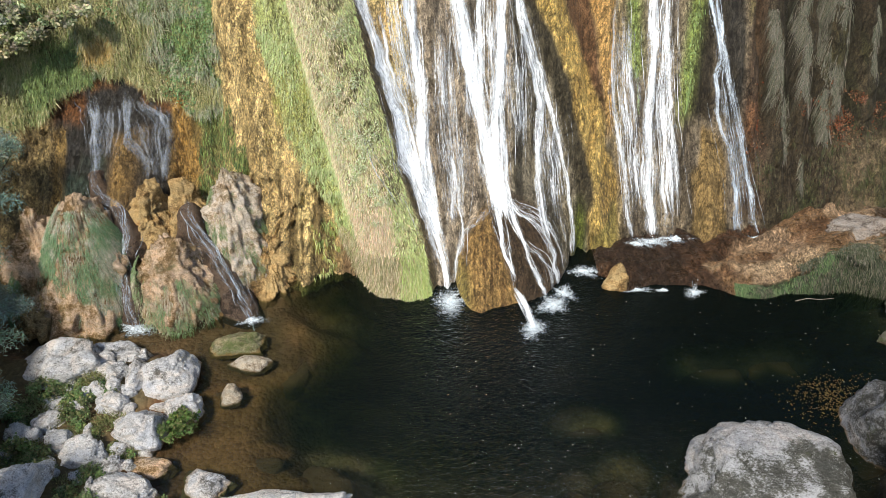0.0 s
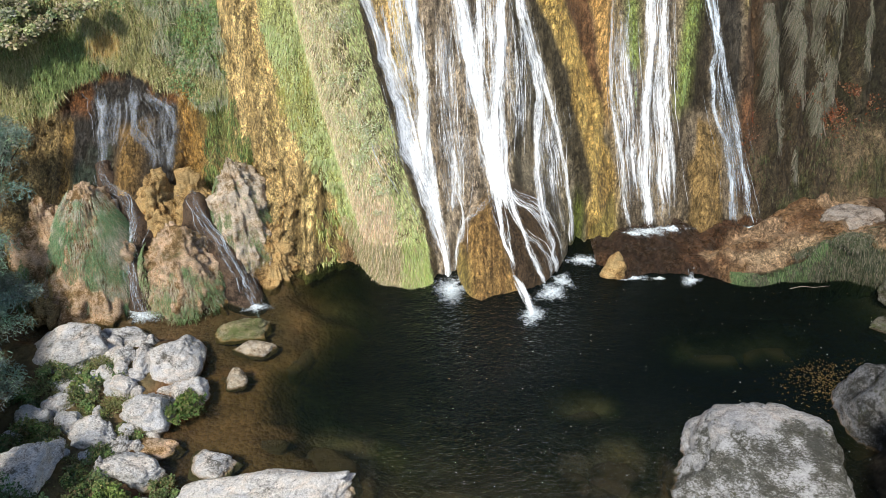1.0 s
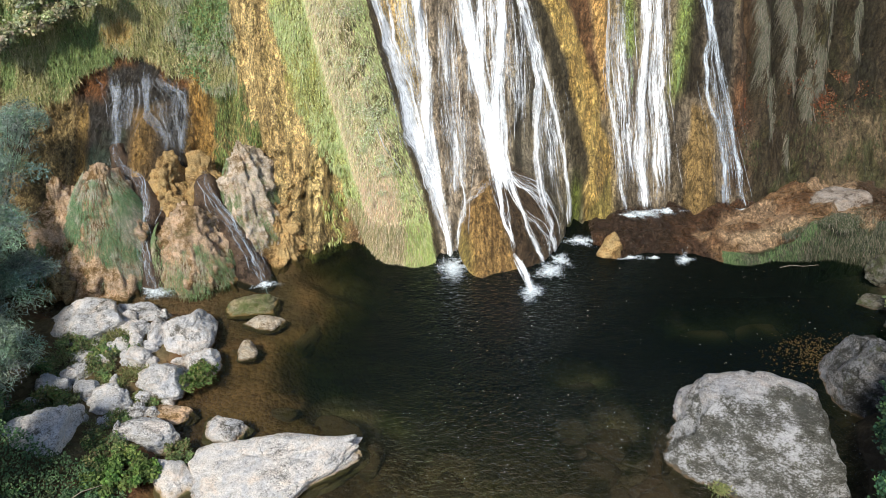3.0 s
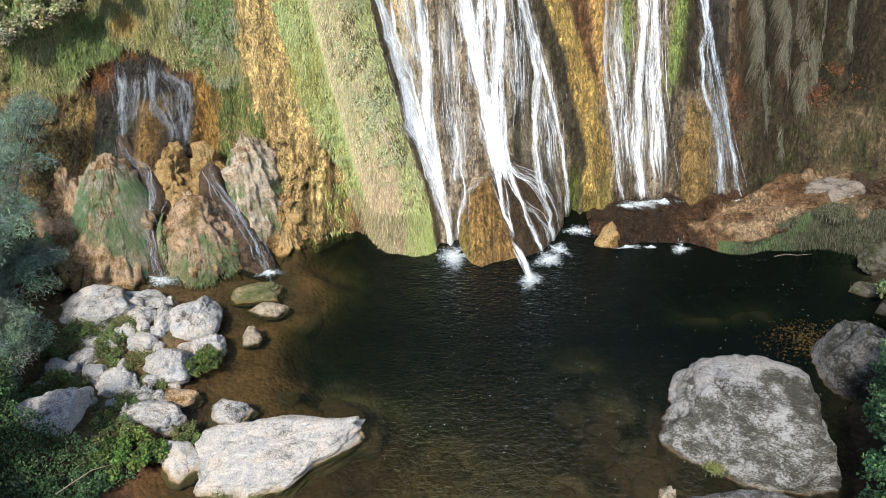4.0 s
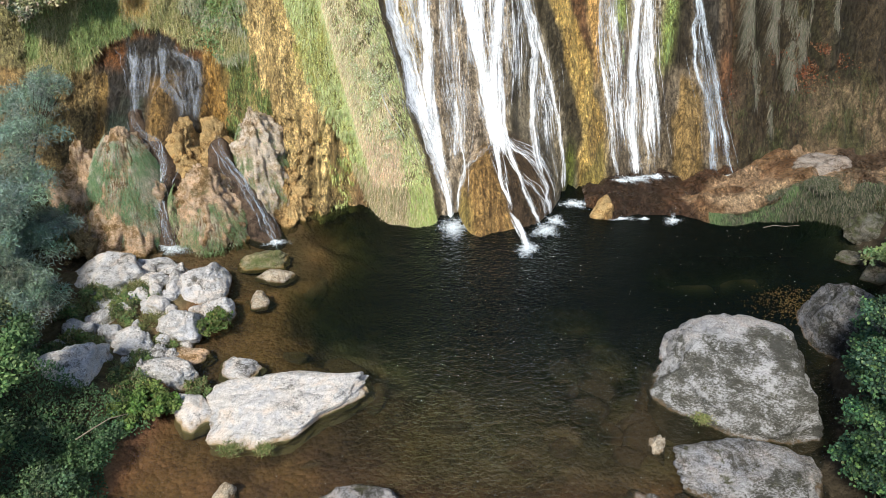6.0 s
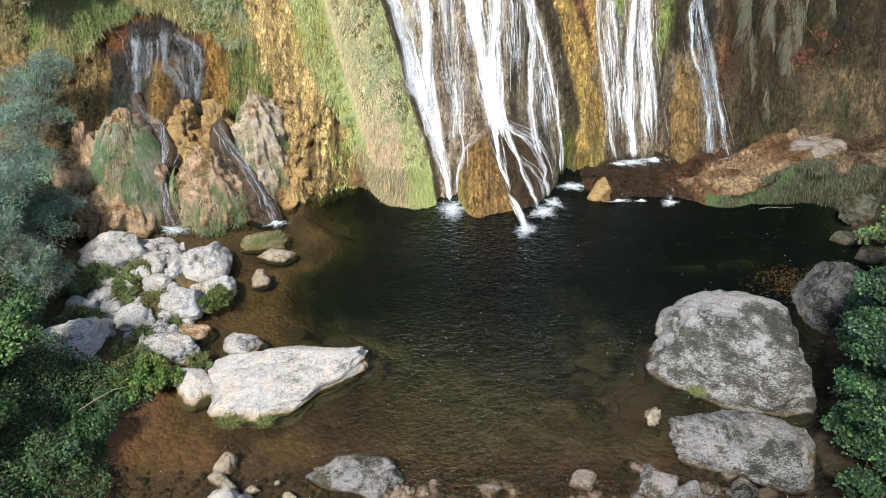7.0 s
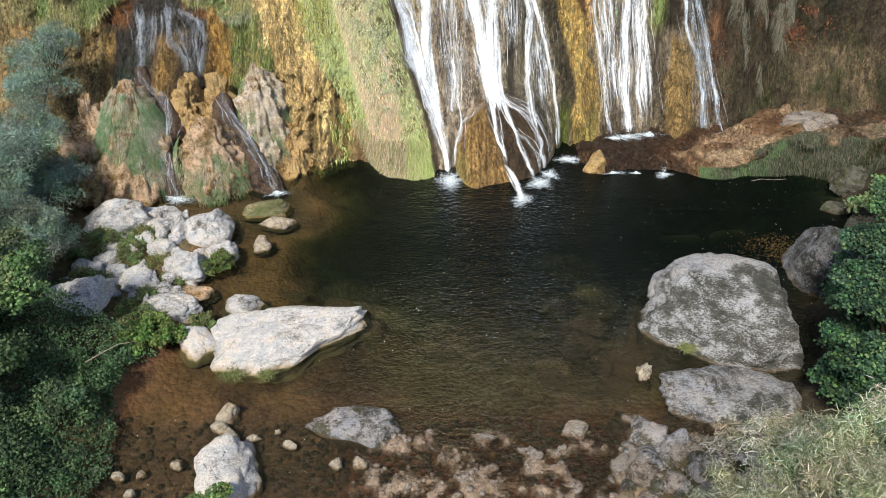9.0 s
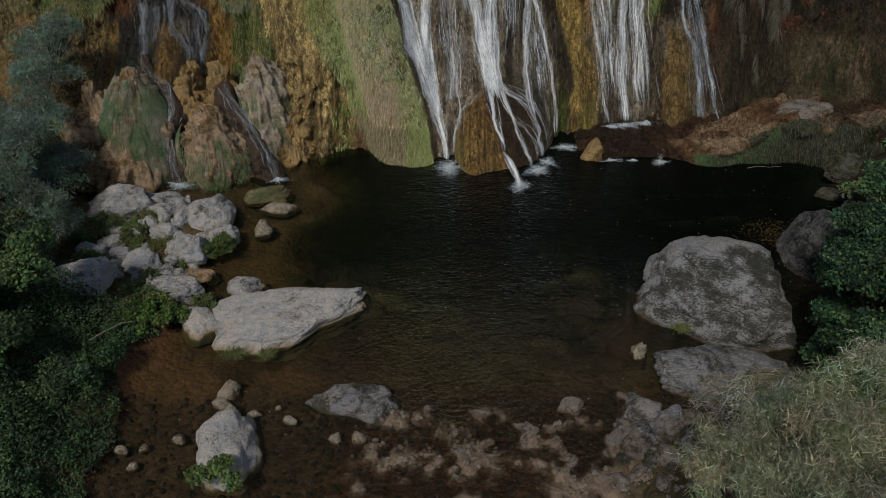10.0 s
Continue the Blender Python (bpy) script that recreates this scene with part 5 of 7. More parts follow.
right_fall = group_ob("waterfall", 4.6, 13.0, 0.15, "white veil of water falling onto a wet brown ledge", "waterfall")
for k, (line, solid, threads) in enumerate([
    ([(4.6, 9.0, 0.13), (4.58, 5.6, 0.11), (4.55, 4.3, 0.10), (4.57, 3.5, 0.10), (4.53, 2.7, 0.10), (4.47, 2.0, 0.12), (4.46, 1.26, 0.12), (4.58, 0.5, 0.13), (4.62, 0.13, 0.14)], 0.70, 20),
    ([(4.80, 5.6, 0.10), (4.80, 4.3, 0.12), (4.82, 3.3, 0.14), (4.80, 2.3, 0.18), (4.88, 1.3, 0.24), (4.98, 0.2, 0.28)], 0.56, 26),
    ([(4.86, 4.3, 0.05), (4.90, 3.3, 0.05), (4.96, 2.3, 0.05), (5.14, 1.3, 0.06), (5.24, 0.2, 0.07)], 0.56, 12),
    ([(3.66, 4.4, 0.04), (3.64, 2.83, 0.04), (3.77, 2.14, 0.05), (3.92, 1.31, 0.055), (4.08, 0.5, 0.055), (4.18, 0.1, 0.07)], 0.60, 14),
    ([(3.95, 4.6, 0.2), (3.95, 3.4, 0.22), (4.1, 1.8, 0.24), (4.3, 0.3, 0.2)], 0.46, 26),
]):
    stream(right_fall, line, solid=solid, seed=k + 31, threads=threads)
for i, (x, y, rx, ry, high, z) in enumerate([(4.2, 12.82, 0.22, 0.07, 0.10, 0.16), (4.55, 12.9, 0.28, 0.08, 0.12, 0.16), (5.1, 13.0, 0.3, 0.06, 0.08, 0.16), (5.14, 11.42, 0.11, 0.08, 0.20, 0.0), (3.96, 11.50, 0.16, 0.05, 0.05, 0.0), (4.5, 11.48, 0.10, 0.03, 0.05, 0.0)]):
    splash(right_fall, x, y, rx, ry, 61 + i, 170, high, z)
stream(right_fall, [(5.12, 0.20, 0.05, 11.66), (5.13, 0.12, 0.05, 11.55), (5.14, 0.0, 0.06, 11.44)], THIN_WATER, 0.6, seed=39, threads=6)

thin_fall = group_ob("waterfall", 6.7, 13.0, 0.2, "thin bluish waterfall running down dark rock onto a ledge", "waterfall")
for k, (line, water, solid, threads) in enumerate([
    ([(5.3, 9.0, 0.07), (5.55, 5.6, 0.05), (5.78, 4.33, 0.045), (5.97, 3.52, 0.04), (5.95, 2.90, 0.045), (6.03, 2.27, 0.05), (6.28, 1.63, 0.05), (6.46, 0.75, 0.06), (6.56, 0.12, 0.08)], THIN_WATER, 0.72, 14),
    ([(5.7, 5.6, 0.05), (5.95, 4.13, 0.05), (6.17, 3.11, 0.05), (6.40, 2.38, 0.05), (6.57, 1.74, 0.06), (6.82, 0.86, 0.07), (6.94, 0.12, 0.08)], THIN_WATER, 0.62, 16),
    ([(6.04, 3.4, 0.10), (6.16, 2.6, 0.16), (6.38, 1.7, 0.17), (6.6, 0.9, 0.20), (6.74, 0.12, 0.24)], THIN_WATER, 0.36, 30),
]):
    stream(thin_fall, line, water, solid, seed=k + 51, threads=threads)
for i, (x, rx) in enumerate([(6.5, 0.22), (6.85, 0.2)]):
    splash(thin_fall, x, 13.0, rx, 0.05, 67 + i, 90, 0.06, 0.17)

left_fall = group_ob("cascade", -6.4, 13.2, 1.6, "small cascade running in thin threads over a dark mossy rock", "waterfall")
for k, (line, solid, threads) in enumerate([
    ([(-7.26, 3.12, 0.10), (-7.20, 2.95, 0.20), (-7.10, 2.7, 0.16), (-7.09, 2.37, 0.10), (-7.10, 1.99, 0.07), (-6.95, 1.7, 0.07)], 0.48, 18),
    ([(-7.23, 3.04, 0.05), (-7.14, 2.85, 0.05), (-7.09, 2.4, 0.03), (-7.10, 1.99, 0.03), (-6.9, 1.66, 0.03)], 0.72, 6),
    ([(-6.58, 3.12, 0.14), (-6.54, 2.80, 0.08), (-6.42, 2.50, 0.05), (-6.19, 2.15, 0.05), (-6.05, 1.72, 0.06)], 0.62, 10),
    ([(-6.40, 3.08, 0.15), (-6.15, 2.85, 0.18), (-5.95, 2.55, 0.16), (-5.85, 2.0, 0.14), (-5.82, 1.7, 0.12)], 0.44, 18),
    ([(-6.33, 3.0, 0.05), (-6.02, 2.74, 0.05), (-5.82, 2.60, 0.045), (-5.72, 2.18, 0.045), (-5.70, 1.72, 0.05)], 0.68, 8),
    ([(-6.9, 3.05, 0.35), (-6.85, 2.6, 0.25), (-6.9, 2.1, 0.12)], 0.46, 8),
    ([(-6.45, 2.75, 0.12), (-6.2, 2.3, 0.12), (-5.95, 1.9, 0.10)], 0.44, 10),
]):
    stream(left_fall, line, VEIL_WATER, solid, seed=k + 71, threads=threads, wobble=0.05)


def apron(name, label, path, half, seed):
    """A wet rock channel under a trickle: a low rounded back along a bent line of (x, y, z)."""
    p, u = smooth_line([(*q, half) for q in path], 70)
    p = p[:, :3]
    t = unit(np.gradient(p, axis=0))
    side = unit(np.cross(t, np.broadcast_to((0, 0, 1.0), t.shape)))
    up = np.cross(side, t)
    a = np.linspace(-1, 1, 31)
    w = half * (0.75 + 0.5 * np.linspace(0, 1, len(u)))[:, None]
    lift = 0.16 * (1 - a[None] ** 2) - 0.5 * np.abs(a[None]) ** 3
    v = p[:, None] + side[:, None] * (w * a[None])[..., None] + up[:, None] * lift[..., None] - up[:, None] * 0.16
    rough = 0.10 * fbm(v[..., 0] * 2.5 + seed, v[..., 1] * 2.5, v[..., 2] * 2.5, 4) + 0.04 * fbm(v[..., 0] * 9, v[..., 1] * 9, v[..., 2] * 9 + seed, 4)
    v = v + up[:, None] * (rough * (0.35 + 0.65 * np.abs(a[None])))[..., None]
    ob = mesh_ob(name, v.reshape(-1, 3), grid_faces(len(u), len(a))[:, ::-1], WET_ROCK)
    return tagged(ob, label, "rock mound", "tufa mounds"), p, side, up, u


for k, (path, half) in enumerate([
    ([(-7.0, 12.75, 2.1), (-6.81, 12.4, 1.72), (-6.43, 12.1, 1.6), (-6.17, 11.6, 1.29), (-6.24, 11.25, 0.99), (-6.08, 10.85, 0.6), (-5.97, 10.43, 0.0), (-5.95, 10.3, -0.2)], 0.36),
    ([(-5.1, 12.25, 1.65), (-4.94, 11.9, 1.49), (-4.6, 11.55, 1.04), (-4.25, 11.2, 0.67), (-3.97, 10.9, 0.26), (-3.78, 10.68, 0.0), (-3.7, 10.55, -0.2)], 0.42)]):
    _, p, side, up, u = apron("wet_channel", "dark wet rock channel under a trickle", path, half, 340 + k)
    pieces, uvs, ts = [], [], []
    rng = np.random.RandomState(345 + k)
    for j in range(46):
        main = j < 4
        a, b = (0, len(u)) if main else sorted(rng.randint(0, len(u), 2))
        if b - a < 8:
            a, b = max(0, b - 14), min(len(u), a + 14)
        hw = (0.028 if main else rng.uniform(0.004, 0.010)) * (0.7 + 0.5 * fbm(u[a:b] * 3, j * 3.3, 1.0, 3))
        off = (rng.normal() * 0.03 if main else rng.normal() * 0.11) + 0.07 * fbm(u[a:b] * 2.6, j * 2.1 if not main else 5.0, 2.0, 3)
        mid = p[a:b] + side[a:b] * off[:, None] + up[a:b] * (0.055 + 0.004 * j / 46)
        v = np.stack([mid - side[a:b] * hw[:, None], mid + up[a:b] * 0.02, mid + side[a:b] * hw[:, None]], 1)
        pieces.append((v.reshape(-1, 3), grid_faces(b - a, 3)))
        uvs.append(np.stack([np.stack([-hw, 0 * hw, hw], 1) + j * 0.7, np.repeat(u[a:b, None], 3, 1)], -1).reshape(-1, 2))
        ts.append(np.repeat((np.array([0.1, 0.50, 0.1]) if main else np.array([0.2, 0.42, 0.2]))[None, :, None] * np.ones((b - a, 1, 3)), 1, 0).reshape(-1, 3))
    v, f = joined(pieces)
    tagged(under(mesh_ob("water_threads", v, f, THIN_WATER, tint=np.concatenate(ts), uv=np.concatenate(uvs)), left_fall), kind="stuff")
splash(left_fall, -3.75, 10.6, 0.16, 0.1, 75, 80, 0.04)
splash(left_fall, -5.97, 10.36, 0.2, 0.14, 76, 90, 0.05)

# ---- tufa mounds at the foot of the left cliff ----
mound("tufa_mound", "tall grassy tan tufa mound with a bare pale head", -7.1, 11.35, -0.25, 2.3, 2.5, 2.65, PINK_ROCK, 301, 0.3, 0.15, 1.45)
mound("tufa_mound", "rounded pinkish tufa mound with hanging grass", -5.2, 11.15, -0.25, 1.75, 1.9, 1.75, PINK_ROCK, 302, 0.2, -0.15, 3.2)
mound("tufa_mound", "pointed pale tufa mound with dry grass", -4.2, 12.2, -0.2, 1.8, 2.3, 2.4, SPIKE_ROCK, 303, 0.45, -0.2, 1.35)
mound("tufa_mound", "orange rounded tufa lump below the cascade", -5.95, 12.3, 0.5, 1.0, 1.2, 1.45, TAN_ROCK, 304, 0.2, 0.0, 2.6)
mound("tufa_mound", "small orange tufa lump below the cascade", -5.3, 12.5, 0.5, 0.8, 1.0, 1.3, TAN_ROCK, 305, 0.2, 0.0, 2.6)
mound("tufa_mound", "brown tufa shoulder behind a blue-grey shrub", -8.05, 11.5, -0.2, 1.6, 1.8, 2.1, PINK_ROCK, 306, 0.2, 0.1, 1.5)
mound("tufa_mound", "low mossy tufa bank under dry grass", -7.75, 10.55, -0.2, 1.5, 1.2, 0.95, TAN_ROCK, 307, 0.2, 0.0, 1.6)
mound("tufa_mound", "small orange tufa hump at the foot of a mound", -6.7, 10.45, -0.2, 0.9, 0.7, 0.5, TAN_ROCK, 311, 0.1, 0.0, 1.6)
mound("tufa_mound", "small tan tufa hump beside a trickle", -4.75, 10.75, -0.2, 0.8, 0.7, 0.6, PINK_ROCK, 312, 0.1, 0.0, 1.6)
mound("tufa_mound", "wet tufa hump under a trickle", -6.0, 10.75, -0.2, 0.8, 0.8, 0.45, WET_ROCK, 313, 0.1, 0.0, 1.6)
mound("tufa_mound", "ragged tan tufa shelf behind the mounds", -6.9, 12.35, 0.3, 1.6, 1.2, 1.2, TAN_ROCK, 314, 0.2, 0.0, 1.8)
mound("tufa_mound", "broad tan tufa body filling the gap behind the mounds", -6.2, 12.0, -0.3, 2.0, 2.2, 1.75, TAN_ROCK, 309, 0.4, -0.1, 2.2)
mound("tufa_mound", "brown tufa body behind the pointed mound", -4.6, 12.3, -0.3, 1.5, 2.2, 1.55, TAN_ROCK, 310, 0.4, -0.2, 2.2)
mound("tufa_mound", "tan shoulder of tufa under a grassy mound", -7.95, 11.0, -0.3, 1.5, 1.7, 1.75, PINK_ROCK, 315, 0.3, 0.15, 2.0)
mound("tufa_mound", "golden tufa foot at the water's edge", -3.55, 11.85, -0.2, 1.0, 1.3, 1.3, TAN_ROCK, 308, 0.3, -0.1, 1.8)

# ---- boulders ----
boulder("boulder", "large sunlit white limestone boulder lying in shallow water", -2.64, 6.12, 3.05, 1.75, 0.61, PALE_ROCK, 85, 21.6, -0.12, sub=6, facets=9, flat=0.8, taper=0.34, square=2.8, rough=0.075)
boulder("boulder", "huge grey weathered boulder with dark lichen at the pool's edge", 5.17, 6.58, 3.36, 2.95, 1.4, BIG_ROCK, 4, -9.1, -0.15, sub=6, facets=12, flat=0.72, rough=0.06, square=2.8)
boulder("boulder", "grey boulder half hidden by a leafy bush", 7.5, 7.75, 1.7, 1.9, 1.5, DARK_GREY_ROCK, 24, 20, 0.0, sub=5)
boulder("boulder", "flat grey boulder below the huge one", 4.85, 4.72, 2.6, 1.75, 0.55, FLAT_ROCK, 47, -5, -0.05, sub=6, facets=10, flat=0.55, square=3.6)
PILE = [(-6.75, 9.26, 1.72, 1.0, 0.42), (-5.95, 9.72, 1.45, 0.62, 0.32), (-4.88, 9.05, 0.92, 1.0, 0.52), (-5.41, 9.0, 0.36, 0.76, 0.3), (-5.86, 9.09, 0.55, 0.36, 0.2), (-4.43, 8.38, 0.74, 0.72, 0.46), (-5.6, 8.36, 0.70, 0.46, 0.27), (-5.01, 7.86, 0.85, 0.75, 0.42), (-6.05, 8.68, 0.36, 0.3, 0.18), (-6.55, 8.01, 0.53, 0.41, 0.22), (-6.84, 7.65, 0.53, 0.47, 0.24), (-6.25, 7.61, 0.64, 0.39, 0.22),
        (-5.71, 7.31, 0.73, 0.53, 0.32), (-5.28, 7.11, 0.48, 0.35, 0.2), (-4.95, 6.74, 0.97, 0.51, 0.32), (-7.0, 7.17, 0.47, 0.39, 0.2), (-5.7, 6.92, 0.39, 0.2, 0.12), (-5.45, 8.6, 0.3, 0.26, 0.18), (-5.35, 8.3, 0.26, 0.24, 0.16), (-6.6, 8.35, 0.4, 0.35, 0.2)]
rng = np.random.RandomState(77)
FILL = [(rng.uniform(-7.2, -4.7), rng.uniform(6.4, 9.5), *rng.uniform((0.18, 0.16, 0.14), (0.42, 0.36, 0.24))) for _ in range(34)]
for i, (x, y, w, d, h) in enumerate(PILE + FILL):
    k = 1.15 if i < len(PILE) else 1.0
    boulder("boulder" if w > 0.5 else "stone", "pale grey limestone boulder in a heap on the bank" if w > 0.5 else "small pale stone between boulders on the bank", x, y, w * k, d * k * 1.08, h * 1.3, PILE_ROCK, 300 + i, RNG.uniform(-25, 25),
            None, "boulder" if w > 0.5 else "stone", "boulders on the bank" if w > 0.5 else "stones on the bank", sub=5 if w > 0.5 else 4, square=2.5, flat=0.74, facets=13, rough=0.09)
boulder("boulder", "low reddish rock at the water's edge", -4.72, 7.25, 1.1, 0.55, 0.30, PINK_ROCK, 130, -6, None, sub=5)
boulder("boulder", "long pale grey limestone boulder leaning up the bank", -6.3, 6.25, 1.65, 0.95, 0.5, PILE_ROCK, 315, 52, None, group="boulders on the bank", sub=5, square=2.5, flat=0.74, facets=13, rough=0.09)
boulder("boulder", "angular speckled rock beside the white boulder", -3.72, 6.9, 0.95, 0.6, 0.30, PILE_ROCK, 131, -15, -0.04, sub=5, facets=10, square=4.0)
boulder("boulder", "pale rock leaning on the white boulder", -4.35, 5.92, 0.8, 0.95, 0.42, PALE_ROCK, 132, 30, -0.08, sub=4)
boulder("boulder", "mossy flat rock standing in the shallows", -3.88, 9.93, 1.15, 0.62, 0.32, MOSSY_ROCK, 133, 5, -0.02, sub=5)
boulder("boulder", "yellowish flat rock standing in the shallows", -3.55, 9.47, 0.9, 0.48, 0.24, OCHRE_STONE, 134, 8, -0.02, sub=5)
boulder("stone", "small tan stone in the shallows", -3.72, 8.68, 0.42, 0.5, 0.28, OCHRE_STONE, 135, 0, -0.02, "stone", sub=4)
boulder("boulder", "round yellow-brown boulder at the end of the ledge", 3.56, 11.72, 0.62, 0.6, 0.66, TAN_ROCK, 136, 0, -0.15, sub=4, facets=4)
boulder("boulder", "pale flat boulder on the ledge", 8.85, 12.72, 1.5, 0.75, 0.34, BAR_ROCK, 139, 5, 0.66, sub=5, flat=0.6)
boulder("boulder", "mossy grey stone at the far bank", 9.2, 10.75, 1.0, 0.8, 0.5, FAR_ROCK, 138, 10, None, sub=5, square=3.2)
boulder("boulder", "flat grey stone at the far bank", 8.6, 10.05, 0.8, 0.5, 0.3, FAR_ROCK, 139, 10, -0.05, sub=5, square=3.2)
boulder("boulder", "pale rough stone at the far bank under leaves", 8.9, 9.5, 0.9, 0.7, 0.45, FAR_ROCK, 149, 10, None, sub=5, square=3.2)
boulder("boulder", "long flat pale rock on the gravel bar", -1.3, 4.1, 1.75, 0.8, 0.3, GREY_ROCK, 140, -6, -0.02, sub=5, flat=0.6)
boulder("boulder", "pale waisted boulder in the outlet stream", -3.22, 3.1, 1.15, 1.6, 0.62, PALE_ROCK, 147, 10, -0.04, sub=5, square=3.2)
boulder("stone", "rounded speckled stone in the shallows", 2.1, 4.07, 0.48, 0.4, 0.2, BAR_ROCK, 142, 0, -0.02, "stone", sub=4)
boulder("stone", "tan rough stone in the shallows", 3.4, 5.25, 0.36, 0.52, 0.26, OCHRE_STONE, 143, -20, -0.05, "stone", sub=4, rough=0.2)
OUTLET_STONES = [(-3.42, 4.32, 0.44, 0.36, 0.26), (-3.46, 4.05, 0.34, 0.28, 0.16), (-3.28, 3.9, 0.36, 0.26, 0.15), (-2.95, 3.86, 0.3, 0.16, 0.1), (-2.36, 3.75, 0.3, 0.18, 0.11), (-1.59, 3.4, 0.25, 0.22, 0.14), (-1.23, 3.4, 0.24, 0.24, 0.14), (-3.97, 3.37, 0.22, 0.22, 0.13), (-5.08, 3.48, 0.2, 0.14, 0.09), (-4.81, 3.17, 0.28, 0.17, 0.1), (-4.46, 3.2, 0.18, 0.15, 0.09), (-4.52, 2.89, 0.21, 0.17, 0.1), (-2.57, 4.0, 0.12, 0.09, 0.07), (-5.16, 3.28, 0.14, 0.14, 0.08)]
SHORE_STONES = [(3.03, 3.4, 0.5, 0.42, 0.26), (3.22, 3.9, 0.8, 0.72, 0.36), (2.61, 3.43, 0.28, 0.24, 0.14), (3.08, 2.85, 0.36, 0.32, 0.2), (3.5, 3.6, 0.6, 0.5, 0.3), (2.75, 3.0, 0.3, 0.25, 0.15)]
for i, (x, y, w, d, h) in enumerate(OUTLET_STONES + SHORE_STONES):
    boulder("stone", "small pale stone in the outlet stream" if x < 0 else "grey stone on the gravel shore", x, y, w, d, h, OCHRE_STONE if x < 0 else GREY_ROCK, 160 + i, RNG.uniform(-40, 40),
            -0.01 if x < 2 else None, "stone", "stones in the outlet" if x < 0 else "stones on the shore", sub=4, square=3.0)
for i, (x, y, w, d, z) in enumerate(DROWNED):
    boulder("boulder", "brown silted boulder under the water", x, y, w, d, 0.26, DROWNED_ROCK, 200 + i, RNG.uniform(-30, 30), z - 0.2, "boulder", "drowned boulders", sub=4, flat=0.5, square=3.2)

rng = np.random.RandomState(78)
for i in range(150):
    x, y = rng.uniform(-1.7, 3.4), 4.2 - abs(rng.normal()) * 0.9
    w = 0.06 + 0.22 * rng.rand() ** 2.5
    boulder("stone", "flat brown-grey stone on the gravel bar", x, y, w * rng.uniform(1.1, 1.9), w, w * 0.5, BAR_ROCK, 700 + i, rng.uniform(0, 180), float(ground(x, y)) - w * 0.15, "stone", "stones on the bar", sub=3, rough=0.13)
for i in range(85):
    x, y = rng.uniform(2.6, 4.6), rng.uniform(2.0, 4.4)
    w = 0.14 + 0.36 * rng.rand() ** 2
    boulder("stone", "grey stone on the rubble shore", x, y, w * 1.2, w, w * 0.6, BAR_ROCK if i % 3 else GREY_ROCK, 850 + i, rng.uniform(0, 180), float(ground(x, y)) - 0.05, "stone", "stones on the shore", sub=3)

# ---- gravel of the bar ----
rng = np.random.RandomState(5)
pieces = []
v, f = BALLS[1]
for i in range(4200):
    x, y = rng.uniform(-1.9, 4.2), 4.3 - abs(rng.normal()) * 1.1
    if rng.rand() < 0.25:
        x, y = rng.uniform(-5.2, -1.5), rng.uniform(1.5, 4.3)
    s = 0.012 + 0.045 * rng.rand() ** 3
    q = v * (1 + 0.25 * rng.normal(size=(len(v), 1)) * 0.6) * (s * rng.uniform(0.8, 1.5), s, s * 0.65)
    pieces.append((turned(q, rng.uniform(0, 180)) + (x, y, float(ground(x, y)) + s * 0.2), f))
v, f = joined(pieces)
tagged(mesh_ob("gravel", v, f, rock_material("gravel_stone", (0.50, 0.43, 0.36), (0.33, 0.26, 0.20), (0.12, 0.08, 0.06), False)), "brown and grey gravel of the bar", "gravel", kind="stuff")

# ---- grass on the cliff ----
GREEN, BRIGHT, STRAW, DRY, DEEP = (0.30, 0.38, 0.12), (0.70, 0.74, 0.32), (0.84, 0.75, 0.50), (0.50, 0.38, 0.23), (0.09, 0.13, 0.05)


def cliff_grass(name, label, x, z, length, width, droop, colours, seed, outward=(0.05, -0.55, -0.5), lift=0.0, kind="stuff"):
    rng = np.random.RandomState(seed)
    y = cliff_y(x, z) - lift
    roots = np.stack([x, y + 0.02, z], 1)
    v, f, c = blades(roots, np.broadcast_to(np.array(outward, float), roots.shape), length, width, droop, colours, rng, face=(-0.2, -1.0, 0.6))
    return tagged(mesh_ob(name, v, f, BLADE, smooth=False, tint=c), label, "grass", kind=kind)


rng = np.random.RandomState(71)
n = 130000
z = 6.0 * rng.rand(n) ** 1.15 - 0.02
a, b = line_x(STRAW_LEFT, z), line_x(SWARD_RIGHT, z)
x = a + (b - a) * rng.rand(n)
# tufts with thin places between them
keep = rng.rand(n) < 0.30 + 0.70 * ramp(fbm(x * 6.5, z * 5.0, 57.0, 3), -0.22, 0.12)
x, z = x[keep], z[keep]
n = len(x)
wisp = 0.22 * fbm(x * 2.4, z * 0.9, 3.0, 4) + 0.10 * rng.normal(size=n)
dry = x + wisp < line_x(STRAW_RIGHT, z)
straw = (dry & (rng.rand(n) < 0.86)) | (rng.rand(n) < 0.10)
pink = straw & (rng.rand(n) < 0.75 * ramp(z + 2.5 * wisp, 2.7, 1.1))
straw &= ~pink
lush = ~straw & ~pink
cliff_grass("hanging_grass", "pale straw grass hanging down a rock column", x[straw], z[straw], 0.085, 0.0055, 0.5, [STRAW, STRAW, (0.70, 0.66, 0.44), (0.56, 0.53, 0.30), DRY], 72)
cliff_grass("hanging_grass", "pinkish dry grass at the foot of a rock column", x[pink], z[pink], 0.10, 0.0055, 0.6, [(0.90, 0.70, 0.48), (0.78, 0.60, 0.40), (0.92, 0.80, 0.60), (0.55, 0.44, 0.26)], 80)
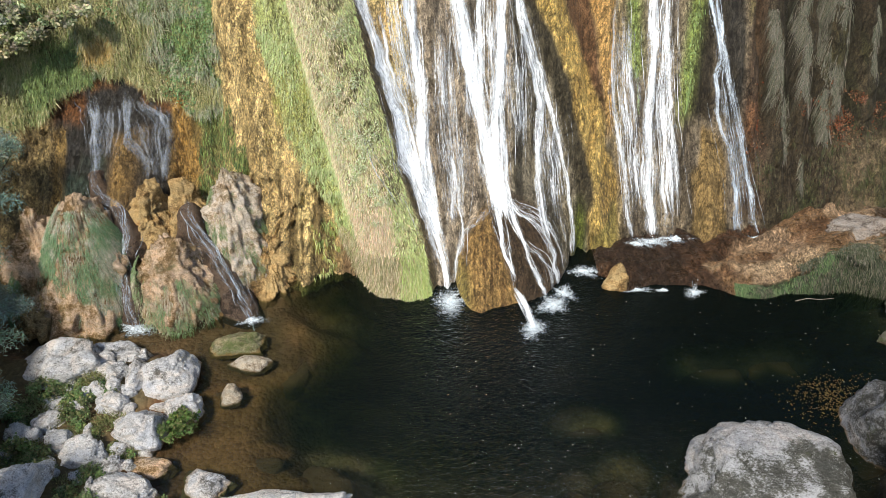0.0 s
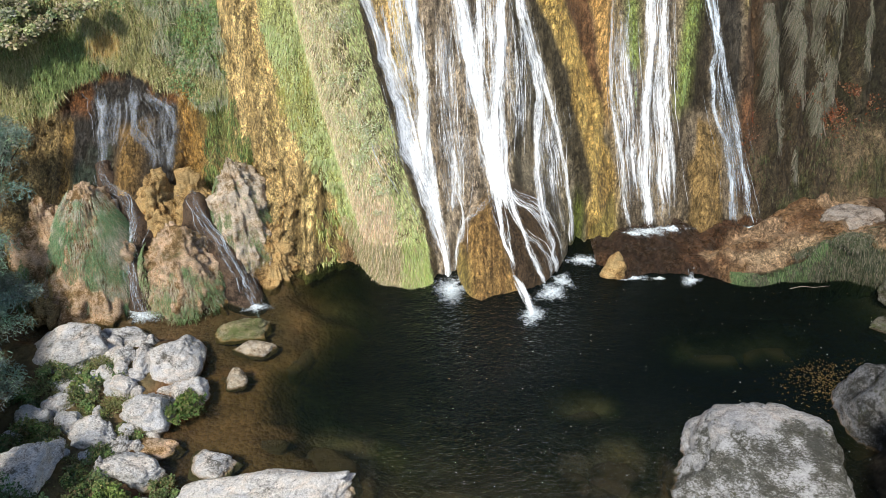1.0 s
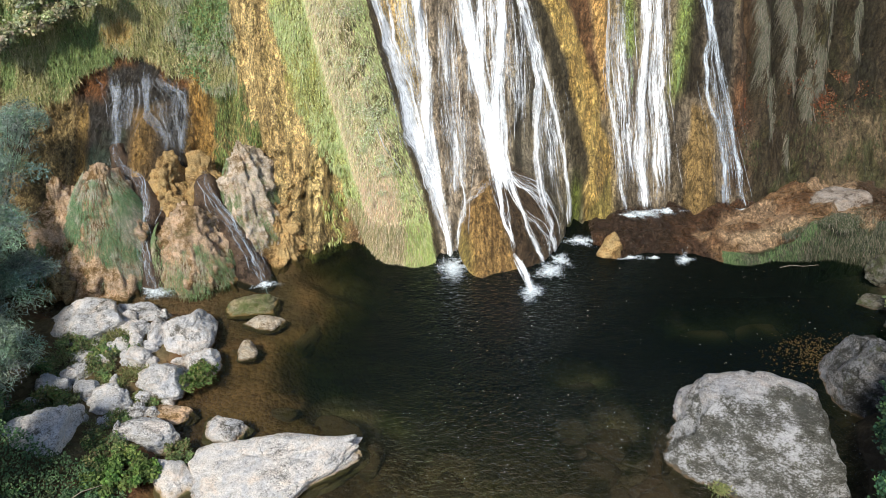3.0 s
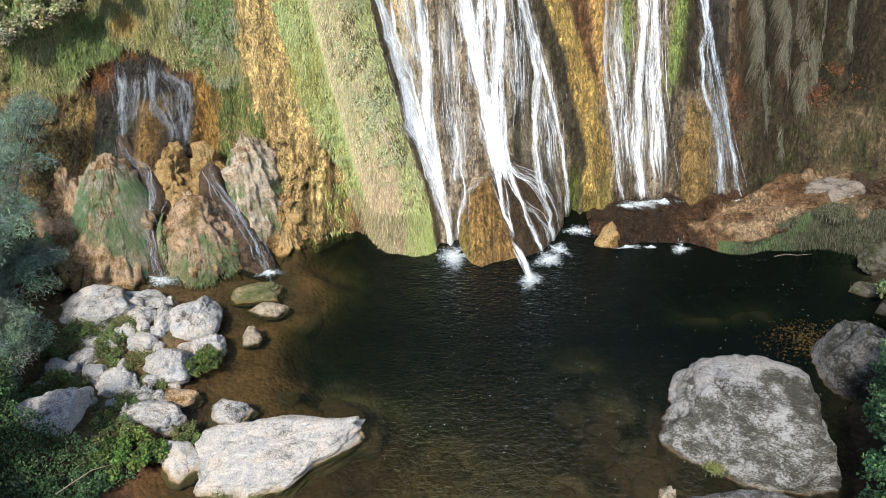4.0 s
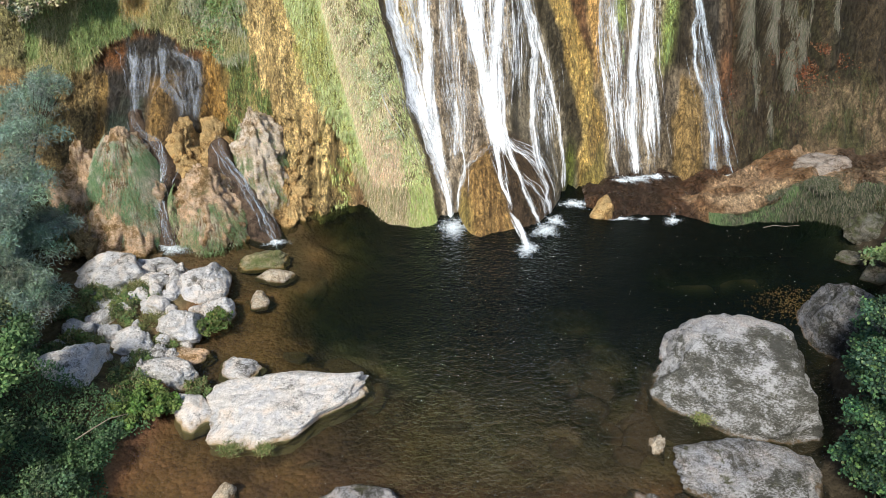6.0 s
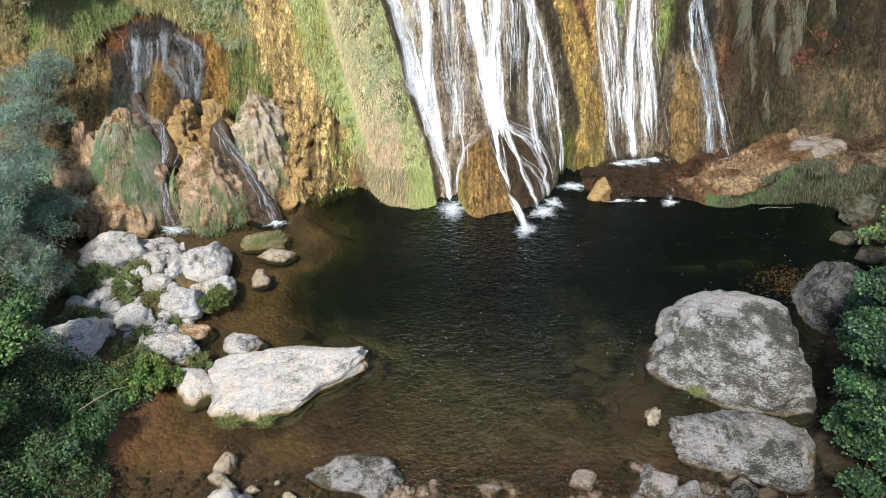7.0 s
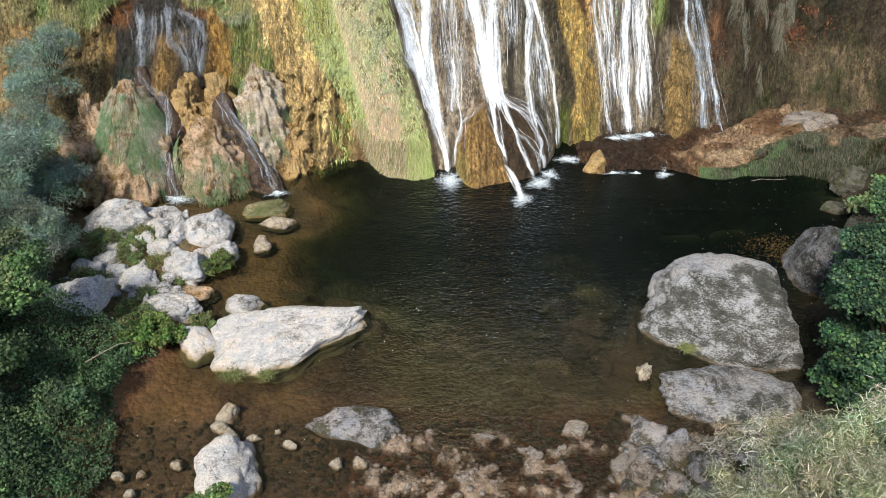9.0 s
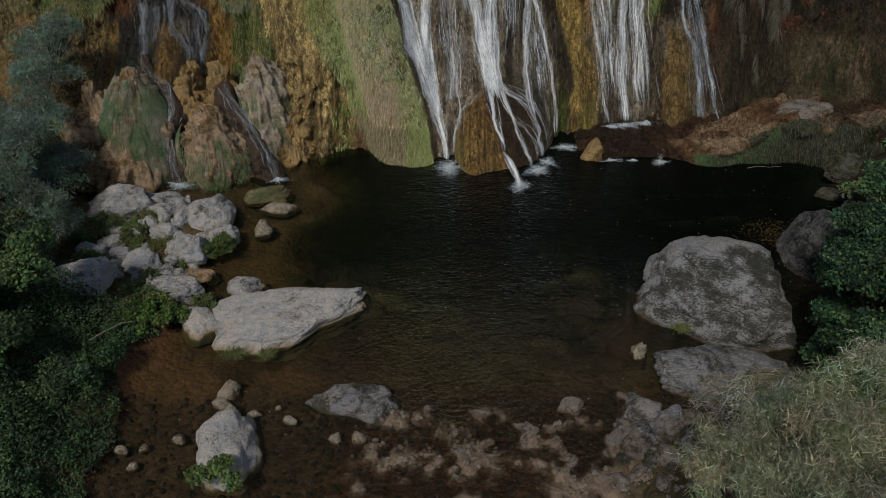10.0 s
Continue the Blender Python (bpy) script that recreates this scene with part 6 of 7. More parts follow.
cliff_grass("hanging_grass", "green grass hanging down a rock column", x[lush], z[lush], 0.08, 0.0055, 0.5, [(0.64, 0.72, 0.32), (0.52, 0.62, 0.25), (0.74, 0.78, 0.40), (0.60, 0.62, 0.28)], 73)
# cushions of small leaves in the middle of the column
n = 12000
z = rng.uniform(1.3, 5.0, n)
x = -1.52 - 0.20 * (z - 3.0) + 0.24 * rng.normal(size=n)
keep = (fbm(x * 4.5, z * 4.5, 42.0, 3) > 0.04 + 0.6 * ramp(z, 2.6, 1.3)) & (x < line_x(SWARD_RIGHT, z) - 0.05)
x, z = x[keep], z[keep]
y = cliff_y(x, z) - 0.03 - 0.06 * rng.rand(len(x))
v, f, c = leaves(np.stack([x, y, z], 1), np.broadcast_to((-0.2, -1.0, 0.5), (len(x), 3)), 0.028, 0.7, [(0.62, 0.68, 0.40), (0.74, 0.76, 0.54), (0.50, 0.59, 0.30), (0.84, 0.82, 0.62)], rng)
tagged(mesh_ob("cushion_plants", v, f, LEAF, smooth=False, tint=c), "small-leaved grey-green cushions on the grassy column", "plants", kind="stuff")
# longer grass over the foot of the column
n = 12000
z = 0.02 + 0.8 * rng.rand(n) ** 2.2
x = line_x(SWARD_LEFT, z) + (line_x(SWARD_RIGHT, z) - line_x(SWARD_LEFT, z)) * rng.rand(n)
for pick, label, hue in ((x < -0.75 + 0.2 * rng.normal(size=n), "olive and straw grass over the water's edge", [(0.52, 0.44, 0.27), (0.40, 0.36, 0.19), (0.70, 0.57, 0.39), (0.28, 0.27, 0.12)]), (x > -0.85, "green grass over the water's edge", [(0.48, 0.55, 0.20), (0.38, 0.46, 0.15), (0.56, 0.60, 0.28)])):
    cliff_grass("hanging_grass", label, x[pick], z[pick], 0.15, 0.006, 0.9, hue, 81, (0.05, -0.7, -0.3), 0.03)
n = 40000
z = rng.uniform(0.5, 6.0, n)
a, b = line_x(SWARD_LEFT, z), line_x(STRAW_LEFT, z)
x = a + (b - a) * np.clip(rng.rand(n) * 1.1 - 0.05, -0.05, 1.05)
keep = fbm(x * 1.5, z * 0.8, 41.0, 3) + 0.2 * rng.normal(size=n) > -0.3 + 0.5 * ramp(z, 2.2, 1.2)
x, z = x[keep], z[keep]
olive = fbm(x * 2.5, z * 0.7, 43.0, 3) + 0.2 * rng.normal(size=len(x)) > 0.12
cliff_grass("moss_strip", "fresh green grass strip down the cliff", x[~olive], z[~olive], 0.09, 0.006, 0.6, [(0.56, 0.64, 0.30), (0.47, 0.56, 0.24), (0.64, 0.68, 0.38)], 74)
cliff_grass("moss_strip", "olive and yellow moss strip down the cliff", x[olive], z[olive], 0.08, 0.006, 0.6, [(0.42, 0.40, 0.12), (0.34, 0.33, 0.09), (0.52, 0.46, 0.18)], 82)
n = 9000
z = rng.uniform(2.4, 6, n)
x = np.where(rng.rand(n) < 0.5, 4.30 - 0.04 * z + 0.03 + rng.normal(size=n) * 0.07 * ramp(z, 2.6, 3.6), 4.98 + 0.118 * z + rng.normal(size=n) * 0.075)
cliff_grass("moss_strip", "green moss strips beside the white veil", x, z, 0.07, 0.006, 0.9, [(0.30, 0.42, 0.15), (0.38, 0.48, 0.20), (0.24, 0.34, 0.12)], 75)
n = 105000
z = 2.6 + 3.6 * rng.rand(n) ** 1.1
x = rng.uniform(-9.6, -4.6, n)
keep = (fbm(x * 0.9, z * 1.4, 45.0, 3) + 0.25 * rng.normal(size=n) > -0.38) & (z > arch_top(x) + 0.05) & (x < line_x(GOLD_LEFT, z) - 0.05)
x, z = x[keep], z[keep]
patch = fbm(x * 0.9 + 3.0, z * 1.3, 46.0, 3) + 0.10 * rng.normal(size=len(x))
warm = np.exp(-(((x + 7.12) / 0.35) ** 2 + ((z - 3.8) / 0.25) ** 2)) > 0.45 * rng.rand(len(x)) + 0.2
dry = ((patch > 0.14) | (x < -7.7) & (patch > -0.06)) & ~warm
cool = ~dry & ~warm & ((x > -6.9) & (patch > -0.22) | (patch > 0.0))
lush = ~dry & ~cool & ~warm
for pick, label, ln, hue, seed in (
        (lush, "long green grass on the slope above the cascade", 0.15, [(0.30, 0.38, 0.13), (0.24, 0.32, 0.11), (0.38, 0.46, 0.20), (0.16, 0.22, 0.09)], 76),
        (dry, "long olive and straw grass on the slope above the cascade", 0.17, [(0.48, 0.44, 0.20), (0.38, 0.38, 0.16), (0.60, 0.54, 0.31), (0.28, 0.30, 0.12)], 77),
        (cool, "grey-green grass on the slope above the cascade", 0.17, [(0.36, 0.40, 0.25), (0.44, 0.44, 0.31), (0.28, 0.34, 0.20), (0.56, 0.52, 0.38)], 83),
        (warm, "orange dry grass on the slope above the cascade", 0.17, [(0.58, 0.42, 0.16), (0.50, 0.36, 0.13), (0.62, 0.50, 0.24)], 84)):
    cliff_grass("slope_grass", label, x[pick], z[pick], ln, 0.006, 0.6, hue, seed, (0.25 * math.sin(seed), -0.8, 0.35))
# leafy plants among that grass
n = 9000
z, x = rng.uniform(2.7, 5.6, n), rng.uniform(-9.6, -4.7, n)
keep = (fbm(x * 1.6, z * 1.6, 49.0, 3) > 0.22) & (z > arch_top(x) + 0.08)
x, z = x[keep], z[keep]
y = cliff_y(x, z) - 0.05 - 0.10 * rng.rand(len(x))
v, f, c = leaves(np.stack([x, y, z], 1), np.broadcast_to((-0.2, -1.0, 0.6), (len(x), 3)), 0.055, 0.6, [(0.22, 0.34, 0.14), (0.30, 0.42, 0.20), (0.15, 0.24, 0.10)], rng)
tagged(mesh_ob("slope_plants", v, f, LEAF, smooth=False, tint=c), "green leafy plants in the grass above the cascade", "plants", kind="stuff")
n = 16000
z = rng.uniform(1.2, 3.8, n)
x = rng.uniform(-5.1, -4.1, n)
keep = fbm(x * 1.5, z * 1.0, 47.0, 3) > 0.0
cliff_grass("slope_grass", "green tufts beside the golden strip", x[keep], z[keep], 0.14, 0.006, 0.8, [GREEN, DEEP, (0.2, 0.2, 0.06)], 78)
n = 10000
z = rng.uniform(0.1, 1.6, n)
x = rng.uniform(-3.2, -1.8, n)
keep = fbm(x * 2.0, z * 1.2, 48.0, 3) > 0.25
cliff_grass("slope_grass", "yellow-green tufts on the golden rock", x[keep], z[keep], 0.10, 0.006, 0.9, [BRIGHT, GREEN, (0.3, 0.27, 0.06)], 79)
# grey curtains of hanging plants on the right wall
for i, (xa, xb, wa, top, low) in enumerate([(7.22, 7.24, 0.17, 4.2, 2.2), (7.45, 7.52, 0.20, 2.6, 1.6), (7.72, 7.98, 0.17, 4.8, 2.4), (8.32, 8.34, 0.20, 5.6, 1.85), (8.62, 8.5, 0.17, 5.4, 2.4), (7.9, 7.9, 0.07, 1.6, 1.1), (9.0, 8.95, 0.12, 4.6, 3.0), (9.5, 9.4, 0.14, 4.2, 3.1)]):
    n = int(8500 * wa * (top - low)) + 500
    t = rng.rand(n)
    z = top + (low - top) * t
    x = xa + (xb - xa) * t + np.clip(rng.normal(size=n) * 0.55, -1.2, 1.2) * wa * 0.6 * (1 - 0.35 * t ** 3) + 0.07 * fbm(z * 2, i * 7.0, 0.0, 3)
    keep = fbm(x * 7.0, z * 1.1, 56.0 + i, 3) + 0.25 * rng.normal(size=n) > -0.05
    cliff_grass("hanging_plants", "grey-green curtain of hanging plants on dark rock", x[keep], z[keep], 0.22, 0.0042, 1.5, [(0.20, 0.185, 0.14), (0.15, 0.145, 0.10), (0.27, 0.245, 0.19), (0.10, 0.105, 0.07)], 90 + i, (0.04, -0.12, -1.0), 0.08)
# green tufts on the low right wall
n = 14000
x, z = rng.uniform(6.9, 10.4, n), rng.uniform(0.5, 2.2, n)
keep = fbm(x * 1.7, z * 1.7, 57.0, 3) + 0.15 * rng.normal(size=n) > 0.18
cliff_grass("hanging_plants", "olive tufts on the low brown wall", x[keep], z[keep], 0.09, 0.005, 1.0, [(0.08, 0.09, 0.035), (0.12, 0.115, 0.055), (0.06, 0.075, 0.03), (0.16, 0.13, 0.08)], 111, (0, -0.5, -0.2), 0.0)
n = 5200
x = np.where(rng.rand(n) < 0.8, 8.95 + 0.5 * rng.normal(size=n), 6.75 + 0.12 * rng.normal(size=n))
z = np.where(x > 7.5, 2.35 + 0.16 * (x - 8.9) + 0.20 * rng.normal(size=n), 2.2 + 0.25 * rng.normal(size=n))
keep = fbm(x * 1.5, z * 1.5, 50.0, 3) > 0.05
x, z = x[keep], z[keep]
y = cliff_y(x, z)
v, f, c = leaves(np.stack([x, y - 0.03, z], 1), np.broadcast_to((0, -1.0, 0.3), (len(x), 3)), 0.05, 0.6, [(0.24, 0.08, 0.035), (0.18, 0.085, 0.045), (0.30, 0.17, 0.10), (0.13, 0.08, 0.05)], rng)
tagged(mesh_ob("leaf_litter", v, f, LEAF, smooth=False, tint=c), "red-brown dead leaves caught on a rock wall", "leaves", kind="stuff")
# fringe of the ledge
n = 30000
x = 5.95 + 4.4 * rng.rand(n)
y = ledge_edge(x) + rng.rand(n) ** 0.9 * (0.19 + 0.30 * ramp(x, 7.4, 8.0))
keep = fbm(x * 2.0, y * 2.0, 52.0, 3) + 0.2 * rng.normal(size=n) > -0.12 - 0.4 * ramp(x, 8.0, 7.4)
x, y = x[keep], y[keep]
green = fbm(x * 1.7, y * 2.2, 53.0, 3) + 0.25 * rng.normal(size=len(x)) > 1.1 * ramp(x, 6.9, 7.8) - 0.6
roots = np.stack([x, y - 0.02, ledge_skin(x, y) + 0.04 * fbm(x * 2.6, y * 3.0, 54.0, 3)], 1)
for pick, label, hue, ln in ((green, "dark green fringe of moss along the ledge", [(0.08, 0.14, 0.055), (0.11, 0.18, 0.07), (0.17, 0.22, 0.10), (0.045, 0.075, 0.03)], 0.07), (~green, "grey hanging plants along the ledge", [(0.17, 0.155, 0.11), (0.10, 0.10, 0.065), (0.05, 0.065, 0.03), (0.025, 0.035, 0.018)], 0.10)):
    v, f, c = blades(roots[pick], np.broadcast_to((0, -0.6, -0.3), roots[pick].shape), ln, 0.005, 1.1, hue, rng, face=(-0.2, -1, 0.6))
    tagged(mesh_ob("hanging_grass", v, f, BLADE, smooth=False, tint=c), label, "grass", kind="stuff")


n = 9000
x, y = rng.uniform(7.2, 10.3, n), 11.5 + rng.rand(n) ** 1.3 * 0.75
keep = (fbm(x * 1.8, y * 2.6, 55.0, 3) + 0.2 * rng.normal(size=n) > 0.02) & (y > ledge_edge(x))
x, y = x[keep], y[keep]
roots = np.stack([x, y, ledge_top(x, y) - 0.01], 1)
v, f, c = blades(roots, np.broadcast_to((0, -0.5, 0.35), roots.shape), 0.10, 0.005, 0.9, [(0.24, 0.22, 0.165), (0.15, 0.15, 0.10), (0.08, 0.10, 0.05), (0.05, 0.065, 0.03)], rng, face=(-0.2, -1, 0.6))
tagged(mesh_ob("ledge_grass", v, f, BLADE, smooth=False, tint=c), "grey-green grass growing over the ledge", "grass", kind="stuff")


def mound_grass(name, label, x, y, z, w, d, h, count, length, colours, seed, low, high, back, side, power):
    """Grass lying over the front of a mound, thinner towards its bare head."""
    rng = np.random.RandomState(seed)
    a = rng.uniform(math.pi * 0.95, math.pi * 2.05, count)
    t = rng.uniform(low, high, count)
    r = np.clip(1 - t ** power, 0, 1) ** 0.75 * 1.03
    keep = fbm(np.cos(a) * 2.2 + seed, t * 3.0, 0.0, 4) + 0.45 * rng.normal(size=count) > 0.06 + 0.75 * ramp(t, low + 0.5 * (high - low), high)
    p = np.stack([x + w / 2 * r * np.cos(a) + side * t, y + d / 2 * r * np.sin(a) + back * t, z + h * t], 1)[keep]
    out = unit(np.stack([np.cos(a), np.sin(a), 0 * a], 1)[keep] * (1, 1, 0) + (0, 0, -0.55))
    v, f, c = blades(p, out, length, 0.0032, 1.3, colours, rng, face=(-0.2, -1.0, 0.6))
    patch = np.repeat(ramp(fbm(p[:, 0] * 3 + seed, p[:, 1] * 3, p[:, 2] * 2.5, 4), -0.25, 0.35)[:, None], 5, 0)
    c = c * (patch * np.array((1.25, 1.12, 1.2)) + (1 - patch) * np.array((0.6, 0.8, 0.6)))
    return tagged(mesh_ob(name, v, f, BLADE, smooth=False, tint=c), label, "grass", kind="stuff")


mound_grass("hanging_grass", "grey and green grass hanging over a tufa mound", -7.1, 11.35, -0.25, 2.3, 2.5, 2.65, 46000, 0.055, [(0.26, 0.35, 0.22), (0.17, 0.27, 0.16), (0.50, 0.48, 0.37), (0.40, 0.41, 0.30)], 401, 0.08, 0.90, 0.3, 0.15, 1.45)
mound_grass("hanging_grass", "dry and green grass hanging over a rounded mound", -5.2, 11.15, -0.25, 1.75, 1.9, 1.75, 17000, 0.052, [(0.50, 0.47, 0.35), (0.28, 0.34, 0.18), (0.42, 0.41, 0.27)], 402, 0.12, 0.74, 0.2, -0.15, 3.2)
mound_grass("hanging_grass", "dry grass hanging over a pointed mound", -4.2, 12.2, -0.2, 1.8, 2.3, 2.4, 13000, 0.052, [(0.50, 0.46, 0.34), (0.42, 0.38, 0.26), (0.30, 0.33, 0.16)], 403, 0.25, 0.86, 0.45, -0.2, 1.35)

mound_grass("hanging_grass", "green grass over a tan tufa shoulder", -7.95, 11.0, -0.3, 1.5, 1.7, 1.75, 15000, 0.06, [(0.20, 0.30, 0.15), (0.30, 0.34, 0.20), (0.42, 0.40, 0.28)], 404, 0.05, 0.7, 0.3, 0.15, 2.0)

# ---- bushes ----
shrub("feathery_shrub", "blue-grey feathery shrub on the bank", "shrub", (-8.9, 9.6, 0.6),
      [(-8.7, 11.2, 2.1, 0.85), (-8.7, 9.8, 1.8, 1.0), (-8.4, 12.2, 2.9, 0.55), (-8.25, 8.5, 1.9, 0.85), (-8.9, 12.1, 2.6, 0.65), (-7.5, 7.5, 1.3, 0.7), (-8.3, 7.2, 1.9, 0.9), (-9.4, 8.5, 2.6, 1.0), (-7.7, 6.9, 0.7, 0.6), (-8.7, 9.3, 0.9, 0.8), (-8.2, 9.1, 0.9, 0.7), (-7.45, 7.9, 0.8, 0.5), (-8.1, 9.9, 0.9, 0.6), (-7.4, 6.9, 1.2, 0.6), (-8.0, 6.4, 1.5, 0.7), (-8.4, 5.9, 2.0, 0.8)],
      100000, 0.09, 0.13, [(0.29, 0.39, 0.31), (0.24, 0.33, 0.26), (0.37, 0.47, 0.37), (0.17, 0.24, 0.18)], 501, sub=34, share=0.34)
shrub("leafy_shrub", "green broad-leaved shrub on the bank", "shrub", (-7.2, 5.0, 0.8),
      [(-6.4, 5.4, 2.1, 0.5), (-6.9, 4.8, 1.9, 0.6), (-7.3, 5.9, 2.1, 0.6), (-6.7, 4.0, 1.4, 0.6), (-7.6, 4.0, 2.0, 0.7)], 19000, 0.062, 0.7, [(0.14, 0.22, 0.09), (0.20, 0.29, 0.12), (0.09, 0.16, 0.07)], 502, sub=18, share=0.34)
shrub("ivy_bank", "dark green ivy and brambles covering the bank", "undergrowth", (-6.6, 4.2, 0.7),
      [(-7.1, 5.7, 0.6, 0.5), (-6.2, 5.1, 0.5, 0.5), (-5.7, 4.6, 0.4, 0.5), (-5.8, 3.9, 0.55, 0.55), (-6.3, 3.2, 0.5, 0.7), (-6.9, 4.6, 0.8, 0.8), (-5.6, 3.1, 0.2, 0.4), (-6.1, 2.3, 0.4, 0.7), (-7.2, 3.2, 0.9, 0.9), (-7.6, 6.5, 0.9, 0.7), (-5.5, 5.3, 0.25, 0.35)],
      52000, 0.048, 0.6, [(0.09, 0.165, 0.075), (0.115, 0.20, 0.09), (0.16, 0.25, 0.12), (0.065, 0.12, 0.06)], 503, sub=22, share=0.36, limbs=False, kind="stuff")
rng = np.random.RandomState(540)
n = 46000
x, y = rng.uniform(-8.6, -4.75, n), rng.uniform(0.8, 6.9, n)
edge = -5.0 - 0.35 * fbm(y * 1.2, 2.0, 0.0, 3) - 1.9 * ramp(y, 5.5, 6.2)
keep = x < edge
x, y = x[keep], y[keep]
hump = 0.18 + 0.22 * fbm(x * 1.6, y * 1.6, 9.0, 3)
p = np.stack([x, y, ground(x, y) + np.clip(hump, 0.02, 1) * rng.rand(len(x)) ** 0.4], 1)
v, f, c = leaves(p, np.broadcast_to((-0.2, -0.4, 1.0), p.shape), 0.046, 0.6, [(0.09, 0.165, 0.075), (0.115, 0.20, 0.09), (0.15, 0.24, 0.11), (0.065, 0.12, 0.06)], rng)
c = c * np.repeat(0.75 + 0.5 * (fbm(x * 2.2, y * 2.2, 3.0, 3)[:, None] + 0.5), 6, 0)
tagged(mesh_ob("ivy_carpet", v, f, LEAF, smooth=False, tint=c), "dense green ivy carpet over the earth bank", "undergrowth", kind="stuff")
shrub("ivy_clump", "bright green ivy clump beside the white boulder", "undergrowth", (-5.05, 5.85, 0.15), [(-5.0, 5.85, 0.3, 0.38), (-5.35, 5.75, 0.3, 0.35), (-4.75, 5.9, 0.2, 0.25)], 4200, 0.055, 0.8, [(0.16, 0.26, 0.07), (0.21, 0.32, 0.09), (0.10, 0.17, 0.05)], 504, limbs=False)
shrub("ivy_clump", "green plant clump between pale boulders", "undergrowth", (-4.4, 8.0, 0.1), [(-4.42, 8.0, 0.15, 0.28), (-4.6, 7.75, 0.15, 0.2), (-4.25, 8.15, 0.1, 0.15)], 1800, 0.05, 0.6, [(0.11, 0.19, 0.05), (0.15, 0.22, 0.06), (0.2, 0.22, 0.08)], 505, limbs=False)
shrub("leafy_bush", "round-leaved green bush leaning over the boulders", "bush", (7.0, 4.6, 0.9),
      [(6.12, 4.75, 2.3, 0.5), (6.27, 4.1, 1.5, 0.5), (6.22, 4.6, 1.3, 0.45), (6.47, 5.3, 1.5, 0.5), (6.27, 4.0, 0.8, 0.45), (5.87, 3.5, 0.6, 0.35), (6.77, 4.0, 1.2, 0.6), (6.67, 4.9, 0.9, 0.5), (6.67, 5.6, 2.4, 0.5), (7.07, 4.6, 2.2, 0.8), (7.27, 6.4, 2.7, 0.5), (6.47, 3.5, 1.1, 0.5), (7.17, 3.7, 1.6, 0.8), (7.87, 5.6, 2.6, 0.8), (7.97, 7.1, 3.0, 0.5), (6.87, 6.1, 1.2, 0.45), (7.17, 6.7, 1.5, 0.4), (6.17, 4.6, 0.6, 0.4)],
      84000, 0.048, 0.85, [(0.08, 0.165, 0.085), (0.06, 0.13, 0.07), (0.17, 0.28, 0.11), (0.04, 0.085, 0.05)], 506, sub=28, share=0.35)
shrub("willow_tree", "pale green willow with narrow leaves", "tree", (4.2, -0.9, 0.6),
      [(2.85, -0.35, 4.75, 0.65), (2.4, -0.45, 4.5, 0.5), (3.5, -0.1, 4.95, 0.7), (3.0, -1.05, 4.95, 0.8), (2.2, -1.15, 4.45, 0.6), (3.9, -0.2, 4.85, 0.8), (2.75, 0.25, 4.3, 0.6), (2.5, 0.1, 4.05, 0.45), (3.3, 0.35, 4.35, 0.5)],
      95000, 0.078, 0.055, [(0.13, 0.15, 0.08), (0.42, 0.44, 0.29), (0.62, 0.62, 0.46), (0.35, 0.39, 0.22), (0.80, 0.78, 0.62), (0.20, 0.24, 0.12)], 507, sub=36, share=0.25, hang=0.5)
shrub("tree", "yellowish broad-leaved tree crown above the slope", "tree", (-9.0, 14.3, 4.0), [(-9.0, 13.55, 4.05, 0.40), (-8.5, 13.75, 4.25, 0.38), (-8.0, 13.95, 4.42, 0.34), (-7.5, 14.15, 4.58, 0.30), (-7.05, 14.35, 4.75, 0.25), (-9.4, 13.5, 4.4, 0.45), (-8.4, 14.1, 4.75, 0.4)],
      12000, 0.075, 0.7, [(0.50, 0.48, 0.30), (0.34, 0.36, 0.19), (0.62, 0.58, 0.40), (0.20, 0.23, 0.11)], 508, sub=16, share=0.36)
for i, (x, y, z, r) in enumerate([(4.2, 5.62, 0.22, 0.16), (-2.95, 5.15, 0.05, 0.16), (-3.5, 5.15, 0.05, 0.2), (-5.6, 8.0, 0.2, 0.25), (-6.2, 8.9, 0.25, 0.35), (-6.55, 8.1, 0.2, 0.35), (-5.9, 7.75, 0.2, 0.3), (-5.95, 6.75, 0.2, 0.3), (-6.7, 7.3, 0.25, 0.35), (-7.0, 8.3, 0.25, 0.3), (-5.1, 7.5, 0.1, 0.2)]):
    rng = np.random.RandomState(600 + i)
    p = np.stack([x + rng.normal(size=500) * r * 0.5, y + rng.normal(size=500) * r * 0.35, np.full(500, z)], 1)
    v, f, c = blades(p, np.broadcast_to((0, -0.3, 1.0), p.shape), 0.10 if i < 3 else 0.16, 0.006, 0.5, [(0.20, 0.27, 0.09), (0.30, 0.34, 0.13), (0.40, 0.37, 0.18)] if i < 3 else [(0.34, 0.32, 0.15), (0.22, 0.25, 0.09), (0.27, 0.29, 0.12)], rng)
    tagged(mesh_ob("grass_tuft", v, f, BLADE, smooth=False, tint=c), "green grass tuft growing beside a boulder", "grass", kind="stuff")

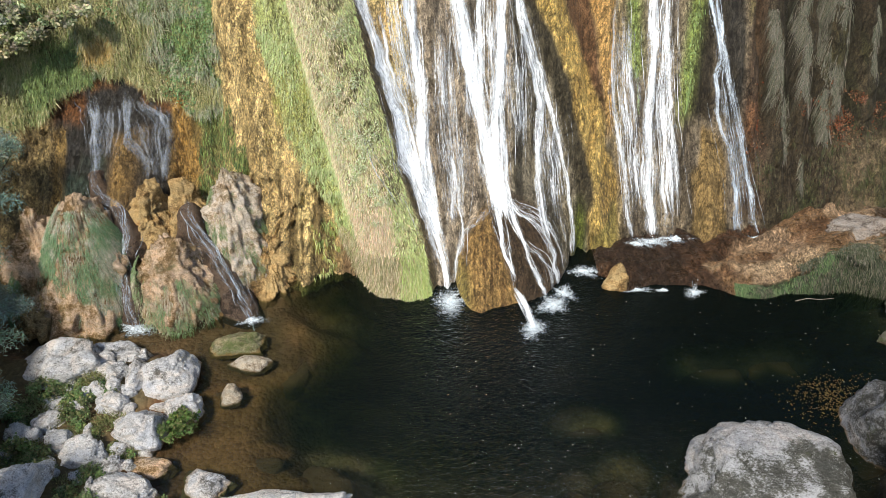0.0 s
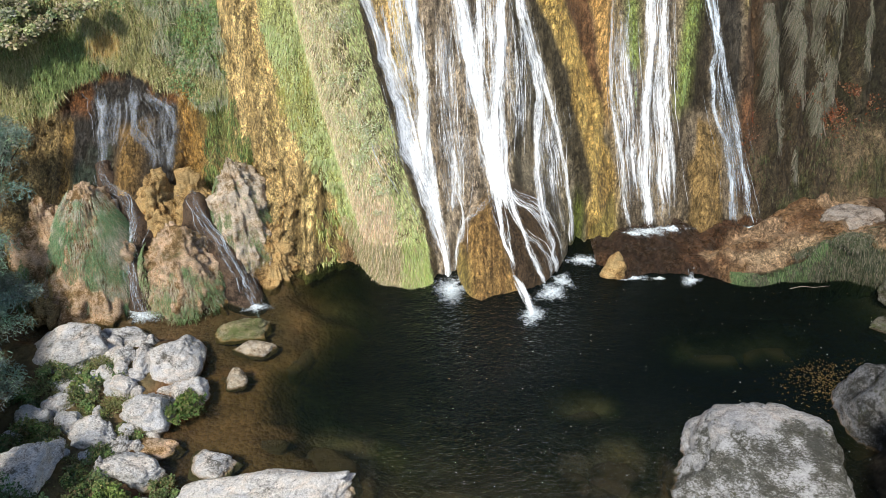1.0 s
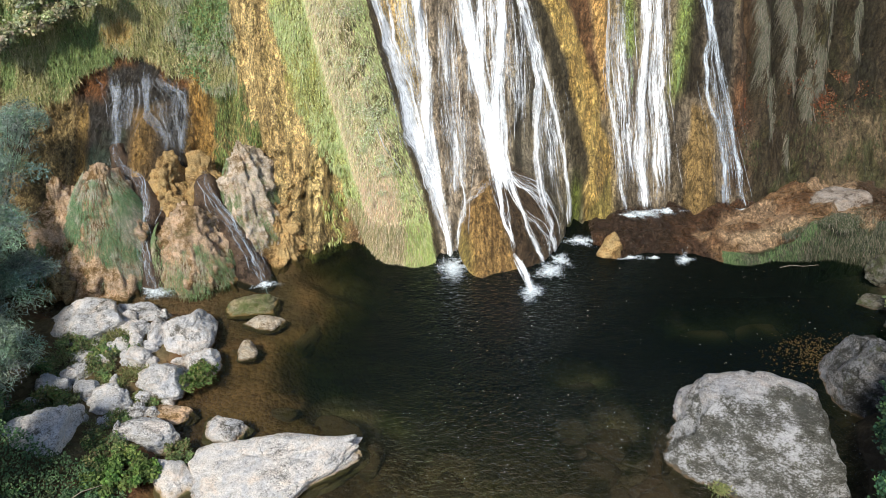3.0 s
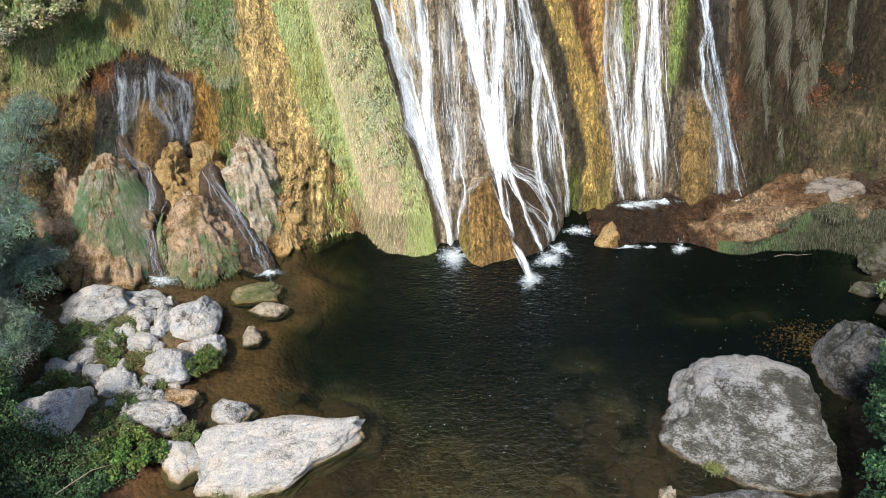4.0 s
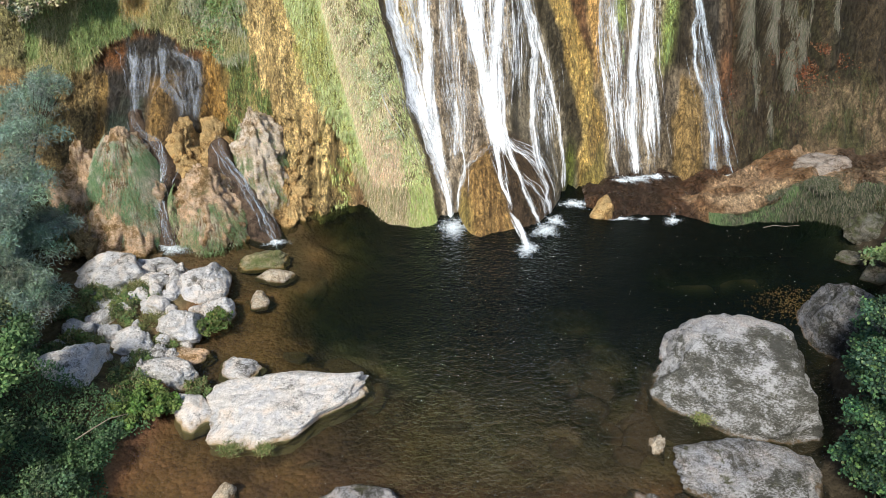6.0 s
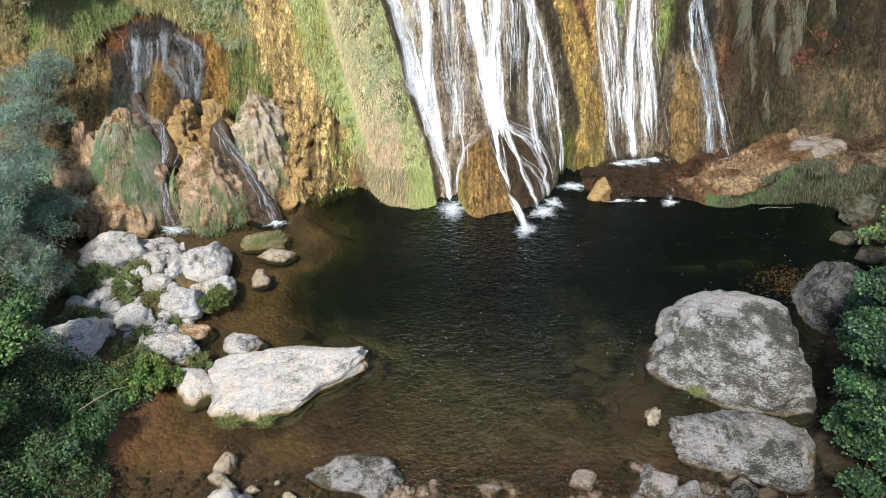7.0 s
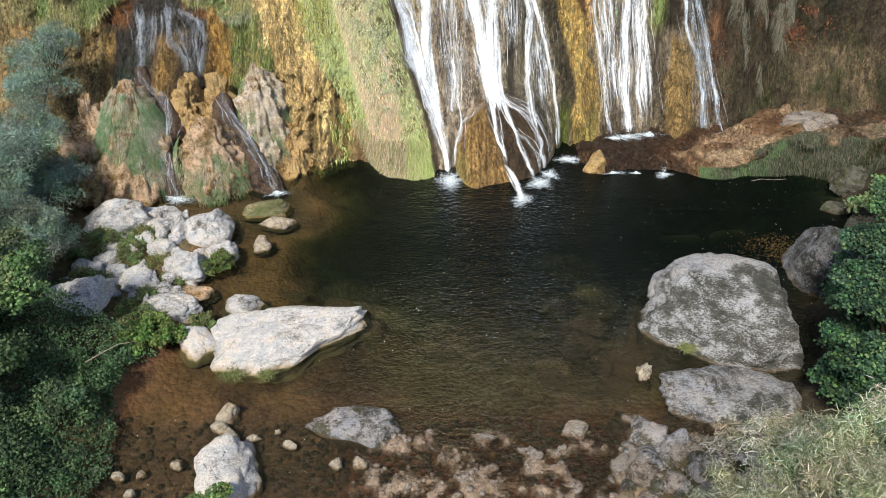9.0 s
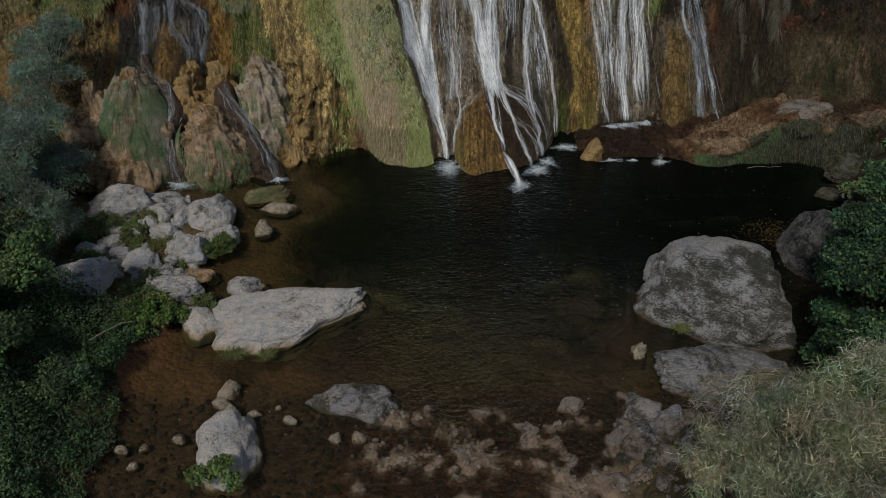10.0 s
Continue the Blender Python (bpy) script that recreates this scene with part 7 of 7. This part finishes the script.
for i, (x, y, z, r) in enumerate([(-6.5, 8.7, 0.15, 0.3), (-6.0, 7.9, 0.15, 0.25), (-6.7, 7.0, 0.25, 0.4), (-5.6, 6.5, 0.2, 0.35), (-5.3, 7.45, 0.12, 0.2), (-7.2, 8.0, 0.2, 0.3), (-4.45, 6.4, 0.05, 0.25), (-6.1, 6.0, 0.3, 0.4), (-5.9, 8.75, 0.2, 0.22), (-6.25, 8.15, 0.2, 0.25), (-5.5, 6.95, 0.2, 0.25), (-5.2, 6.25, 0.15, 0.3), (-6.9, 8.6, 0.3, 0.3), (-6.3, 8.45, 0.2, 0.3), (-6.75, 7.35, 0.25, 0.3), (-6.4, 7.15, 0.2, 0.3), (-5.75, 6.35, 0.25, 0.35), (-5.6, 5.9, 0.3, 0.3), (-7.1, 6.9, 0.3, 0.3)]):
    shrub("ground_plant", "low green plant growing between pale boulders", "plant", (x, y, z), [(x, y, z, r), (x + 0.2, y - 0.1, z, r * 0.7)], 900 if r < 0.3 else 1600, 0.045, 0.6,
          [(0.17, 0.24, 0.09), (0.21, 0.27, 0.11), (0.12, 0.18, 0.07), (0.30, 0.29, 0.14)], 520 + i, limbs=False)

for pts, rad in (([(-5.75, 4.9, 0.6), (-5.6, 5.1, 0.58), (-5.4, 5.35, 0.55), (-5.2, 5.55, 0.42)], 0.012), ([(7.1, 11.15, 0.02), (7.35, 11.2, 0.045), (7.6, 11.18, 0.03), (7.95, 11.24, 0.02)], 0.008)):
    v, f = tube(pts, [rad, rad * 0.9, rad * 0.7, rad * 0.4][:len(pts)], 6)
    tagged(mesh_ob("fallen_branch", v, f, DRY_WOOD), "bare pale dead branch lying at the water's edge", "branch")

shrub("ivy_clump", "broad-leaved green plant growing on a boulder", "plant", (-3.1, 2.55, 0.4), [(-3.05, 2.55, 0.5, 0.2), (-3.35, 2.4, 0.45, 0.2), (-2.9, 2.35, 0.4, 0.15)], 900, 0.06, 0.8, [(0.20, 0.30, 0.10), (0.13, 0.22, 0.07), (0.28, 0.36, 0.14)], 530, limbs=False)
shrub("ivy_clump", "light green leafy plant overhanging the far bank", "plant", (9.3, 9.4, 0.8), [(8.70, 9.48, 0.5, 0.28), (9.05, 9.58, 0.6, 0.32), (9.3, 9.5, 0.9, 0.4)], 2600, 0.06, 0.8, [(0.24, 0.33, 0.15), (0.15, 0.23, 0.09), (0.32, 0.40, 0.20)], 532)
shrub("dark_shrub", "dark green shrub beside the outlet stream", "shrub", (-1.8, 1.3, 0.0), [(-1.7, 1.45, 0.6, 0.35), (-2.1, 1.3, 0.5, 0.3), (-1.3, 1.3, 0.4, 0.3)], 2600, 0.05, 0.3, [(0.05, 0.10, 0.06), (0.07, 0.13, 0.07), (0.04, 0.07, 0.05)], 531)

# ---- flecks on the water ----
rng = np.random.RandomState(9)
n = 380
p = np.stack([8.5 - 9.0 * rng.rand(n) ** 1.4, rng.uniform(4.4, 11.2, n), np.full(n, 0.006)], 1)
v, f, c = leaves(p, np.broadcast_to((0, 0, 6.0), p.shape), 0.024, 0.6, [(0.5, 0.45, 0.35), (0.35, 0.25, 0.12), (0.6, 0.58, 0.5)], rng)
tagged(mesh_ob("floating_leaves", v, f, LEAF, smooth=False, tint=c), "scattered pale leaves floating on the pool", "leaves", kind="stuff")
n = 800
p = np.stack([6.95 + rng.normal(size=n) * 0.42, 8.65 + rng.normal(size=n) * 0.25, np.full(n, 0.008)], 1)
v, f, c = leaves(p, np.broadcast_to((0, 0, 6.0), p.shape), 0.03, 0.6, [(0.16, 0.10, 0.03), (0.11, 0.07, 0.025), (0.20, 0.135, 0.045)], rng)
tagged(mesh_ob("floating_leaves", v, f, LEAF, smooth=False, tint=c), "raft of yellow-brown leaves floating on the pool", "leaves", kind="stuff")
